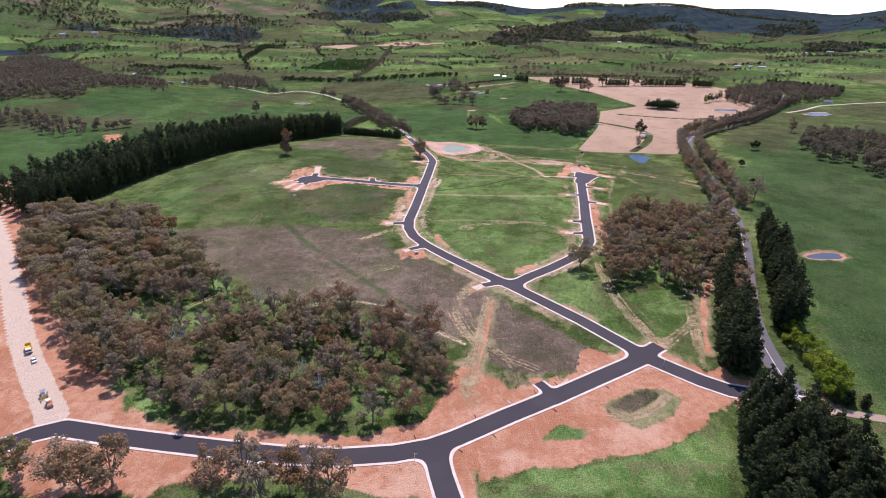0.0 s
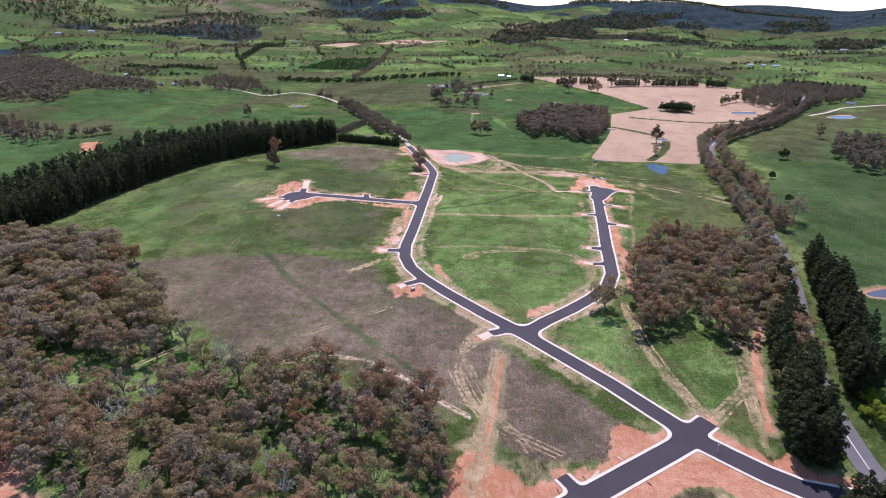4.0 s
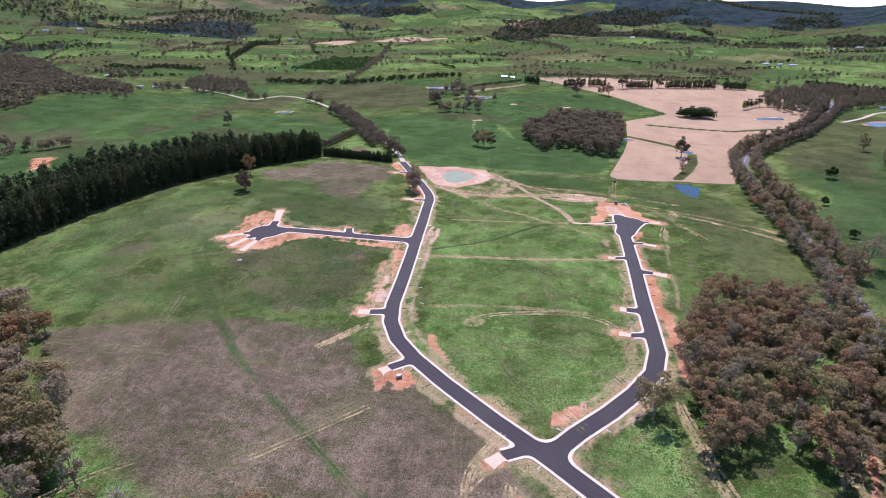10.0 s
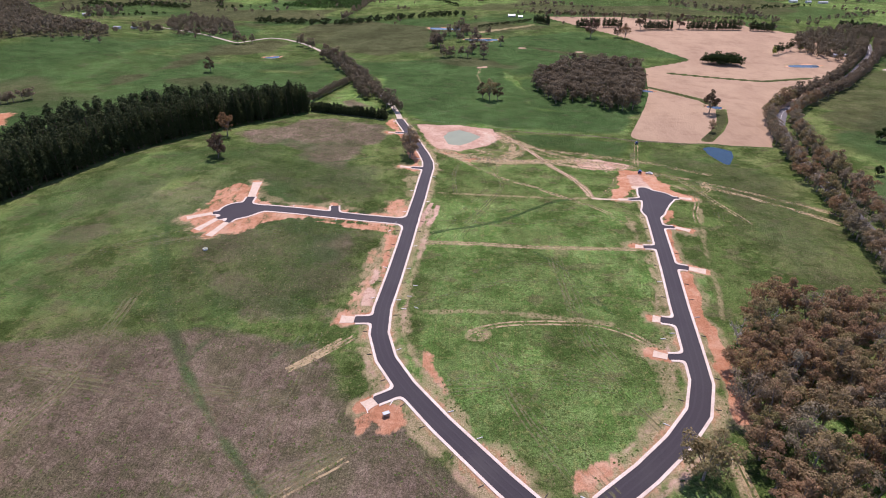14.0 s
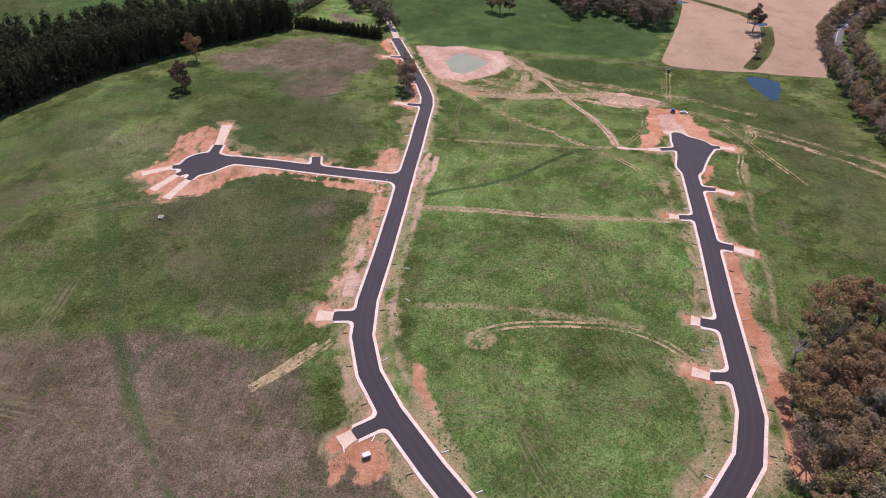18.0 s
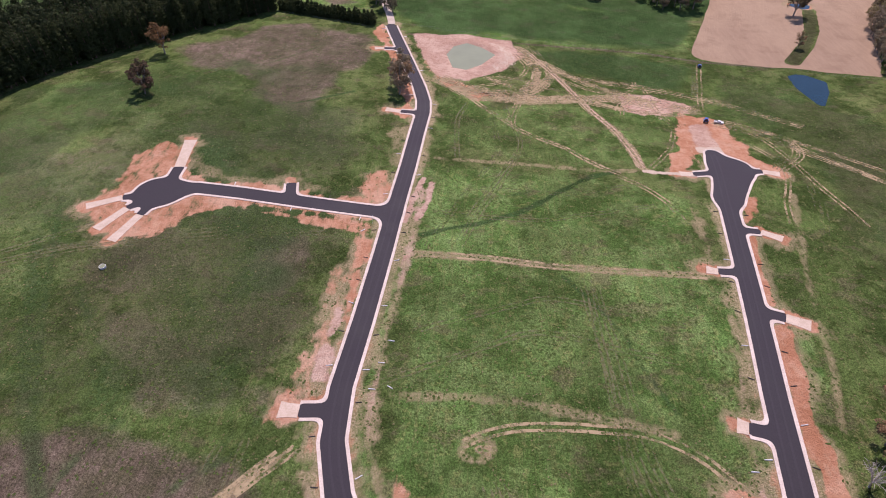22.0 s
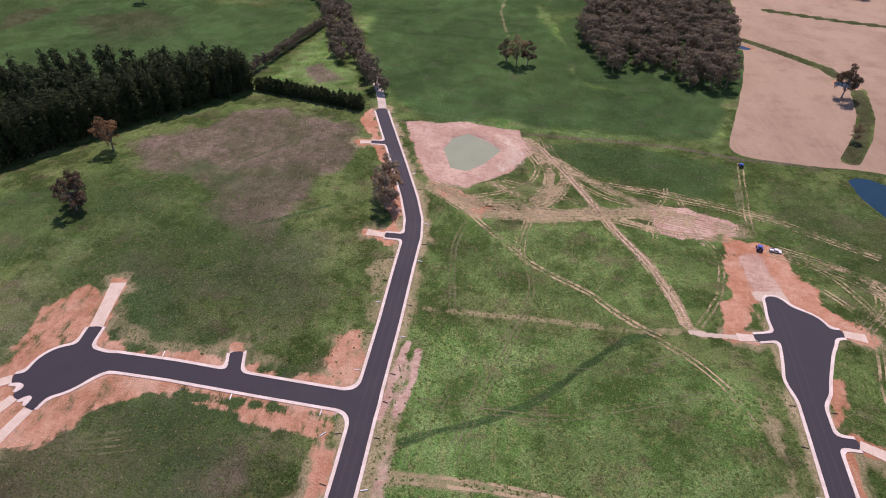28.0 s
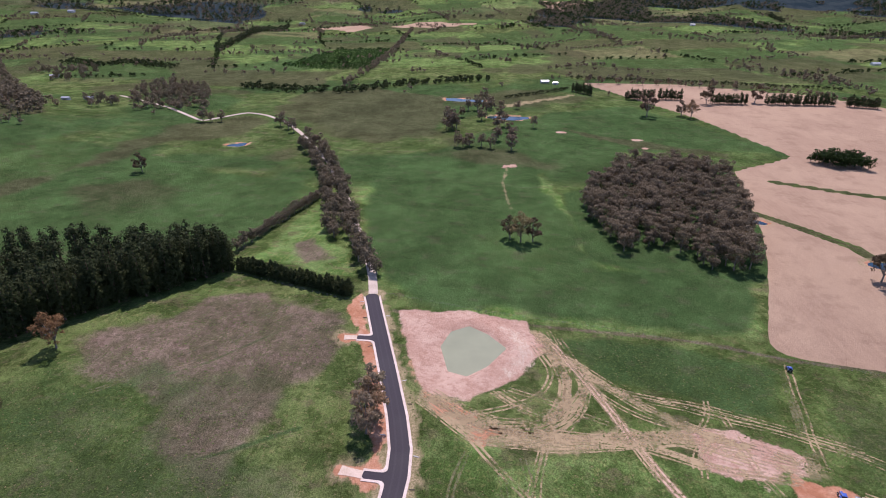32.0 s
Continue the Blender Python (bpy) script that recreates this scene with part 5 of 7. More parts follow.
tagged(ribbon("gravel_track", [(139, 188), (148, 186), (170, 180), (230, 165), (330, 150)], 2.3, 0.12, M_EARTH), "brown gravel side track off the highway", "track", kind="structure")
M_LINE = grained("road_paint", (0.62, 0.62, 0.60), (0.75, 0.75, 0.73), 0.5, 5.0, 0.7, 0.0)
tagged(ribbon("highway", HIGHWAY, 4.6, 0.14, M_OLDROAD), "worn grey two-lane country highway", "road", kind="structure")
tagged(ribbon("road_marking", HIGHWAY, 0.12, 0.16, M_LINE), "white centre line of the highway", "road marking", kind="structure")


# thin paler ribbons that paint the sheen of the worn lanes
for line_, off in ((LOOP[1:], -1.5), (LOOP[1:], 0.9), (SPINE[1:], -1.3), (SPINE[1:], 1.2)):
    tagged(ribbon("wheel_path", line_, 0.34, 0.055, M_LANE_SHEEN, 3.0, off), "tyre-polished lane on the new road, its sheen painted as paler asphalt", "road surface", kind="structure")


def water(name, ring, level, mat, label):
    pts = []
    n = len(ring)
    for k in range(n):
        p0, p1, p2, p3 = (Vector(ring[(k + j) % n]) for j in (-1, 0, 1, 2))
        for t in (0, 0.25, 0.5, 0.75):
            v = 0.5 * (2 * p1 + (p2 - p0) * t + (2 * p0 - 5 * p1 + 4 * p2 - p3) * t * t + (3 * p1 - p0 - 3 * p2 + p3) * t**3)
            pts.append((v.x, v.y, level))
    c = (sum(p[0] for p in pts) / len(pts), sum(p[1] for p in pts) / len(pts), level)
    pts = [tuple(c[a] + (p[a] - c[a]) * 1.03 for a in range(2)) + (level,) for p in pts]
    m = len(pts)
    return tagged(mesh_object(name, pts + [c], [(k, (k + 1) % m, m) for k in range(m)], mat), label, "pond", kind="structure")


for k, (ring, level) in enumerate(BASINS):
    if k == 0:
        water("water", ring, level - 0.35, M_MUDWATER, "milky grey-green water in a new farm dam")
    else:
        water("water", ring, level - 0.35, M_GREYWATER if k == 2 else M_DAMWATER, "small deep blue farm dam among pasture")


# ---- trees ----
def leaf_cloud(rng, blobs, count, size, flat=0.75, long=1.3, ruffle=0.36, up=0.30):
    """Small leaf sprays scattered through a set of lumps (x, y, z, radius)."""
    B = np.array(blobs)
    w = B[:, 3] ** 2
    pick = rng.choice(len(B), count, p=w / w.sum())
    v = rng.normal(size=(count, 3))
    v /= np.linalg.norm(v, axis=1)[:, None]
    v[:, 2] = np.where((v[:, 2] < -0.25) & (rng.uniform(size=count) < 0.6), -v[:, 2], v[:, 2])
    rad = rng.uniform(0.5, 1.0, count) ** 0.45
    C = B[pick, :3] + v * (B[pick, 3] * rad)[:, None] * np.array([1, 1, flat])
    nrm = v + rng.normal(scale=ruffle, size=(count, 3)) + np.array([0, 0, up])
    nrm /= np.linalg.norm(nrm, axis=1)[:, None]
    u = np.cross(nrm, rng.normal(size=(count, 3)))
    u /= np.linalg.norm(u, axis=1)[:, None] + 1e-9
    t = np.cross(nrm, u)
    s = size * rng.uniform(0.6, 1.35, count)[:, None]
    A = C + u * s * long * 0.5
    D = C - u * s * long * 0.5
    E1, E2 = C + t * s * 0.42 + nrm * s * 0.12, C - t * s * 0.42 - nrm * s * 0.06
    V = np.stack([A, E1, D, E2], 1).reshape(-1, 3)
    F = np.arange(count * 4).reshape(-1, 4)
    return V, F


def mesh_data(name, V, F, mat):
    me = bpy.data.meshes.new(name)
    me.from_pydata([tuple(v) for v in V], [], [tuple(f) for f in F])
    me.materials.append(mat)
    me.update()
    return me


def limb_mesh(name, limbs, mat):
    bm = bmesh.new()
    for a, b, r1, r2 in limbs:
        old = list(bm.verts)
        tube(bm, a, b, r1, r2, 6)
        if old:
            fresh = sorted((v for v in list(bm.verts)[len(old):]), key=lambda v: (v.co - Vector(a)).length)
            root = min(old, key=lambda v: (v.co - Vector(a)).length)
            bm.faces.new((root, fresh[0], fresh[1]))
    me = bpy.data.meshes.new(name)
    bm.to_mesh(me)
    bm.free()
    me.materials.append(mat)
    return me


def eucalypt(seed, tall, wide, count, leaf, mat, bark, sparse=0.0):
    """Trunk and crown meshes of a gum tree: a forked bole, spreading limbs and a broad, lumpy, open crown."""
    rng = np.random.RandomState(seed)
    limbs, blobs = [], []
    fork = tall * rng.uniform(0.16, 0.28)
    lean = rng.uniform(-0.7, 0.7, 2)
    base, top = (0, 0, -0.6), (lean[0], lean[1], fork)
    limbs.append((base, top, tall * 0.026, tall * 0.018))
    ph = rng.uniform(0, 6.28, 3)
    for k in range(9):
        a = 2 * math.pi * (k + rng.uniform(-0.3, 0.3)) / 8
        reach = wide * 0.5 * rng.uniform(0.5, 0.95)
        up = tall * rng.uniform(0.36, 0.88)
        if k == 8:
            reach, up = wide * 0.08, tall * 0.97
        mid = (lean[0] + 0.45 * reach * math.cos(a), lean[1] + 0.45 * reach * math.sin(a), fork + 0.5 * (up - fork))
        end = (lean[0] + reach * math.cos(a), lean[1] + reach * math.sin(a), up)
        twig = (lean[0] + 0.9 * reach * math.cos(a + 0.5), lean[1] + 0.9 * reach * math.sin(a + 0.5), up * 0.9)
        limbs += [(top, mid, tall * 0.012, tall * 0.008), (mid, end, tall * 0.008, tall * 0.003), (mid, twig, tall * 0.006, tall * 0.002)]
    if sparse < 0.9:
        ends = [b for a, b, r1, r2 in limbs[1:] if r2 < tall * 0.004]
        for ex, ey, ez in ends:
            q = wide * rng.uniform(0.10, 0.165)
            blobs.append((ex, ey, ez, q))
            for _ in range(rng.randint(2, 5)):
                g = rng.normal(0, 1, 3)
                g /= np.linalg.norm(g)
                blobs.append((ex + 1.1 * q * g[0], ey + 1.1 * q * g[1], ez + 0.8 * q * g[2] - 0.03 * tall, q * rng.uniform(0.38, 0.62)))
        for k in range(9):
            a, q = rng.uniform(0, 6.28), wide * 0.40 * math.sqrt(rng.uniform())
            blobs.append((lean[0] + q * math.cos(a + ph[0]), lean[1] + q * math.sin(a + ph[0]), tall * rng.uniform(0.24, 0.66), wide * rng.uniform(0.06, 0.11)))
    else:
        for a, b, r1, r2 in list(limbs[1:]):
            for _ in range(3):
                f, g = rng.uniform(0.3, 1.0), rng.normal(0, 1, 3)
                p = tuple(a[i] + f * (b[i] - a[i]) for i in range(3))
                limbs.append((p, tuple(p[i] + 0.11 * wide * g[i] + (0.06 * tall if i == 2 else 0) for i in range(3)), tall * 0.005, tall * 0.002))
    tr = limb_mesh("trunk", limbs, bark)
    if not blobs:
        return tr, None
    V, F = leaf_cloud(rng, blobs, count, leaf, 0.78)
    return tr, mesh_data("crown", V, F, mat)


def pine(seed, tall, wide, count, leaf, mat, bole=0.24):
    """A dark conifer: whorls of upswept boughs on a straight stem, bare below."""
    rng = np.random.RandomState(seed)
    limbs = [((0, 0, -0.5), (0, 0, tall * 0.97), tall * 0.018, 0.05)]
    blobs = []
    tiers = 13
    for k in range(tiers):
        f = k / (tiers - 1)
        z = tall * (bole + (0.97 - bole) * f)
        r = wide * 0.5 * (1 - f ** 2.6) ** 0.8 * rng.uniform(0.72, 1.15) * min(1.0, 0.62 + 1.2 * f) + 0.25
        n = max(2, int(5 * (1 - f) + 3))
        for j in range(n):
            a = 2 * math.pi * (j + rng.uniform(-0.3, 0.3)) / n + 1.3 * k
            q = r * rng.uniform(0.6, 1.12)
            if k % 2 == 0 and j % 2 == 0:
                limbs.append(((0, 0, z - 0.1 * q), (q * math.cos(a), q * math.sin(a), z + 0.10 * q), 0.07, 0.02))
            for u in (0.5, 0.92):
                blobs.append((u * q * math.cos(a), u * q * math.sin(a), z + 0.12 * q * u, 0.15 * r + 0.40))
    for k in range(int(bole * 40)):
        a, z, q = rng.uniform(0, 6.28), tall * bole * rng.uniform(0.35, 1.0), wide * rng.uniform(0.12, 0.30)
        limbs.append(((0, 0, z), (q * math.cos(a), q * math.sin(a), z - 0.2 * q), 0.05, 0.02))
    tr = limb_mesh("trunk", limbs, M_PINEBARK)
    V, F = leaf_cloud(rng, blobs, count, leaf, 0.8, 1.9, 0.75, 0.25)
    return tr, mesh_data("crown", V, F, mat)


EUC = [eucalypt(10 + k, 16 + (k % 2) * 2, 12 + (k % 4), 3300, 0.50, M_EUC, M_BARK) for k in range(8)]
EUCD = [eucalypt(30 + k, 17, 10 + (k % 3) * 1.5, 1900 + 500 * (k % 2), 0.48, M_EUCD, M_BARK) for k in range(5)]
DARKGUM = [eucalypt(40 + k, 15, 11, 3300, 0.48, M_DARKGUM, M_BARK) for k in range(3)]
RUST = [eucalypt(50 + k, 16, 12, 2800, 0.50, M_RUST, M_BARK) for k in range(2)]
DEAD = [eucalypt(60 + k, 15, 11, 0, 1.0, M_EUCD, M_DEADWOOD, 1.0) for k in range(3)]
PINES = [pine(70 + k, 23 + (k % 3) * 1.8, 8 + (k % 2), 4600, 0.46, M_PINE, (0.05, 0.10, 0.07, 0.20)[k % 4]) for k in range(6)]
HEDGE = [pine(80 + k, 9, 5.5, 900, 0.6, M_PINE, 0.04) for k in range(3)]
BROAD_PINES = [pine(85 + k, 22 + k, 10, 5600, 0.48, M_PINE, 0.06) for k in range(3)]
WILLOWS = [eucalypt(90 + k, 10, 10.5, 2200, 0.55, M_WILLOW, M_BARK) for k in range(2)]
SHRUBS = [eucalypt(95 + k, 6, 6.5, 520, 0.7, M_GREENBUSH, M_BARK) for k in range(2)]


def plain_form(seed, tall, wide, count, leaf, conic=False):
    """Leaf sprays and a stem for a tree that stands far off."""
    rng = np.random.RandomState(seed)
    blobs = []
    for k in range(24 if count > 300 else 11):
        f = rng.uniform(0.05, 1)
        a, r = rng.uniform(0, 6.283), wide * 0.36 * math.sqrt(rng.uniform())
        if conic:
            blobs.append((r * (1 - 0.6 * f * f) * math.cos(a), r * (1 - 0.6 * f * f) * math.sin(a), tall * (0.12 + 0.76 * f), wide * 0.32 * (1 - 0.5 * f * f)))
        else:
            blobs.append((r * math.cos(a), r * math.sin(a), tall * (0.22 + 0.64 * f), wide * rng.uniform(0.13, 0.22)))
    V, F = leaf_cloud(rng, blobs, count, leaf)
    w = tall * 0.018
    S = np.array([(sx * w * q, sy * w * q, z) for z, q in ((-0.6, 1.0), (tall * 0.7, 0.5)) for sx, sy in ((-1, -1), (1, -1), (1, 1), (-1, 1))])
    T = np.array([(0, 1, 5, 4), (1, 2, 6, 5), (2, 3, 7, 6), (3, 0, 4, 7)])
    return V, F, S, T


NEAR_EUC = [plain_form(150 + k, 17, 12.5, 1500, 0.72) for k in range(5)]
MID_EUC = [plain_form(100 + k, 16 + k % 3, 12.0, 760, 0.95) for k in range(6)]
MID_PINE = [plain_form(110 + k, 24, 8.0, 560, 0.95, True) for k in range(4)]
FAR_EUC = [plain_form(120 + k, 13, 11.5, 90, 2.1) for k in range(6)]
HILL_EUC = [plain_form(125 + k, 13, 12.5, 40, 3.2) for k in range(6)]
FAR_PINE = [plain_form(130 + k, 17, 9.0, 110, 1.9, True) for k in range(3)]
FAR_BUSH = [plain_form(140 + k, 6, 8.0, 60, 1.7) for k in range(3)]


def grove(name, places, forms, sizes, mat, label, category="trees", bark=None, seed=1):
    """Trees past counting, joined into one mesh."""
    rng = np.random.RandomState(seed)
    VS, FS, MI, n = [], [], [], 0
    P = np.array(places)
    Z = height(P[:, 0], P[:, 1])
    for (x, y), z in zip(places, Z):
        V, F, S, T = forms[rng.randint(len(forms))]
        a, k = rng.uniform(0, 6.283), rng.uniform(*sizes)
        M = k * np.array([[math.cos(a), -math.sin(a), 0], [math.sin(a), math.cos(a), 0], [0, 0, rng.uniform(0.85, 1.15)]])
        for verts, faces, mi in ((V, F, 0), (S, T, 1)):
            VS.append(verts @ M.T + (x, y, z))
            FS.append(faces + n)
            MI.append(np.full(len(faces), mi, np.int32))
            n += len(verts)
    V, F, MI = np.concatenate(VS), np.concatenate(FS), np.concatenate(MI)
    me = bpy.data.meshes.new(name)
    me.vertices.add(len(V))
    me.vertices.foreach_set("co", V.ravel())
    me.loops.add(F.size)
    me.loops.foreach_set("vertex_index", F.ravel())
    me.polygons.add(len(F))
    me.polygons.foreach_set("loop_start", np.arange(len(F)) * 4)
    me.materials.append(mat)
    me.materials.append(bark or M_BARK)
    me.polygons.foreach_set("material_index", MI)
    me.update(calc_edges=True)
    return tagged(new(name, me), label, category, kind="stuff")


def plant(kind, forms, x, y, scale, label, category, group="", turn=None, stretch=1.0):
    """One tree of its own on the ground."""
    k = random.randrange(len(forms))
    tr, cr = forms[k]
    ob = new(kind)
    m = pose(x, y, ground_at(x, y) - 0.05, random.uniform(-3, 3), random.uniform(-3, 3), random.uniform(0, 360) if turn is None else turn)
    ob.matrix_basis = m @ Matrix.Diagonal((scale, scale, scale * stretch, 1))
    tagged(ob, label, category, group)
    t = new("trunk", tr)
    t.parent = ob
    if cr:
        c = new("crown", cr)
        c.parent = ob
    return ob


def scatter(ring, gap, seed, tries=4000, keep_off=None):
    """Places in a ring no nearer to one another than the gap."""
    rng = np.random.RandomState(seed)
    xs, ys = [p[0] for p in ring], [p[1] for p in ring]
    X, Y = rng.uniform(min(xs), max(xs), tries), rng.uniform(min(ys), max(ys), tries)
    ok = inside(X, Y, ring)
    if keep_off:
        for line, away in keep_off:
            ok &= line_distance(X, Y, line) > away
    out = []
    for x, y in zip(X[ok], Y[ok]):
        g = gap * rng.uniform(0.75, 1.3)
        if all((x - a) ** 2 + (y - b) ** 2 > g * g for a, b in out):
            out.append((x, y))
    return out


def along(line, gap, seed, off=0.0):
    rng = np.random.RandomState(seed)
    out = []
    for (ax, ay), (bx, by) in zip(line, line[1:]):
        d = math.hypot(bx - ax, by - ay)
        n = max(1, round(d / gap))
        for k in range(n):
            t = (k + rng.uniform(-0.25, 0.25)) / n
            out.append((ax + (bx - ax) * t + rng.uniform(-off, off), ay + (by - ay) * t + rng.uniform(-off, off)))
    return out


WOOD = "trees of the wood"
SW_WOOD = [(-165, 205), (-127, 178), (-102, 173), (-76, 172), (-53, 176), (-36, 175), (-19, 178), (-6, 196), (-4, 218), (-14, 238), (-38, 253), (-66, 250), (-90, 256),
           (-112, 264), (-137, 279), (-150, 303), (-173, 328), (-197, 362), (-238, 382), (-270, 393), (-304, 392), (-295, 358), (-275, 325), (-248, 292), (-213, 257), (-193, 234)]
GLADES = [([(-172, 254), (-150, 246), (-130, 245)], 9.0), ([(-130, 245), (-119, 258), (-106, 272)], 8.0), ([(-125, 241), (-103, 248), (-93, 256), (-75, 262)], 5.0), ([(-44, 217), (-31, 207), (-20, 198)], 6.5),
          ([(-40, 180), (-14, 191)], 6.0), ([(-120, 180), (-140, 183)], 6.0), ([(-160, 300), (-176, 330), (-190, 352)], 6.0), ([(-75, 205), (-60, 215)], 4.5), ([(-100, 222), (-85, 230)], 4.5), ([(-190, 285), (-178, 296)], 5.0),
          ([(-262, 345), (-240, 330)], 5.0), ([(-110, 198), (-98, 190)], 5.0), ([(-205, 299), (-184, 292)], 4.5), ([(-230, 300), (-222, 310)], 5.0), ([(-66, 240), (-52, 232)], 4.5)]
wood_places = scatter(SW_WOOD, 7.8, 3, 14000, GLADES)
for x, y in wood_places:
    r = random.random()
    if y > 268:
        continue
    if r < 0.06:
        plant("dead_tree", DEAD, x, y, random.uniform(0.75, 1.05), "bleached dead gum tree with bare branches", "tree", WOOD)
    elif r < 0.36:
        plant("gum_tree", EUCD, x, y, random.uniform(0.65, 1.1), "grey-brown gum tree in a dry wood", "tree", WOOD)
    elif r < 0.40:
        plant("gum_tree", RUST, x, y, random.uniform(0.6, 0.95), "rusty orange gum tree in a dry wood", "tree", WOOD)
    else:
        plant("gum_tree", EUC, x, y, random.uniform(0.65, 1.12), "olive-brown gum tree in a dry wood", "tree", WOOD)
for mat_, pick_ in ((M_EUC, 0), (M_EUCD, 1), (M_RUST, 2)):
    grove("gum_wood", [p for k, p in enumerate(wood_places) if p[1] > 268 and (0, 0, 1, 0, 1, 0, 2, 0, 1)[k % 9] == pick_], NEAR_EUC, (0.7, 1.1), mat_, "gum trees of the wood's northern end", "trees", None, 5 + pick_)
LOW_SCRUB = [plain_form(160 + k, 5, 6, 260, 0.55) for k in range(4)]
shrub_places = scatter(SW_WOOD, 8.0, 33, 1600)
grove("undergrowth", shrub_places, LOW_SCRUB, (0.4, 1.15), M_EUCD, "low dry scrub between the gum trees", "scrub")

E_WOOD = [(88, 302), (84, 289), (104, 299), (112, 302), (123, 281), (131, 284), (150, 292), (176, 345), (186, 372), (186, 395), (160, 400), (125, 395), (105, 374), (96, 346), (91, 321)]
for x, y in scatter(E_WOOD, 7.9, 4, 6000, [([(138, 318), (146, 338), (156, 352)], 6.0), ([(110, 318), (126, 330)], 5.5), ([(160, 318), (168, 340)], 5.0), ([(126, 306), (134, 300)], 5.0)]):
    r = random.random()
    if r < 0.03:
        plant("dead_tree", DEAD, x, y, 0.9, "bleached dead gum tree with bare branches", "tree", "trees of the copse")
    else:
        plant("gum_tree", EUC if r < 0.72 else EUCD, x, y, random.uniform(0.75, 1.15), "brown-green gum tree in a copse beside the estate road", "tree", "trees of the copse")

# single trees
for forms, x, y, k, label in ((RUST, -193, 628, 1.15, "tall brown gum tree in front of the shelter belt"), (DARKGUM, -178, 571, 1.12, "dark gum tree with clumped crown in the field"),
                              (DARKGUM, -181, 579, 1.05, "dark gum tree with clumped crown in the field"), (EUCD, -44, 607, 1.15, "brown gum tree beside the road's bend"), (EUC, -41.5, 599, 1.2, "brown gum tree beside the road's bend"),
                              (EUCD, -43, 591, 1.2, "brown gum tree beside the road's bend"), (EUC, 72, 310, 1.22, "dark gum tree at the bend of the loop road"),
                              (EUCD, -70, 141, 1.2, "grey gum tree below the estate road"), (RUST, -54, 139, 1.1, "yellowish gum tree below the estate road"), (EUCD, -47, 142, 1.1, "sparse gum tree below the estate road"),
                              (EUC, -112, 138, 1.25, "olive gum tree below the estate road"), (EUCD, -127, 137, 1.15, "bare-topped gum tree below the estate road"), (EUC, -143, 138, 1.05, "olive gum tree below the estate road"),
                              (EUC, -119, 134, 1.2, "olive gum tree below the estate road"), (EUCD, -62, 135, 1.15, "grey gum tree below the estate road"), (EUC, -78, 136, 1.1, "brown gum tree below the estate road"), (EUC, -40, 138, 1.05, "brown gum tree below the estate road"), (EUC, -174, 160, 1.22, "dark gum tree beside the dug soil"), (DARKGUM, 15, 790, 1.1, "brown gum tree standing in pasture"), (EUC, 22, 786, 1.15, "brown gum tree standing in pasture"), (DARKGUM, 30, 787, 1.1, "brown gum tree standing in pasture"),
                              (DARKGUM, 233, 749, 1.5, "large gum tree in the stubble paddock"), (EUC, 214, 690, 0.61, "small gum tree on the grassy drain"), (DARKGUM, -327, 920, 1.22, "lone gum tree on pasture"),
                              (SHRUBS, 285, 575, 1.15, "round dark bush on pasture"), (SHRUBS, 333, 652, 1.8, "large round dark bush on pasture"), (EUCD, 240, 452, 1.22, "gum tree beside the highway"), (EUC, 442, 778, 1.10, "gum tree on pasture"),
                              (SHRUBS, 262, 500, 1.0, "small round bush on pasture"), (DARKGUM, 206, 1223, 2.07, "large gum tree on the far pasture"), (DARKGUM, 254, 1232, 1.34, "gum tree on the stubble"), (EUC, 262, 1219, 1.46, "gum tree on the stubble"),
                              (DARKGUM, 313, 1315, 1.83, "gum tree on the stubble"), (DARKGUM, 387, 1331, 1.71, "gum tree on the stubble")):
    plant("gum_tree" if forms is not SHRUBS else "bush", forms, x, y, k, label, "tree" if forms is not SHRUBS else "bush")

PINE_ROW = [(-316, 392), (-301, 424), (-290.5, 469), (-276.5, 523), (-260.5, 564.5), (-247, 598), (-223, 633.5), (-203, 661), (-180, 687), (-148, 722)]
for row in range(2):
    for x, y in along(PINE_ROW, 5.2, 20 + row, 1.6):
        plant("pine_tree", PINES, x - 5.6 * row, y + 4.2 * row, random.uniform(0.92, 1.22), "tall dark pine in a shelter belt", "tree", "pines of the shelter belt")
BACK_PINES = [(x - 10, y + 7) for x, y in PINE_ROW] + [(-170, 745), (-240, 742), (-290, 714), (-328, 668), (-346, 612), (-356, 560), (-370, 500), (-380, 440), (-350, 396)]
back_rows = [(x - 5.6 * row, y + 4.2 * row) for row in range(2, 4) for x, y in along(PINE_ROW, 6.2, 40 + row, 1.5)] + scatter(BACK_PINES, 7.4, 44, 5000)
grove("pine_belt", back_rows, MID_PINE, (0.95, 1.2), M_PINE, "back rows of the dark pine shelter belt", "trees", M_PINEBARK)
for row in range(2):
    for x, y in along([(-147, 720), (-108, 706), (-72, 694)], 3.4, 30 + row, 0.5):
        plant("hedge_conifer", HEDGE, x, y + 3 * row, random.uniform(0.8, 1.1), "young dark conifer in a dense hedge", "tree", "conifers of the hedge")

# the highway's trees
for line, gap in (([(118, 212), (124, 232), (136, 262), (147, 290)], 5.5), ([(125, 208), (132, 232), (140, 256)], 6.5), ([(157, 246), (167, 270), (181, 305), (197, 345), (207, 372)], 4.8), ([(163, 246), (174, 272), (188, 307), (202, 340)], 5.5)):
    for x, y in along(line, gap, int(line[0][0]), 1.0):
        plant("pine_tree", BROAD_PINES, x, y, random.uniform(0.85, 1.12), "dark pine beside the highway", "tree", "pines by the highway")
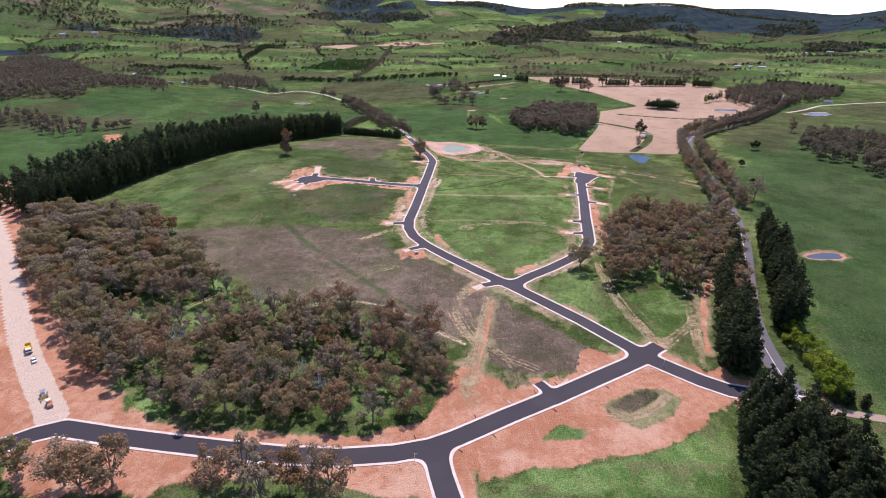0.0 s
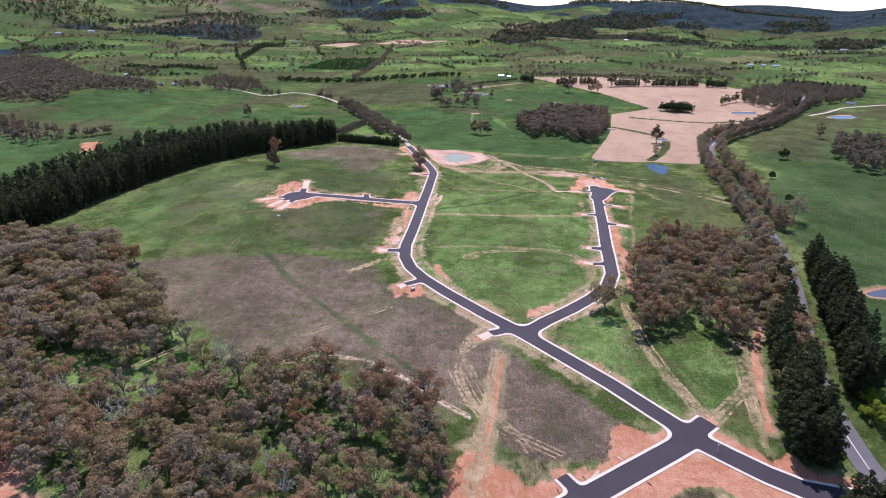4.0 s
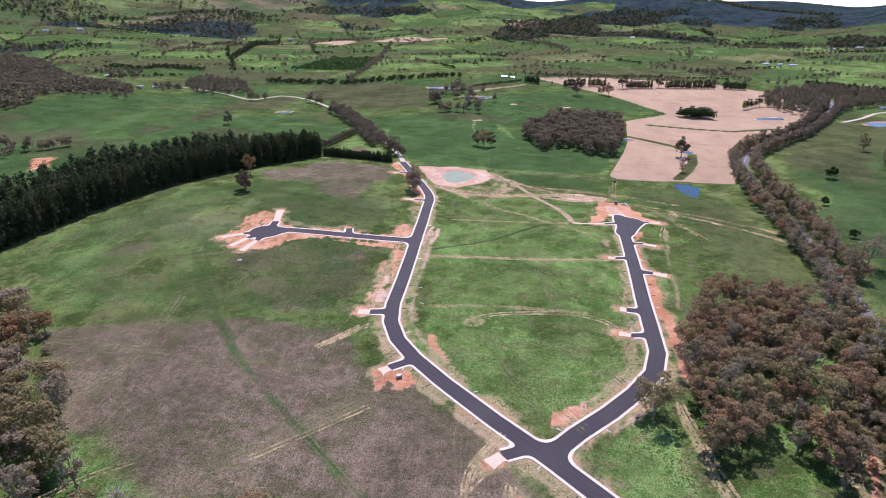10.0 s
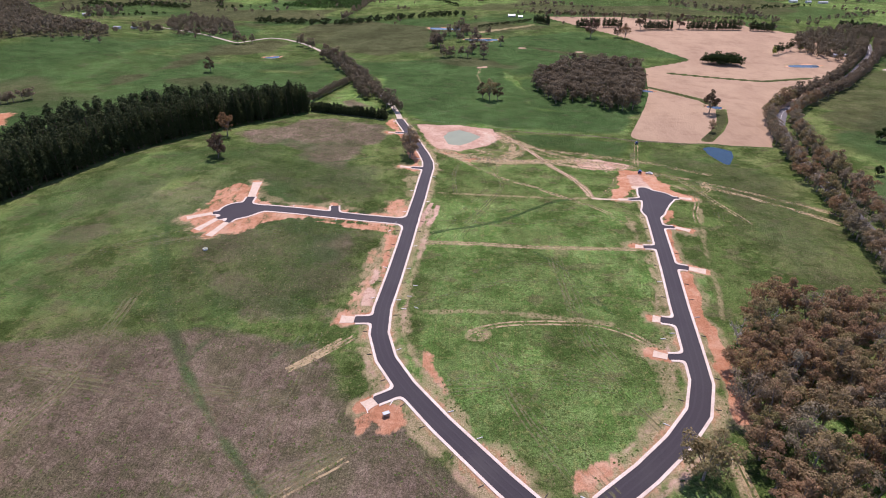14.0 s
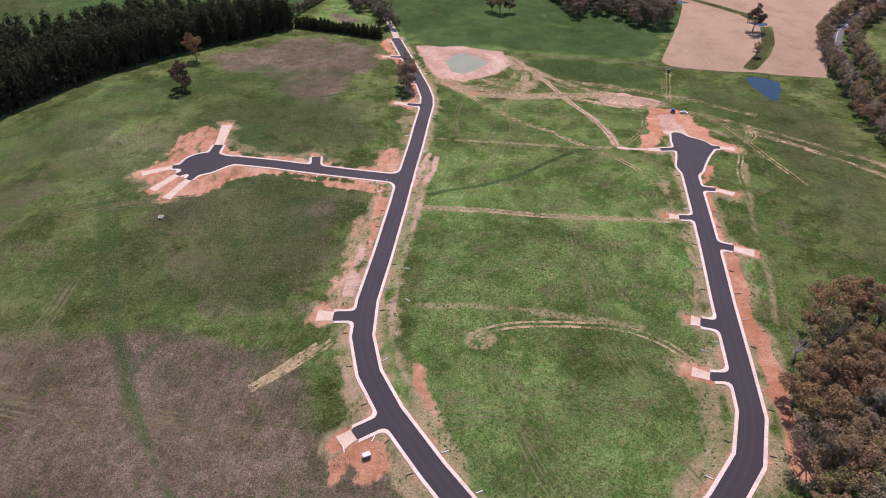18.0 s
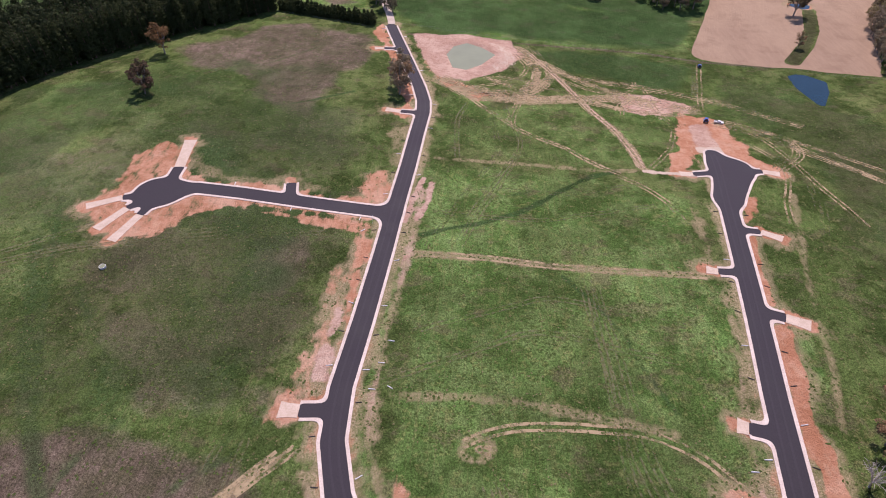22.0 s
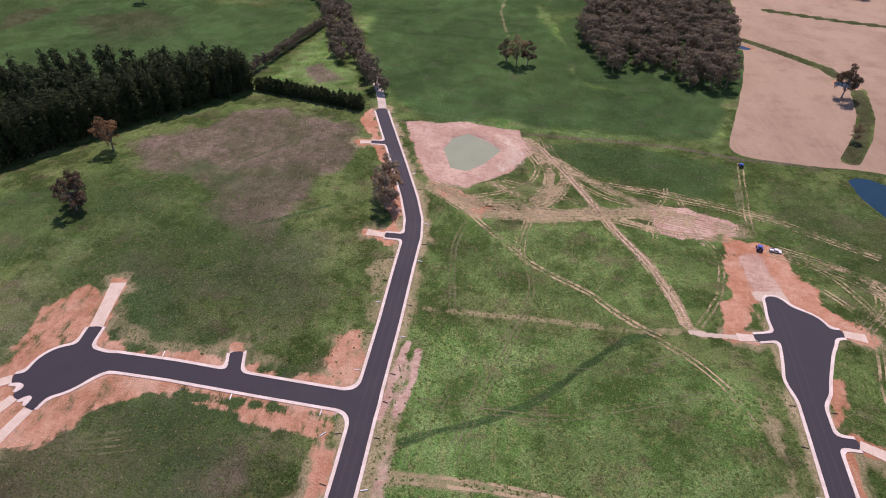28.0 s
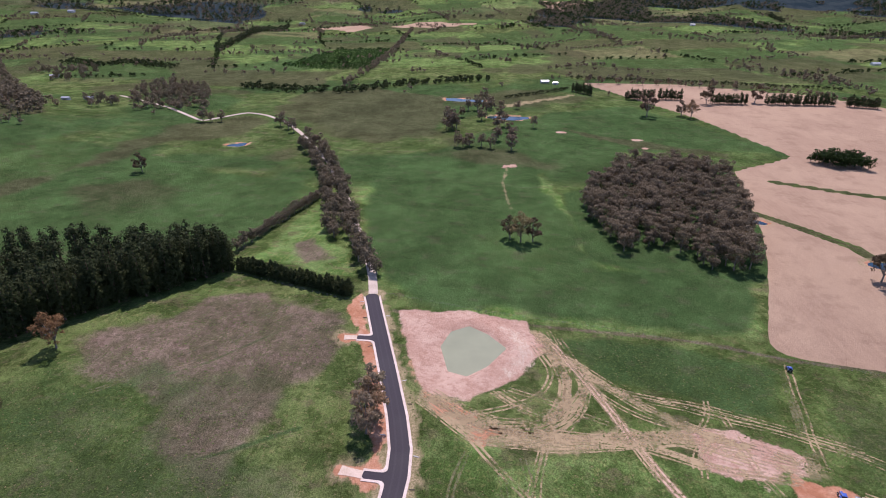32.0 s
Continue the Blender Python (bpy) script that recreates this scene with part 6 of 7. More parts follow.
for x, y in scatter([(94, 118), (99, 150), (108, 184), (124, 184), (131, 172), (134, 130), (126, 100), (105, 95)], 6.5, 9, 800):
    plant("pine_tree", BROAD_PINES, x, y, random.uniform(0.85, 1.15), "dark pine in a clump at the road junction", "tree", "pines at the junction")
for x, y in along([(141, 252), (146.5, 272), (153, 289), (160, 307), (167, 325), (174, 342)], 4.6, 77, 0.7):
    if random.random() < 0.45:
        plant("pine_tree", BROAD_PINES, x, y, random.uniform(0.8, 1.0), "dark pine beside the highway", "tree", "pines by the highway")
    else:
        plant("gum_tree", EUC, x, y, random.uniform(0.85, 1.1), "brown gum tree between the copse and the highway", "tree")
for x, y in ((131, 247), (138, 250)):
    plant("gum_tree", EUC, x, y, 0.9, "red-brown gum tree among the pines", "tree")
for x, y, k in ((160, 241, 0.75), (156, 233, 0.8), (158.5, 225, 0.95), (157, 216, 0.9), (157, 207, 1.15), (155, 200, 1.25), (153, 194, 1.0), (164, 172, 0.9)):
    plant("willow", WILLOWS, x, y, k, "bright spring-green willow on the highway verge", "tree", "willows by the highway")
for x, y in ((151, 191), (156, 190), (161, 188)):
    plant("cypress", HEDGE, x, y, 0.7, "slim dark shrub at the side track", "tree", "shrubs by the track", stretch=1.1)
for side, stretch_ in ((-9.5, HIGHWAY[9:]), (10.0, HIGHWAY[10:])):
    line = []
    for (ax, ay), (bx, by) in zip(stretch_, stretch_[1:]):
        d_ = math.hypot(bx - ax, by - ay)
        line.append((ax - (by - ay) / d_ * -side, ay + (bx - ax) / d_ * -side))
    places = [p for p in along(line, 4.8, 55, 1.8) if p[1] < 800]
    for x, y in places:
        if random.random() < 0.9:
            plant("roadside_gum", EUC if random.random() < 0.4 else EUCD, x, y, random.uniform(0.62, 1.0), "brown-green gum tree on the highway verge", "tree", "gum trees by the highway")
    far_places = [p for p in along(line, 5.5, 56, 3.0) if p[1] >= 800]
    grove("roadside_trees", far_places, MID_EUC, (0.7, 1.0), M_FARLEAF, "gum trees lining the far highway", "trees")

# groves and hedges further off
FAR_CLUMP = [(73, 862), (76, 824), (90, 777), (120, 790), (140, 757), (163, 760), (184, 815), (203, 880), (222, 965), (190, 1000), (125, 990), (90, 920)]
grove("round_copse", scatter(FAR_CLUMP, 8.8, 5, 7000), NEAR_EUC, (0.75, 1.15), M_FARLEAF, "dense grey-brown gum copse on pasture", "trees")
NTRACK = [(-66, 722), (-76, 740), (-91, 775), (-104, 815), (-120, 868), (-138, 915), (-162, 975), (-201, 1045)]
grove("track_trees", along(NTRACK, 7.0, 61, 5.0) + along([(x - 14, y) for x, y in NTRACK[2:]], 9.0, 62, 4.0), MID_EUC, (0.7, 1.05), M_FARLEAF, "gum trees along a gravel farm track", "trees")
grove("field_hedge", along([(-160, 748), (-152, 800), (-143, 850), (-138, 885)], 3.6, 63, 1.0), MID_EUC, (0.5, 0.62), M_FARLEAF, "dense brown hedge between two paddocks", "hedge")
grove("dam_trees", [(-57, 1170), (-42, 1199), (-50, 1129), (-35, 1240), (-15, 1295), (-5, 1263), (11, 1244), (33, 1256), (-12, 1052), (-2, 1047), (5, 1081), (21, 1042), (50, 1146), (-51, 1141), (-56, 1121), (-45, 1130), (-32, 1046), (-25, 1056), (-38, 1052), (22, 1078), (5, 1138), (-10, 1227), (-23, 1245), (-3, 1247), (9, 1188), (20, 1120), (14, 1150), (-15, 1180), (-265, 1122), (-239, 1094),
                    (-213, 1067), (-189, 1030), (-250, 1108), (-355, 1125), (-345, 1130), (-365, 1122)], MID_EUC, (0.9, 1.4), M_FARLEAF, "gum trees round the farm dams", "trees")
grove("east_copse", scatter([(386, 656), (374, 600), (395, 560), (385, 498), (490, 560), (510, 690), (497, 747), (445, 744)], 11, 64, 1500), MID_EUC, (0.8, 1.15), M_FARLEAF, "gum copse on the eastern pasture", "trees")
grove("east_wood", scatter([(493, 1100), (540, 1215), (674, 1318), (785, 1243), (728, 1152), (605, 1076), (520, 1000)], 11, 65, 4000, [(HIGHWAY, 8)]), MID_EUC, (0.8, 1.15), M_FARLEAF, "wood beyond the stubble paddock", "trees")
grove("homestead_trees", scatter([(-514, 1201), (-568, 1326), (-576, 1417), (-525, 1406), (-460, 1350), (-404, 1209), (-433, 1186), (-484, 1173)], 13, 81, 900) + along([(-562, 1186), (-536, 1187), (-503, 1176)], 8, 82, 1.0) + scatter([(-880, 1500), (-740, 1380), (-720, 1440), (-800, 1560)], 17, 83, 200), MID_EUC, (0.7, 1.05), M_FARLEAF, "brown gum trees round farm houses", "trees")
grove("farm_hedges", along([(143, 1535), (266, 1519), (450, 1490), (585, 1460)], 6.0, 84, 1.0) + along([(20, 1335), (68, 1373), (125, 1420)], 5.0, 85, 1.0), FAR_BUSH, (0.8, 1.0), M_PINE, "clipped dark hedges between farm paddocks", "hedge")
grove("gully_trees", scatter([(-640, 800), (-575, 780), (-523, 747), (-470, 720), (-481, 695), (-519, 699), (-565, 715), (-640, 740)], 13, 86, 700) + along([(-470, 715), (-454, 722), (-434, 753)], 8, 87, 2.0), MID_EUC, (0.6, 0.95), M_FARLEAF, "brown gum trees in a gully behind the pines", "trees")
grove("hill_wood", scatter(HILL_WOOD, 9.2, 66, 14000), FAR_EUC, (0.9, 1.3), M_FARLEAF, "dry brown wood on a hillside", "trees")
grove("garden_trees", [(451, 1087), (470, 1105), (488, 1117), (478, 1108), (460, 1095)], MID_EUC, (0.7, 1.0), M_GREENBUSH, "green garden trees at a homestead", "trees")
grove("garden_willows", [(503, 1118), (512, 1112), (447, 1082)], MID_EUC, (0.5, 0.7), M_WILLOW, "yellow-green garden trees at a homestead", "trees")
grove("stubble_clump", scatter([(322, 1026), (336, 1005), (368, 1000), (366, 1020), (345, 1030)], 4.4, 67, 600), MID_EUC, (0.75, 1.0), M_GREENBUSH, "dark green clump in the stubble", "trees")
pine_lines = [[(201, 1338), (244, 1342)], [(252, 1342), (288, 1343)], [(322, 1316), (375, 1318)], [(400, 1318), (496, 1318)], [(510, 1312), (548, 1300)], [(129, 1399), (156, 1367)], [(688, 1346), (787, 1228)]]
grove("pine_windbreak", [p for k, l in enumerate(pine_lines) for j in (0, 6) for p in along([(x, y + j) for x, y in l], 3.6, 70 + k + j, 1.2)], MID_PINE, (0.62, 0.8), M_PINE, "dark pine windbreaks round the stubble", "trees", M_PINEBARK)
euc_lines = [[(-505, 678), (-482, 681), (-457, 690)], [(-500, 688), (-460, 700)], [(-474, 1157), (-395, 1205)], [(-470, 1175), (-400, 1220)], [(-531, 1145), (-505, 1179)], [(-1252, 2450), (-1083, 2533)],
             [(-891, 1868), (-1001, 2365), (-963, 2494)], [(-1917, 2532), (-1644, 2588)], [(-1867, 2462), (-1629, 2284), (-1456, 1987)], [(-806, 2924), (-610, 2885), (-427, 2584)], [(-656, 3108), (-405, 3141), (-118, 3091)],
             [(-269, 2427), (-189, 2706)], [(-254, 1393), (-250, 1707), (-303, 2628)], [(51, 1994), (182, 2060)], [(220, 2955), (303, 2447), (330, 2069)], [(171, 1487), (364, 1464), (456, 1428), (556, 1312)], [(476, 1687), (578, 1644), (603, 1526), (615, 1415)],
             [(926, 2228), (1383, 2692), (1493, 2599)], [(666, 2004), (709, 1906)], [(1293, 2362), (1338, 2060)], [(630, 3231), (756, 3153)], [(461, 2266), (630, 2153)]]
grove("hedgerows", [p for k, l in enumerate(euc_lines) for p in along(l, 13.0, 90 + k, 6.0)], FAR_EUC, (0.7, 1.2), M_FARLEAF, "brown-green hedgerows and tree lines between far paddocks", "trees")
far_pines = [[(-1685, 2758), (-1407, 2734)], [(-1412, 2769), (-1285, 2828)], [(-1760, 2957), (-1603, 3185)], [(-1639, 3261), (-1284, 3524)], [(-891, 2878), (-839, 2899)], [(-670, 1829), (-823, 2795)], [(848, 3543), (946, 3441)], [(1149, 3164), (1124, 2949)]]
grove("pine_hedges", [p for k, l in enumerate(far_pines) for row in (0, 14) for x, y in along(l, 14.0, 120 + k, 4.0) for p in ((x, y + row),)], FAR_PINE, (0.9, 1.3), M_PINE, "dark pine hedges on far hills", "trees", M_PINEBARK)
grove("creek_scrub", [p for k, l in enumerate([[(-899, 1602), (-806, 1567), (-774, 1622), (-648, 1570)], [(-420, 1380), (-320, 1350), (-235, 1356), (-157, 1428), (-81, 1463), (-2, 1500)]]) for row in (0, 16, 30) for x, y in along(l, 9.0, 140 + k, 5.0) for p in ((x, y + row),)],
      FAR_BUSH, (0.9, 1.6), M_GREENBUSH, "green scrub along a creek", "scrub")
orchard = [(-447, 1642), (-415, 1900), (-400, 1962), (-286, 2048), (-249, 1605), (-356, 1596)]
rows_ = [(x, y) for x in range(-540, -240, 9) for y in range(1580, 2100, 9)]
ok = inside(np.array([p[0] for p in rows_], float), np.array([p[1] for p in rows_], float), orchard)
grove("orchard", [p for p, k in zip(rows_, ok) if k], FAR_BUSH, (0.6, 0.8), M_ORCHARD, "orchard trees in straight rows", "orchard")
rng_ = np.random.RandomState(17)
hedge_at, hedge_draw = [], []
for i_ in range(-8, 22):
    for j_ in range(-2, 22):
        for du_, dv_, end_, shift_ in ((0, 1, 190.0, 0), (1, 0, 270.0, 60)):
            draw = TABLE[(7 * i_ + 91) % 256, (11 * j_ + 5 + shift_) % 256]
            at_, gap_m = 0.0, rng_.uniform(8, 15)
            while draw < 0.55 and at_ < end_:
                at_ += gap_m * rng_.uniform(0.5, 1.6) + (40 if rng_.uniform() < 0.06 else 0)
                hedge_at.append((270 * i_ + du_ * at_, 190 * j_ + dv_ * at_ - 90 * ((i_ + 40) % 2)))
                hedge_draw.append(draw)
UV = np.array(hedge_at) + rng_.normal(0, 2.5, (len(hedge_at), 2))
hx, hy = UV[:, 0] * math.cos(0.35) - UV[:, 1] * math.sin(0.35), UV[:, 0] * math.sin(0.35) + UV[:, 1] * math.cos(0.35)
for _ in range(2):
    pu, pv = UV[:, 0] - 60 * (patchy(hx, hy, 400.0) - 0.5), UV[:, 1] - 60 * (patchy(hx + 900, hy, 400.0) - 0.5)
    hx, hy = pu * math.cos(0.35) - pv * math.sin(0.35), pu * math.sin(0.35) + pv * math.cos(0.35)
far_off = np.hypot(hx, hy - 300)
keep_ = (far_off > 1350) & (far_off < 3700) & (np.abs(np.arctan2(hx, hy - 300)) < 0.7) & ~inside(hx, hy, PADDOCK)
bushy = np.array(hedge_draw) < 0.26
hedge_euc, hedge_bush = list(zip(hx[keep_ & ~bushy], hy[keep_ & ~bushy])), list(zip(hx[keep_ & bushy], hy[keep_ & bushy]))
grove("paddock_hedges", hedge_euc, HILL_EUC, (0.5, 0.95), M_FARLEAF, "tree lines along far paddock fences", "trees")
grove("paddock_hedges", hedge_bush, FAR_BUSH, (0.7, 1.5), M_GREENBUSH, "dark green hedges along far paddock fences", "hedge")
lone_far = []
while len(lone_far) < 620:
    a_, r_ = rng_.uniform(-0.68, 0.68), rng_.uniform(900, 3300)
    x_, y_ = r_ * math.sin(a_), 300 + r_ * math.cos(a_)
    if not inside(np.array([x_]), np.array([y_]), PADDOCK)[0] and not (abs(x_) < 260 and y_ < 1350):
        lone_far.append((x_, y_))
        if rng_.uniform() < 0.45:
            lone_far += [(x_ + rng_.normal(0, 22), y_ + rng_.normal(0, 22)) for _ in range(rng_.randint(2, 7))]
grove("pasture_trees", lone_far, FAR_EUC, (0.45, 0.95), M_FARLEAF, "scattered gum trees on far pastures", "trees")
wooded = []
while len(wooded) < 9000:
    a_, r_ = rng_.uniform(-0.72, 0.72), rng_.uniform(2300, 4500)
    x_, y_ = np.array([r_ * math.sin(a_)]), np.array([300 + r_ * math.cos(a_)])
    if patchy(x_, y_, 420.0)[0] > 0.57 + 0.02 * rng_.normal():
        if a_ > -0.14 or rng_.uniform() < 0.4:
            wooded.append((float(x_[0]), float(y_[0])))
grove("hill_forest", wooded[::2], HILL_EUC, (0.8, 1.4), M_GREENBUSH, "dark forest on distant hills", "trees")
grove("hill_forest", wooded[1::2], HILL_EUC, (0.8, 1.4), M_FARLEAF, "brown dry forest on distant hills", "trees")

# ---- tussocks ----
def tussocks(name, count, seed, tall, wide, mat, label, region):
    """Clumps of rank grass past counting."""
    rng = np.random.RandomState(seed)
    x, y = rng.uniform(region[0], region[1], count), rng.uniform(region[2], region[3], count)
    keep = (road_field(x, y) > 3.0) & (patchy(x, y, 28.0) + 0.25 * patchy(x, y, 7.0) > 0.52) & (ring_distance(x, y, BANK) > 2) & (ring_distance(x, y, SW_WOOD) > 0) & (np.hypot(x - 118, y - 560) > 32)
    x, y = x[keep], y[keep]
    at = np.searchsorted(gy, y) * nx + np.searchsorted(gx, x)
    keep = (masks["soil"] + masks["sand"] + masks["pale"] + masks["crop"])[at] + 0.6 * masks["bare"][at] + 0.25 * rng.uniform(-1, 1, len(x)) < 0.45
    x, y = x[keep], y[keep]
    n = len(x)
    z = height(x, y)
    V = np.zeros((n, 3, 4, 3))
    for b in range(3):
        a = rng.uniform(0, 6.283, n)
        w, t, lean = wide * rng.uniform(0.35, 1.0, n), tall * rng.uniform(0.4, 1.0, n), rng.uniform(-0.3, 0.3, (n, 2)) * wide
        ux, uy = np.cos(a), np.sin(a)
        for k, (p, q, up) in enumerate(((-0.6, 0.0, 0.35), (0.0, -0.3, 0.8), (0.6, 0.0, 0.5), (0.0, 0.3, 1.0))):
            V[:, b, k, 0], V[:, b, k, 1], V[:, b, k, 2] = x + lean[:, 0] + w * (p * ux - q * uy), y + lean[:, 1] + w * (p * uy + q * ux), z + up * t
    me = bpy.data.meshes.new(name)
    me.vertices.add(n * 12)
    me.vertices.foreach_set("co", V.ravel())
    me.loops.add(n * 12)
    me.loops.foreach_set("vertex_index", np.arange(n * 12))
    me.polygons.add(n * 3)
    me.polygons.foreach_set("loop_start", np.arange(n * 3) * 4)
    me.materials.append(mat)
    me.update(calc_edges=True)
    return tagged(new(name, me), label, "grass", kind="stuff")


M_RANK = foliage("rank_grass", [(0.072, 0.118, 0.030), (0.105, 0.150, 0.044), (0.145, 0.170, 0.064)], 0.3, 0.05)
M_DRY = foliage("dry_grass", [(0.17, 0.155, 0.075), (0.22, 0.19, 0.10), (0.25, 0.215, 0.115)], 0.3, 0.05)
tussocks("grass_tussocks", 60000, 201, 0.20, 0.85, M_RANK, "rank green grass tussocks over the paddocks", (-190, 200, 225, 690))
tussocks("dry_tussocks", 10000, 202, 0.18, 0.65, M_DRY, "dry straw-coloured grass tussocks over the paddocks", (-190, 200, 225, 690))

# ---- vehicles and site things ----
M_TYRE = grained("tyre_rubber", (0.02, 0.02, 0.02), (0.035, 0.034, 0.033), 3.0, 20.0, 0.9, 0.005)
M_RIM = grained("wheel_steel", (0.45, 0.45, 0.46), (0.6, 0.6, 0.6), 3.0, 20.0, 0.4, 0.0, 0.8)
M_GLASS = grained("dark_glass", (0.015, 0.018, 0.02), (0.03, 0.034, 0.036), 1.0, 5.0, 0.08, 0.0, 0.0, 0.0, 0.6)
M_WHITE = paint("white_paint", (0.78, 0.78, 0.76))
M_YELLOW = paint("yellow_paint", (0.75, 0.48, 0.03))
M_ORANGE = paint("orange_paint", (0.70, 0.20, 0.04))
M_BLUE = paint("blue_paint", (0.03, 0.10, 0.42))
M_PALEBLUE = paint("pale_blue_sheet", (0.36, 0.44, 0.50))
M_NAVY = paint("dark_blue_paint", (0.02, 0.03, 0.07), 0.2)
M_STEEL = grained("dull_steel", (0.25, 0.25, 0.25), (0.36, 0.35, 0.34), 2.0, 14.0, 0.5, 0.004, 0.7)
M_LAMP = paint("lamp_glass", (0.7, 0.68, 0.6), 0.15)
M_REDLENS = paint("red_lens", (0.5, 0.02, 0.02), 0.2)


def wheel(parent, x, y, r, w):
    bm = bmesh.new()
    tube(bm, (x, y - w / 2, r), (x, y + w / 2, r), r, r, 18)
    bmesh.ops.bevel(bm, geom=[e for e in bm.edges if e.is_manifold and e.calc_face_angle(0) > 1.2], offset=0.05, segments=2, affect="EDGES")
    t = part("tyre", bm, M_TYRE, parent)
    bm = bmesh.new()
    tube(bm, (x, y - w / 2 - 0.015, r), (x, y + w / 2 + 0.015, r), r * 0.55, r * 0.55, 14)
    part("rim", bm, M_RIM, t)


def car(name, x, y, turn, mat, label, tray=False, long=4.9):
    """A car, or a utility with an open tray, facing along its +x."""
    ob = thing(name, x, y, ground_at(x, y) + 0.02, turn, label=label, category="car")
    bm = bmesh.new()
    box(bm, 0, 0, 0.38, long, 1.82, 0.52, 0.10)
    if not tray:
        box(bm, 0.0, 0, 0.85, long * 0.98, 1.74, 0.14, 0.06, 0, 0.96)
    part("body", bm, mat, ob)
    bm = bmesh.new()
    cx, cl = (0.25, 1.9) if tray else (-0.35, 2.9)
    box(bm, cx, 0, 0.88, cl, 1.66, 0.66, 0.08, 0, 0.80)
    cab = part("cabin", bm, mat, ob)
    bm = bmesh.new()
    box(bm, cx, 0, 1.02, cl * 0.965, 1.70, 0.34, 0.03, 0, 0.87)
    box(bm, cx, 0, 1.03, cl * 1.01, 1.50, 0.34, 0.03, 0, 0.84)
    part("window", bm, M_GLASS, cab, "dark tinted windows")
    if tray:
        for sx, sy, dx, dy in ((-1.55, 0.86, 1.75, 0.06), (-1.55, -0.86, 1.75, 0.06), (-2.42, 0, 0.06, 1.78)):
            bm = bmesh.new()
            box(bm, sx, sy, 0.86, dx, dy, 0.32, 0.015)
            part("tray_side", bm, M_STEEL, ob, "steel tray side")
    for sx in (long * 0.31, -long * 0.31):
        for sy in (0.80, -0.80):
            wheel(ob, sx, sy, 0.35, 0.24)
    for sy in (0.66, -0.66):
        bm = bmesh.new()
        box(bm, long / 2 - 0.03, sy, 0.62, 0.1, 0.34, 0.16, 0.02)
        part("headlight", bm, M_LAMP, ob, "clear headlight")
        bm = bmesh.new()
        box(bm, -long / 2 + 0.03, sy, 0.62, 0.1, 0.26, 0.18, 0.02)
        part("tail_light", bm, M_REDLENS, ob, "red tail light")
    return ob


def truck(x, y, turn):
    ob = thing("tip_truck", x, y, ground_at(x, y) + 0.02, turn, label="white truck with a yellow tipping body on the dirt road", category="truck")
    bm = bmesh.new()
    box(bm, 0, 0, 0.55, 7.4, 0.9, 0.28, 0.03)
    part("chassis", bm, M_STEEL, ob)
    bm = bmesh.new()
    box(bm, 2.75, 0, 0.62, 1.85, 2.3, 1.9, 0.10, 0, 0.93)
    cab = part("cab", bm, M_WHITE, ob)
    bm = bmesh.new()
    box(bm, 2.78, 0, 1.5, 1.86, 2.34, 0.62, 0.03, 0, 0.97)
    part("window", bm, M_GLASS, cab, "dark cab windows")
    bm = bmesh.new()
    box(bm, -1.2, 0, 0.95, 4.7, 2.4, 0.2, 0.03)
    for sx, sy, dx, dy in ((-1.2, 1.16, 4.7, 0.1), (-1.2, -1.16, 4.7, 0.1), (1.1, 0, 0.1, 2.4), (-3.5, 0, 0.1, 2.4)):
        box(bm, sx, sy, 1.1, dx, dy, 1.15, 0.02)
    part("tipping_body", bm, M_YELLOW, ob, "yellow tipping body")
    for sx in (2.6, -1.6, -2.8):
        for sy in (1.0, -1.0):
            wheel(ob, sx, sy, 0.5, 0.32)
    return ob


def roller(x, y, turn):
    ob = thing("road_roller", x, y, ground_at(x, y) + 0.05, turn, label="orange road roller at the end of the asphalt", category="roller")
    for sx in (1.5, -1.4):
        bm = bmesh.new()
        tube(bm, (sx, -0.95, 0.68), (sx, 0.95, 0.68), 0.68, 0.68, 24)
        part("drum", bm, M_STEEL, ob, "smooth steel drum")
    bm = bmesh.new()
    box(bm, 0.55, 0, 0.7, 2.6, 1.5, 0.75, 0.08, 0, 0.94)
    box(bm, -1.1, 0, 0.75, 1.4, 1.5, 0.5, 0.06)
    part("body", bm, M_ORANGE, ob)
    bm = bmesh.new()
    box(bm, -0.7, 0, 2.35, 1.8, 1.6, 0.1, 0.03)
    part("canopy", bm, M_WHITE, ob, "white canopy roof")
    for sx in (-1.45, 0.05):
        for sy in (0.68, -0.68):
            bm = bmesh.new()
            tube(bm, (sx, sy, 1.3), (sx, sy, 2.37), 0.04, 0.04, 8)
            part("post", bm, M_STEEL, ob)
    return ob


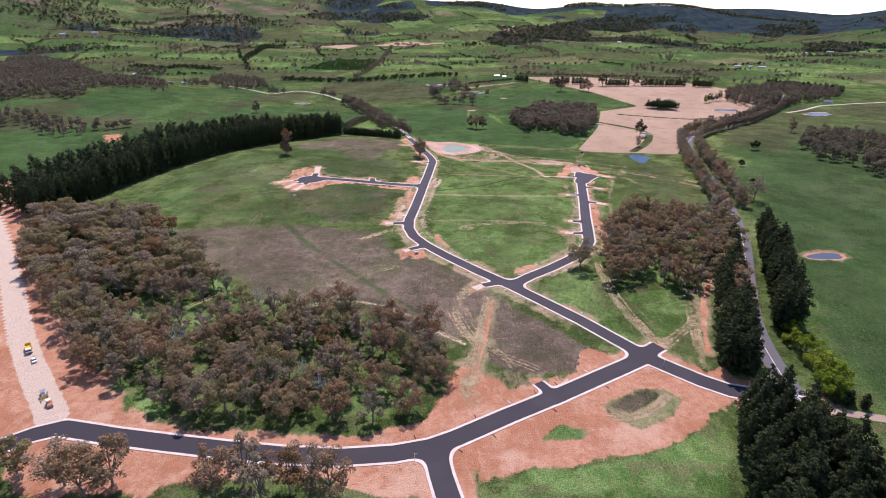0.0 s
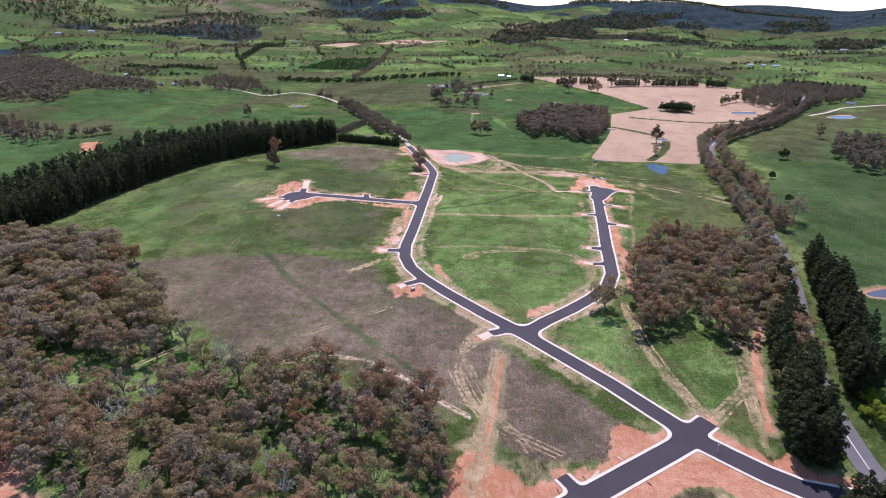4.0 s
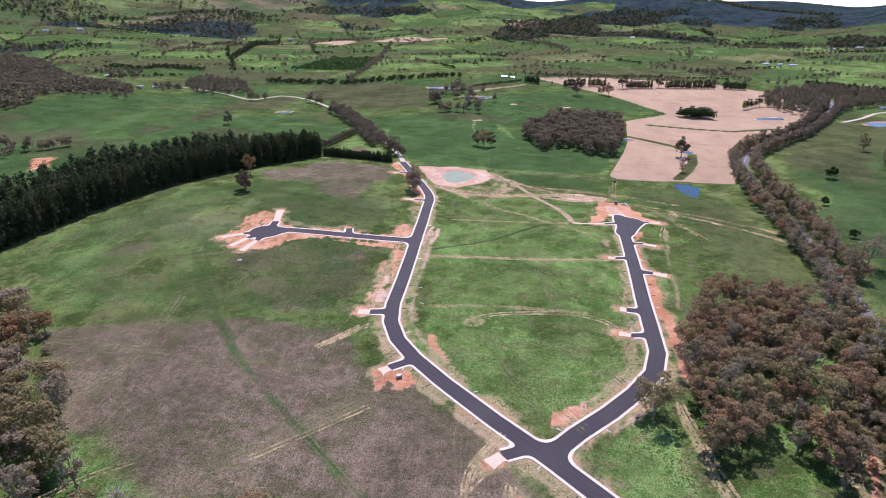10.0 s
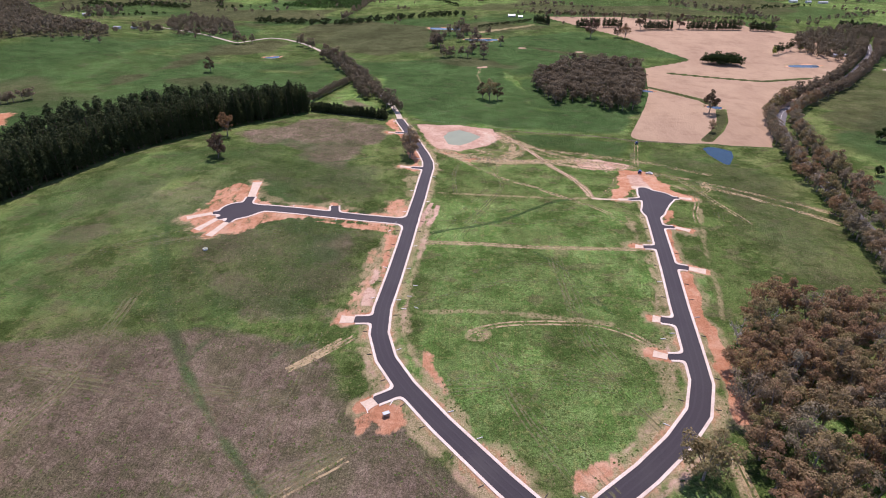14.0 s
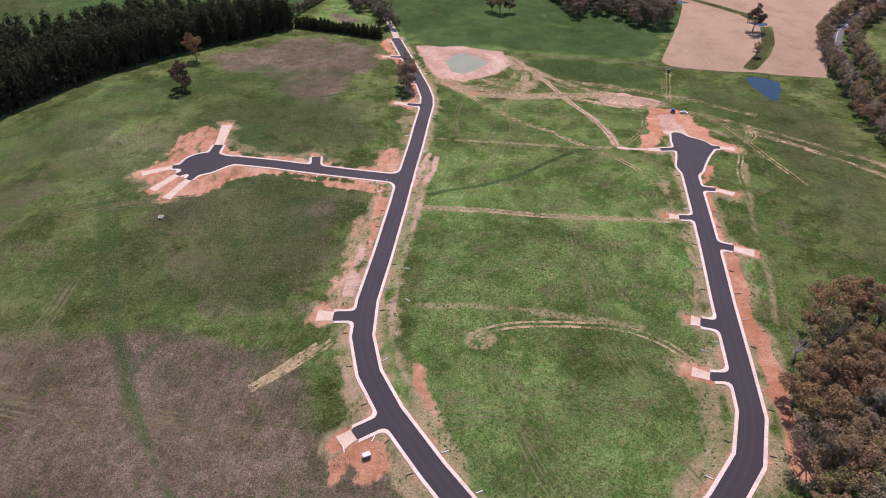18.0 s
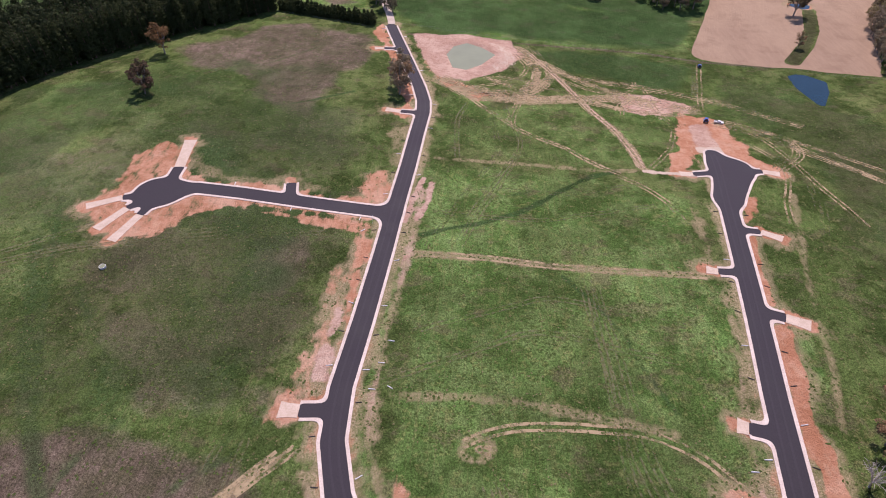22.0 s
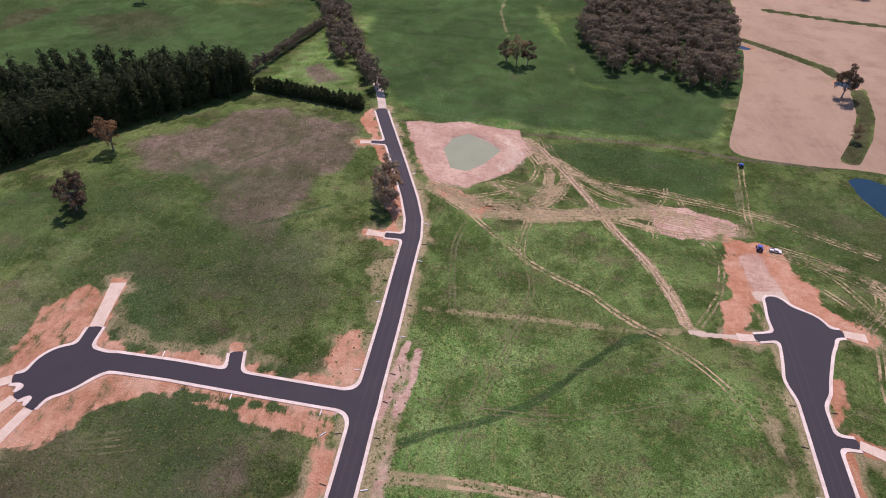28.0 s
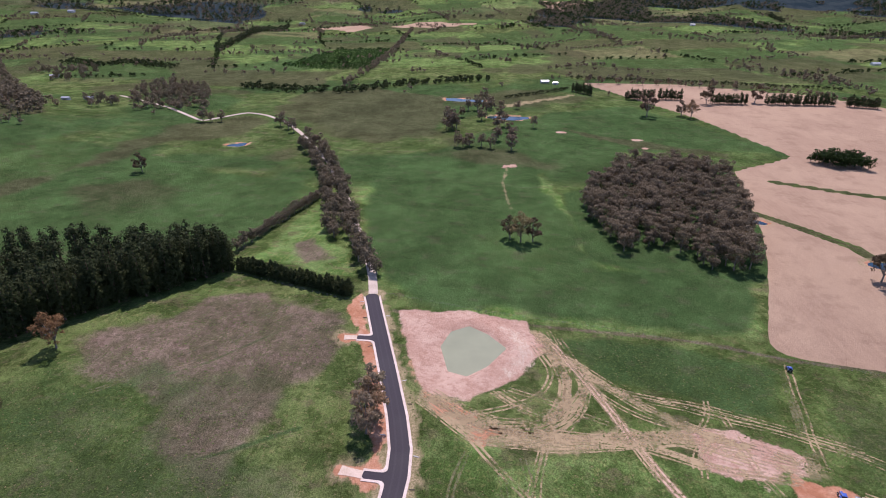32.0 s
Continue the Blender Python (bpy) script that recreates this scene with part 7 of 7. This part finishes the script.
def paver(x, y, turn):
    ob = thing("asphalt_paver", x, y, ground_at(x, y) + 0.05, turn, label="white and dark asphalt paver beside the roller", category="paver")
    for sy in (0.95, -0.95):
        bm = bmesh.new()
        box(bm, -0.2, sy, 0.0, 3.2, 0.36, 0.75, 0.18)
        part("crawler_track", bm, M_TYRE, ob)
    bm = bmesh.new()
    box(bm, -0.6, 0, 0.6, 2.6, 1.9, 1.0, 0.08)
    part("body", bm, M_WHITE, ob)
    bm = bmesh.new()
    for sx, sy, dx, dy in ((1.7, 0, 0.1, 2.6), (2.4, 1.25, 1.6, 0.1), (2.4, -1.25, 1.6, 0.1)):
        box(bm, sx, sy, 0.5, dx, dy, 0.8, 0.02)
    part("hopper", bm, M_YELLOW, ob)
    bm = bmesh.new()
    box(bm, -2.3, 0, 0.05, 0.8, 3.0, 0.35, 0.04)
    part("screed", bm, M_STEEL, ob)
    bm = bmesh.new()
    box(bm, -0.8, 0, 2.5, 1.9, 2.0, 0.09, 0.03)
    for sx in (-1.5, 0.0):
        for sy in (0.85, -0.85):
            tube(bm, (sx, sy, 1.55), (sx, sy, 2.52), 0.04, 0.04, 6)
    part("canopy", bm, M_STEEL, ob)
    return ob


def tractor(x, y, turn, k=1.0, label="blue tractor with a dark cab"):
    ob = thing("tractor", x, y, ground_at(x, y) + 0.02, turn, label=label, category="tractor")
    bm = bmesh.new()
    box(bm, 1.0 * k, 0, 0.85 * k, 1.9 * k, 0.85 * k, 0.85 * k, 0.12 * k, 0, 0.92)
    box(bm, -0.4 * k, 0, 0.7 * k, 1.6 * k, 0.9 * k, 0.5 * k, 0.06 * k)
    part("bonnet", bm, M_BLUE, ob)
    bm = bmesh.new()
    box(bm, -0.6 * k, 0, 1.2 * k, 1.5 * k, 1.5 * k, 1.25 * k, 0.06 * k, 0, 0.9)
    cab = part("cab", bm, M_GLASS, ob, "glazed cab")
    bm = bmesh.new()
    box(bm, -0.6 * k, 0, 2.46 * k, 1.65 * k, 1.6 * k, 0.14 * k, 0.05 * k)
    part("roof", bm, M_BLUE, cab)
    for sy in (0.95, -0.95):
        wheel(ob, -0.9 * k, sy * k, 0.85 * k, 0.5 * k)
        wheel(ob, 1.45 * k, sy * 0.85 * k, 0.55 * k, 0.36 * k)
        bm = bmesh.new()
        box(bm, -0.9 * k, sy * k, 1.72 * k, 1.3 * k, 0.55 * k, 0.08 * k, 0.03 * k)
        part("mudguard", bm, M_BLUE, ob)
    return ob


car("utility", -271, 311, 118, M_WHITE, "white utility parked on the dirt road", True)
truck(-192, 212, -52)
car("utility", -184, 204, -50, M_WHITE, "white utility parked behind the truck", True)
paver(-163, 180, -48)
roller(-157.5, 175, -46)
car("car", 141.5, 186, 10, M_NAVY, "dark blue car turning off the highway", False, 4.6)
tractor(123, 580, 80)
car("utility", 129.5, 579, -15, M_WHITE, "white utility beside the tractor on bare soil", True)
tractor(141, 658, 95, 0.85, "small blue tractor at the mown strip")


def site_box(x, y, turn):
    ob = thing("site_container", x, y, ground_at(x, y) + 0.02, turn, label="small pale-roofed site container on disturbed soil", category="container")
    bm = bmesh.new()
    box(bm, 0, 0, 0.12, 2.2, 1.3, 1.3, 0.03)
    part("body", bm, M_STEEL, ob)
    bm = bmesh.new()
    box(bm, 0, 0, 1.42, 2.35, 1.45, 0.10, 0.03)
    part("roof", bm, M_PALEBLUE, ob, "pale blue-grey sheet roof")
    bm = bmesh.new()
    box(bm, 0.4, -0.66, 0.2, 0.8, 0.05, 1.15, 0.01)
    part("door", bm, M_STEEL, ob)
    for sx in (-0.85, 0.85):
        bm = bmesh.new()
        box(bm, sx, 0, 0, 0.2, 1.3, 0.14, 0.02)
        part("skid", bm, M_TYRE, ob)
    return ob


site_box(-27, 334, 25)


def trough(x, y):
    ob = thing("water_trough", x, y, ground_at(x, y), 0, label="round white water trough in the pasture", category="trough")
    bm = bmesh.new()
    tube(bm, (0, 0, -0.1), (0, 0, 0.75), 1.15, 1.2, 24)
    part("tub", bm, M_WHITE, ob)
    bm = bmesh.new()
    tube(bm, (0, 0, 0.74), (0, 0, 0.78), 1.05, 1.05, 24)
    part("water", bm, M_MUDWATER, ob, "pale silty water")
    return ob


trough(-134, 441)


# short bars of pipe and silt sock lying beside the kerbs
def roll_of(name, mat, long, r, label, category):
    bm = bmesh.new()
    tube(bm, (-long / 2, 0, r * 0.8), (long / 2, 0, r * 0.8), r, r, 10)
    bmesh.ops.bevel(bm, geom=[e for e in bm.edges if e.calc_face_angle(0) > 1.2], offset=r * 0.3, segments=2, affect="EDGES")
    me = bpy.data.meshes.new(name)
    bm.to_mesh(me)
    bm.free()
    me.materials.append(mat)
    return me


M_SOCK = grained("silt_sock", (0.05, 0.045, 0.04), (0.09, 0.08, 0.07), 2.0, 9.0, 0.95, 0.02)
PIPE = roll_of("pipe", M_WHITE, 2.2, 0.16, "", "")
SOCK = roll_of("silt_sock", M_SOCK, 2.0, 0.16, "", "")


def lay(me, name, x, y, turn, label, group):
    ob = new(name, me)
    ob.matrix_basis = pose(x, y, ground_at(x, y), 0, 0, turn)
    return tagged(ob, label, name.replace("_", " "), group)


for x, y, turn in ((-24, 417, -8), (-26, 408, -5), (-27.5, 398, -4), (-22, 399, -30), (79.5, 377, 0), (-43, 472, 40), (-26, 340, 70), (-34, 336, 110)):
    lay(PIPE, "pipe", x, y, turn, "short white pipe lying on the verge", "pipes on the verges")
n_ = 0
for line, halfw in ((SPINE, 3.5), (LOOP, 3.5), (MAIN[8:17], 4.0), (CLOSE_W, 3.3)):
    gone, next_at = 0.0, 9.0
    for (ax, ay), (bx, by) in zip(line, line[1:]):
        d_ = math.hypot(bx - ax, by - ay)
        tx, ty = (bx - ax) / d_, (by - ay) / d_
        while next_at < gone + d_:
            u_ = next_at - gone
            for side in (1, -1):
                if random.random() < 0.72:
                    off_ = side * (halfw + 2.5)
                    px_, py_ = ax + tx * u_ - ty * off_, ay + ty * u_ + tx * off_
                    if road_field(np.array([px_]), np.array([py_]))[0] > 2.0:
                        lay(SOCK if random.random() < 0.7 else PIPE, "silt_sock" if n_ % 3 else "pipe", px_, py_, math.degrees(math.atan2(tx, -ty)) + random.uniform(-20, 20), "short roll lying across the grass verge", "rolls on the verges")
                        n_ += 1
            next_at += random.uniform(11, 17)
        gone += d_


def sign_post(x, y, turn):
    ob = thing("sign_post", x, y, ground_at(x, y) + 0.1, turn, label="pale street sign on a thin post at the junction", category="sign")
    bm = bmesh.new()
    tube(bm, (0, 0, -0.2), (0, 0, 3.2), 0.07, 0.06, 8)
    part("post", bm, M_WHITE, ob)
    bm = bmesh.new()
    box(bm, 0.45, 0, 2.8, 1.1, 0.04, 0.25, 0.01)
    part("blade", bm, M_WHITE, ob, "blank pale blade")
    return ob


sign_post(-14.5, 156, 10)
sign_post(-40, 477, 80)
sign_post(91, 214.5, 30)

# ---- fences ----
M_POST = grained("weathered_post", (0.16, 0.14, 0.12), (0.26, 0.23, 0.2), 2.0, 9.0, 0.9, 0.01)


def fence(line, gap, label):
    """Posts and wires of a paddock fence."""
    pts = []
    for (ax, ay), (bx, by) in zip(line, line[1:]):
        n = max(1, int(math.hypot(bx - ax, by - ay) / gap))
        pts += [(ax + (bx - ax) * k / n, ay + (by - ay) * k / n) for k in range(n)]
    pts.append(line[-1])
    ob = thing("fence", pts[0][0], pts[0][1], ground_at(*pts[0]), 0, label=label, category="fence")
    bm = bmesh.new()
    tube(bm, (0, 0, -0.3), (0, 0, 1.25), 0.09, 0.07, 6)
    post = bpy.data.meshes.new("post")
    bm.to_mesh(post)
    bm.free()
    post.materials.append(M_POST)
    z0 = ground_at(*pts[0])
    zs = [ground_at(*p) for p in pts]
    for (x, y), z in zip(pts, zs):
        o = new("post", post)
        o.parent = ob
        o.matrix_basis = pose(x - pts[0][0], y - pts[0][1], z - z0)
    for h in (0.45, 1.05):
        bm = bmesh.new()
        for (p, z), (q, w) in zip(zip(pts, zs), zip(pts[1:], zs[1:])):
            tube(bm, (p[0] - pts[0][0], p[1] - pts[0][1], z - z0 + h), (q[0] - pts[0][0], q[1] - pts[0][1], w - z0 + h), 0.015, 0.015, 4)
        part("wire", bm, M_STEEL, ob)
    return ob


fence([(-55, 700), (0, 690), (60, 684), (110, 675), (140, 667), (190, 655), (250, 638)], 5.0, "post and wire fence along the northern boundary")
fence([(-148, 716), (-110, 702), (-72, 689)], 5.0, "post and wire fence in front of the conifer hedge")


# ---- farm buildings ----
M_WEATHERBOARD = grained("white_weatherboard", (0.55, 0.54, 0.51), (0.66, 0.65, 0.62), 0.6, 5.0, 0.7, 0.01)
M_TIN = grained("tin_roof", (0.42, 0.44, 0.47), (0.55, 0.56, 0.58), 0.6, 5.0, 0.4, 0.01, 0.3)
M_DARKROOF = grained("dark_roof", (0.10, 0.11, 0.13), (0.16, 0.17, 0.19), 0.6, 5.0, 0.6, 0.01)


def house(x, y, turn, w, dep, h, roof, label, windows=True):
    ob = thing("farmhouse" if windows else "farm_shed", x, y, ground_at(x, y) - 0.2, turn, label=label, category="house" if windows else "shed")
    bm = bmesh.new()
    box(bm, 0, 0, -0.6, w, dep, h + 0.6)
    part("wall", bm, M_WEATHERBOARD, ob)
    bm = bmesh.new()
    e, rise = 0.6, dep * 0.24
    P = [(-w / 2 - e, -dep / 2 - e, h), (w / 2 + e, -dep / 2 - e, h), (w / 2 + e, dep / 2 + e, h), (-w / 2 - e, dep / 2 + e, h), (-w / 2 - e * 0.3, 0, h + rise), (w / 2 + e * 0.3, 0, h + rise)]
    vs = [bm.verts.new(p) for p in P] + [bm.verts.new((p[0], p[1], p[2] - 0.15)) for p in P[:4]]
    for f in ((0, 1, 5, 4), (2, 3, 4, 5), (1, 2, 5), (3, 0, 4), (6, 7, 1, 0), (7, 8, 2, 1), (8, 9, 3, 2), (9, 6, 0, 3), (9, 8, 7, 6)):
        bm.faces.new([vs[k] for k in f])
    part("roof", bm, roof, ob)
    if windows:
        for k in range(4):
            bm = bmesh.new()
            box(bm, -w * 0.36 + k * w * 0.24, -dep / 2 - 0.02, 0.9, 1.2, 0.1, 1.2, 0.01)
            part("window", bm, M_GLASS, ob)
    bm = bmesh.new()
    box(bm, w * 0.02 if windows else 0, -dep / 2 - 0.03, 0, 1.0 if windows else w * 0.4, 0.1, 2.1, 0.01)
    part("door", bm, M_STEEL, ob)
    return ob


for x, y, turn, w, dep, h, roof, label, win in (
        (88, 1482, 10, 22, 12, 4.5, M_TIN, "white farmhouse with a pale tin roof", True), (106, 1470, -10, 14, 9, 4, M_TIN, "white shed beside the farmhouse", False),
        (-803, 1444, 20, 24, 12, 5, M_TIN, "pale farmhouse among trees", True), (-591, 1185, 0, 16, 9, 4, M_TIN, "pale tin shed by the track", False), (-572, 1205, 5, 18, 9, 4, M_TIN, "pale tin shed by the track", False),
        (-794, 2879, 0, 34, 16, 6, M_DARKROOF, "large farmhouse with a dark roof", True), (809, 1778, 10, 30, 14, 5, M_TIN, "long white farm shed", False), (838, 1762, 15, 22, 12, 5, M_TIN, "white farm shed on pasture", False),
        (866, 1748, 0, 34, 12, 4.5, M_TIN, "long white farm shed", False), (531, 1075, 20, 16, 10, 4.5, M_TIN, "white shed at the stubble's corner", False), (548, 1078, 20, 12, 8, 4, M_TIN, "white farmhouse at the stubble's corner", True),
        (675, 1096, 0, 26, 11, 4.5, M_DARKROOF, "dark-roofed shed on pasture", False), (-1643, 2687, 0, 40, 20, 8, M_TIN, "white farm shed on a far hill", False), (-1766, 2645, 0, 40, 18, 8, M_TIN, "white farm shed on a far hill", False),
        (1313, 2342, 0, 36, 16, 6, M_TIN, "white farm shed on far pasture", False), (1396, 2331, 0, 40, 16, 6, M_TIN, "white farmhouse on far pasture", True), (658, 2563, 0, 24, 14, 6, M_TIN, "white farmhouse on a far hill", True)):
    house(x, y, turn, w * 0.62, dep * 0.62, h * 0.8, roof, label, win)
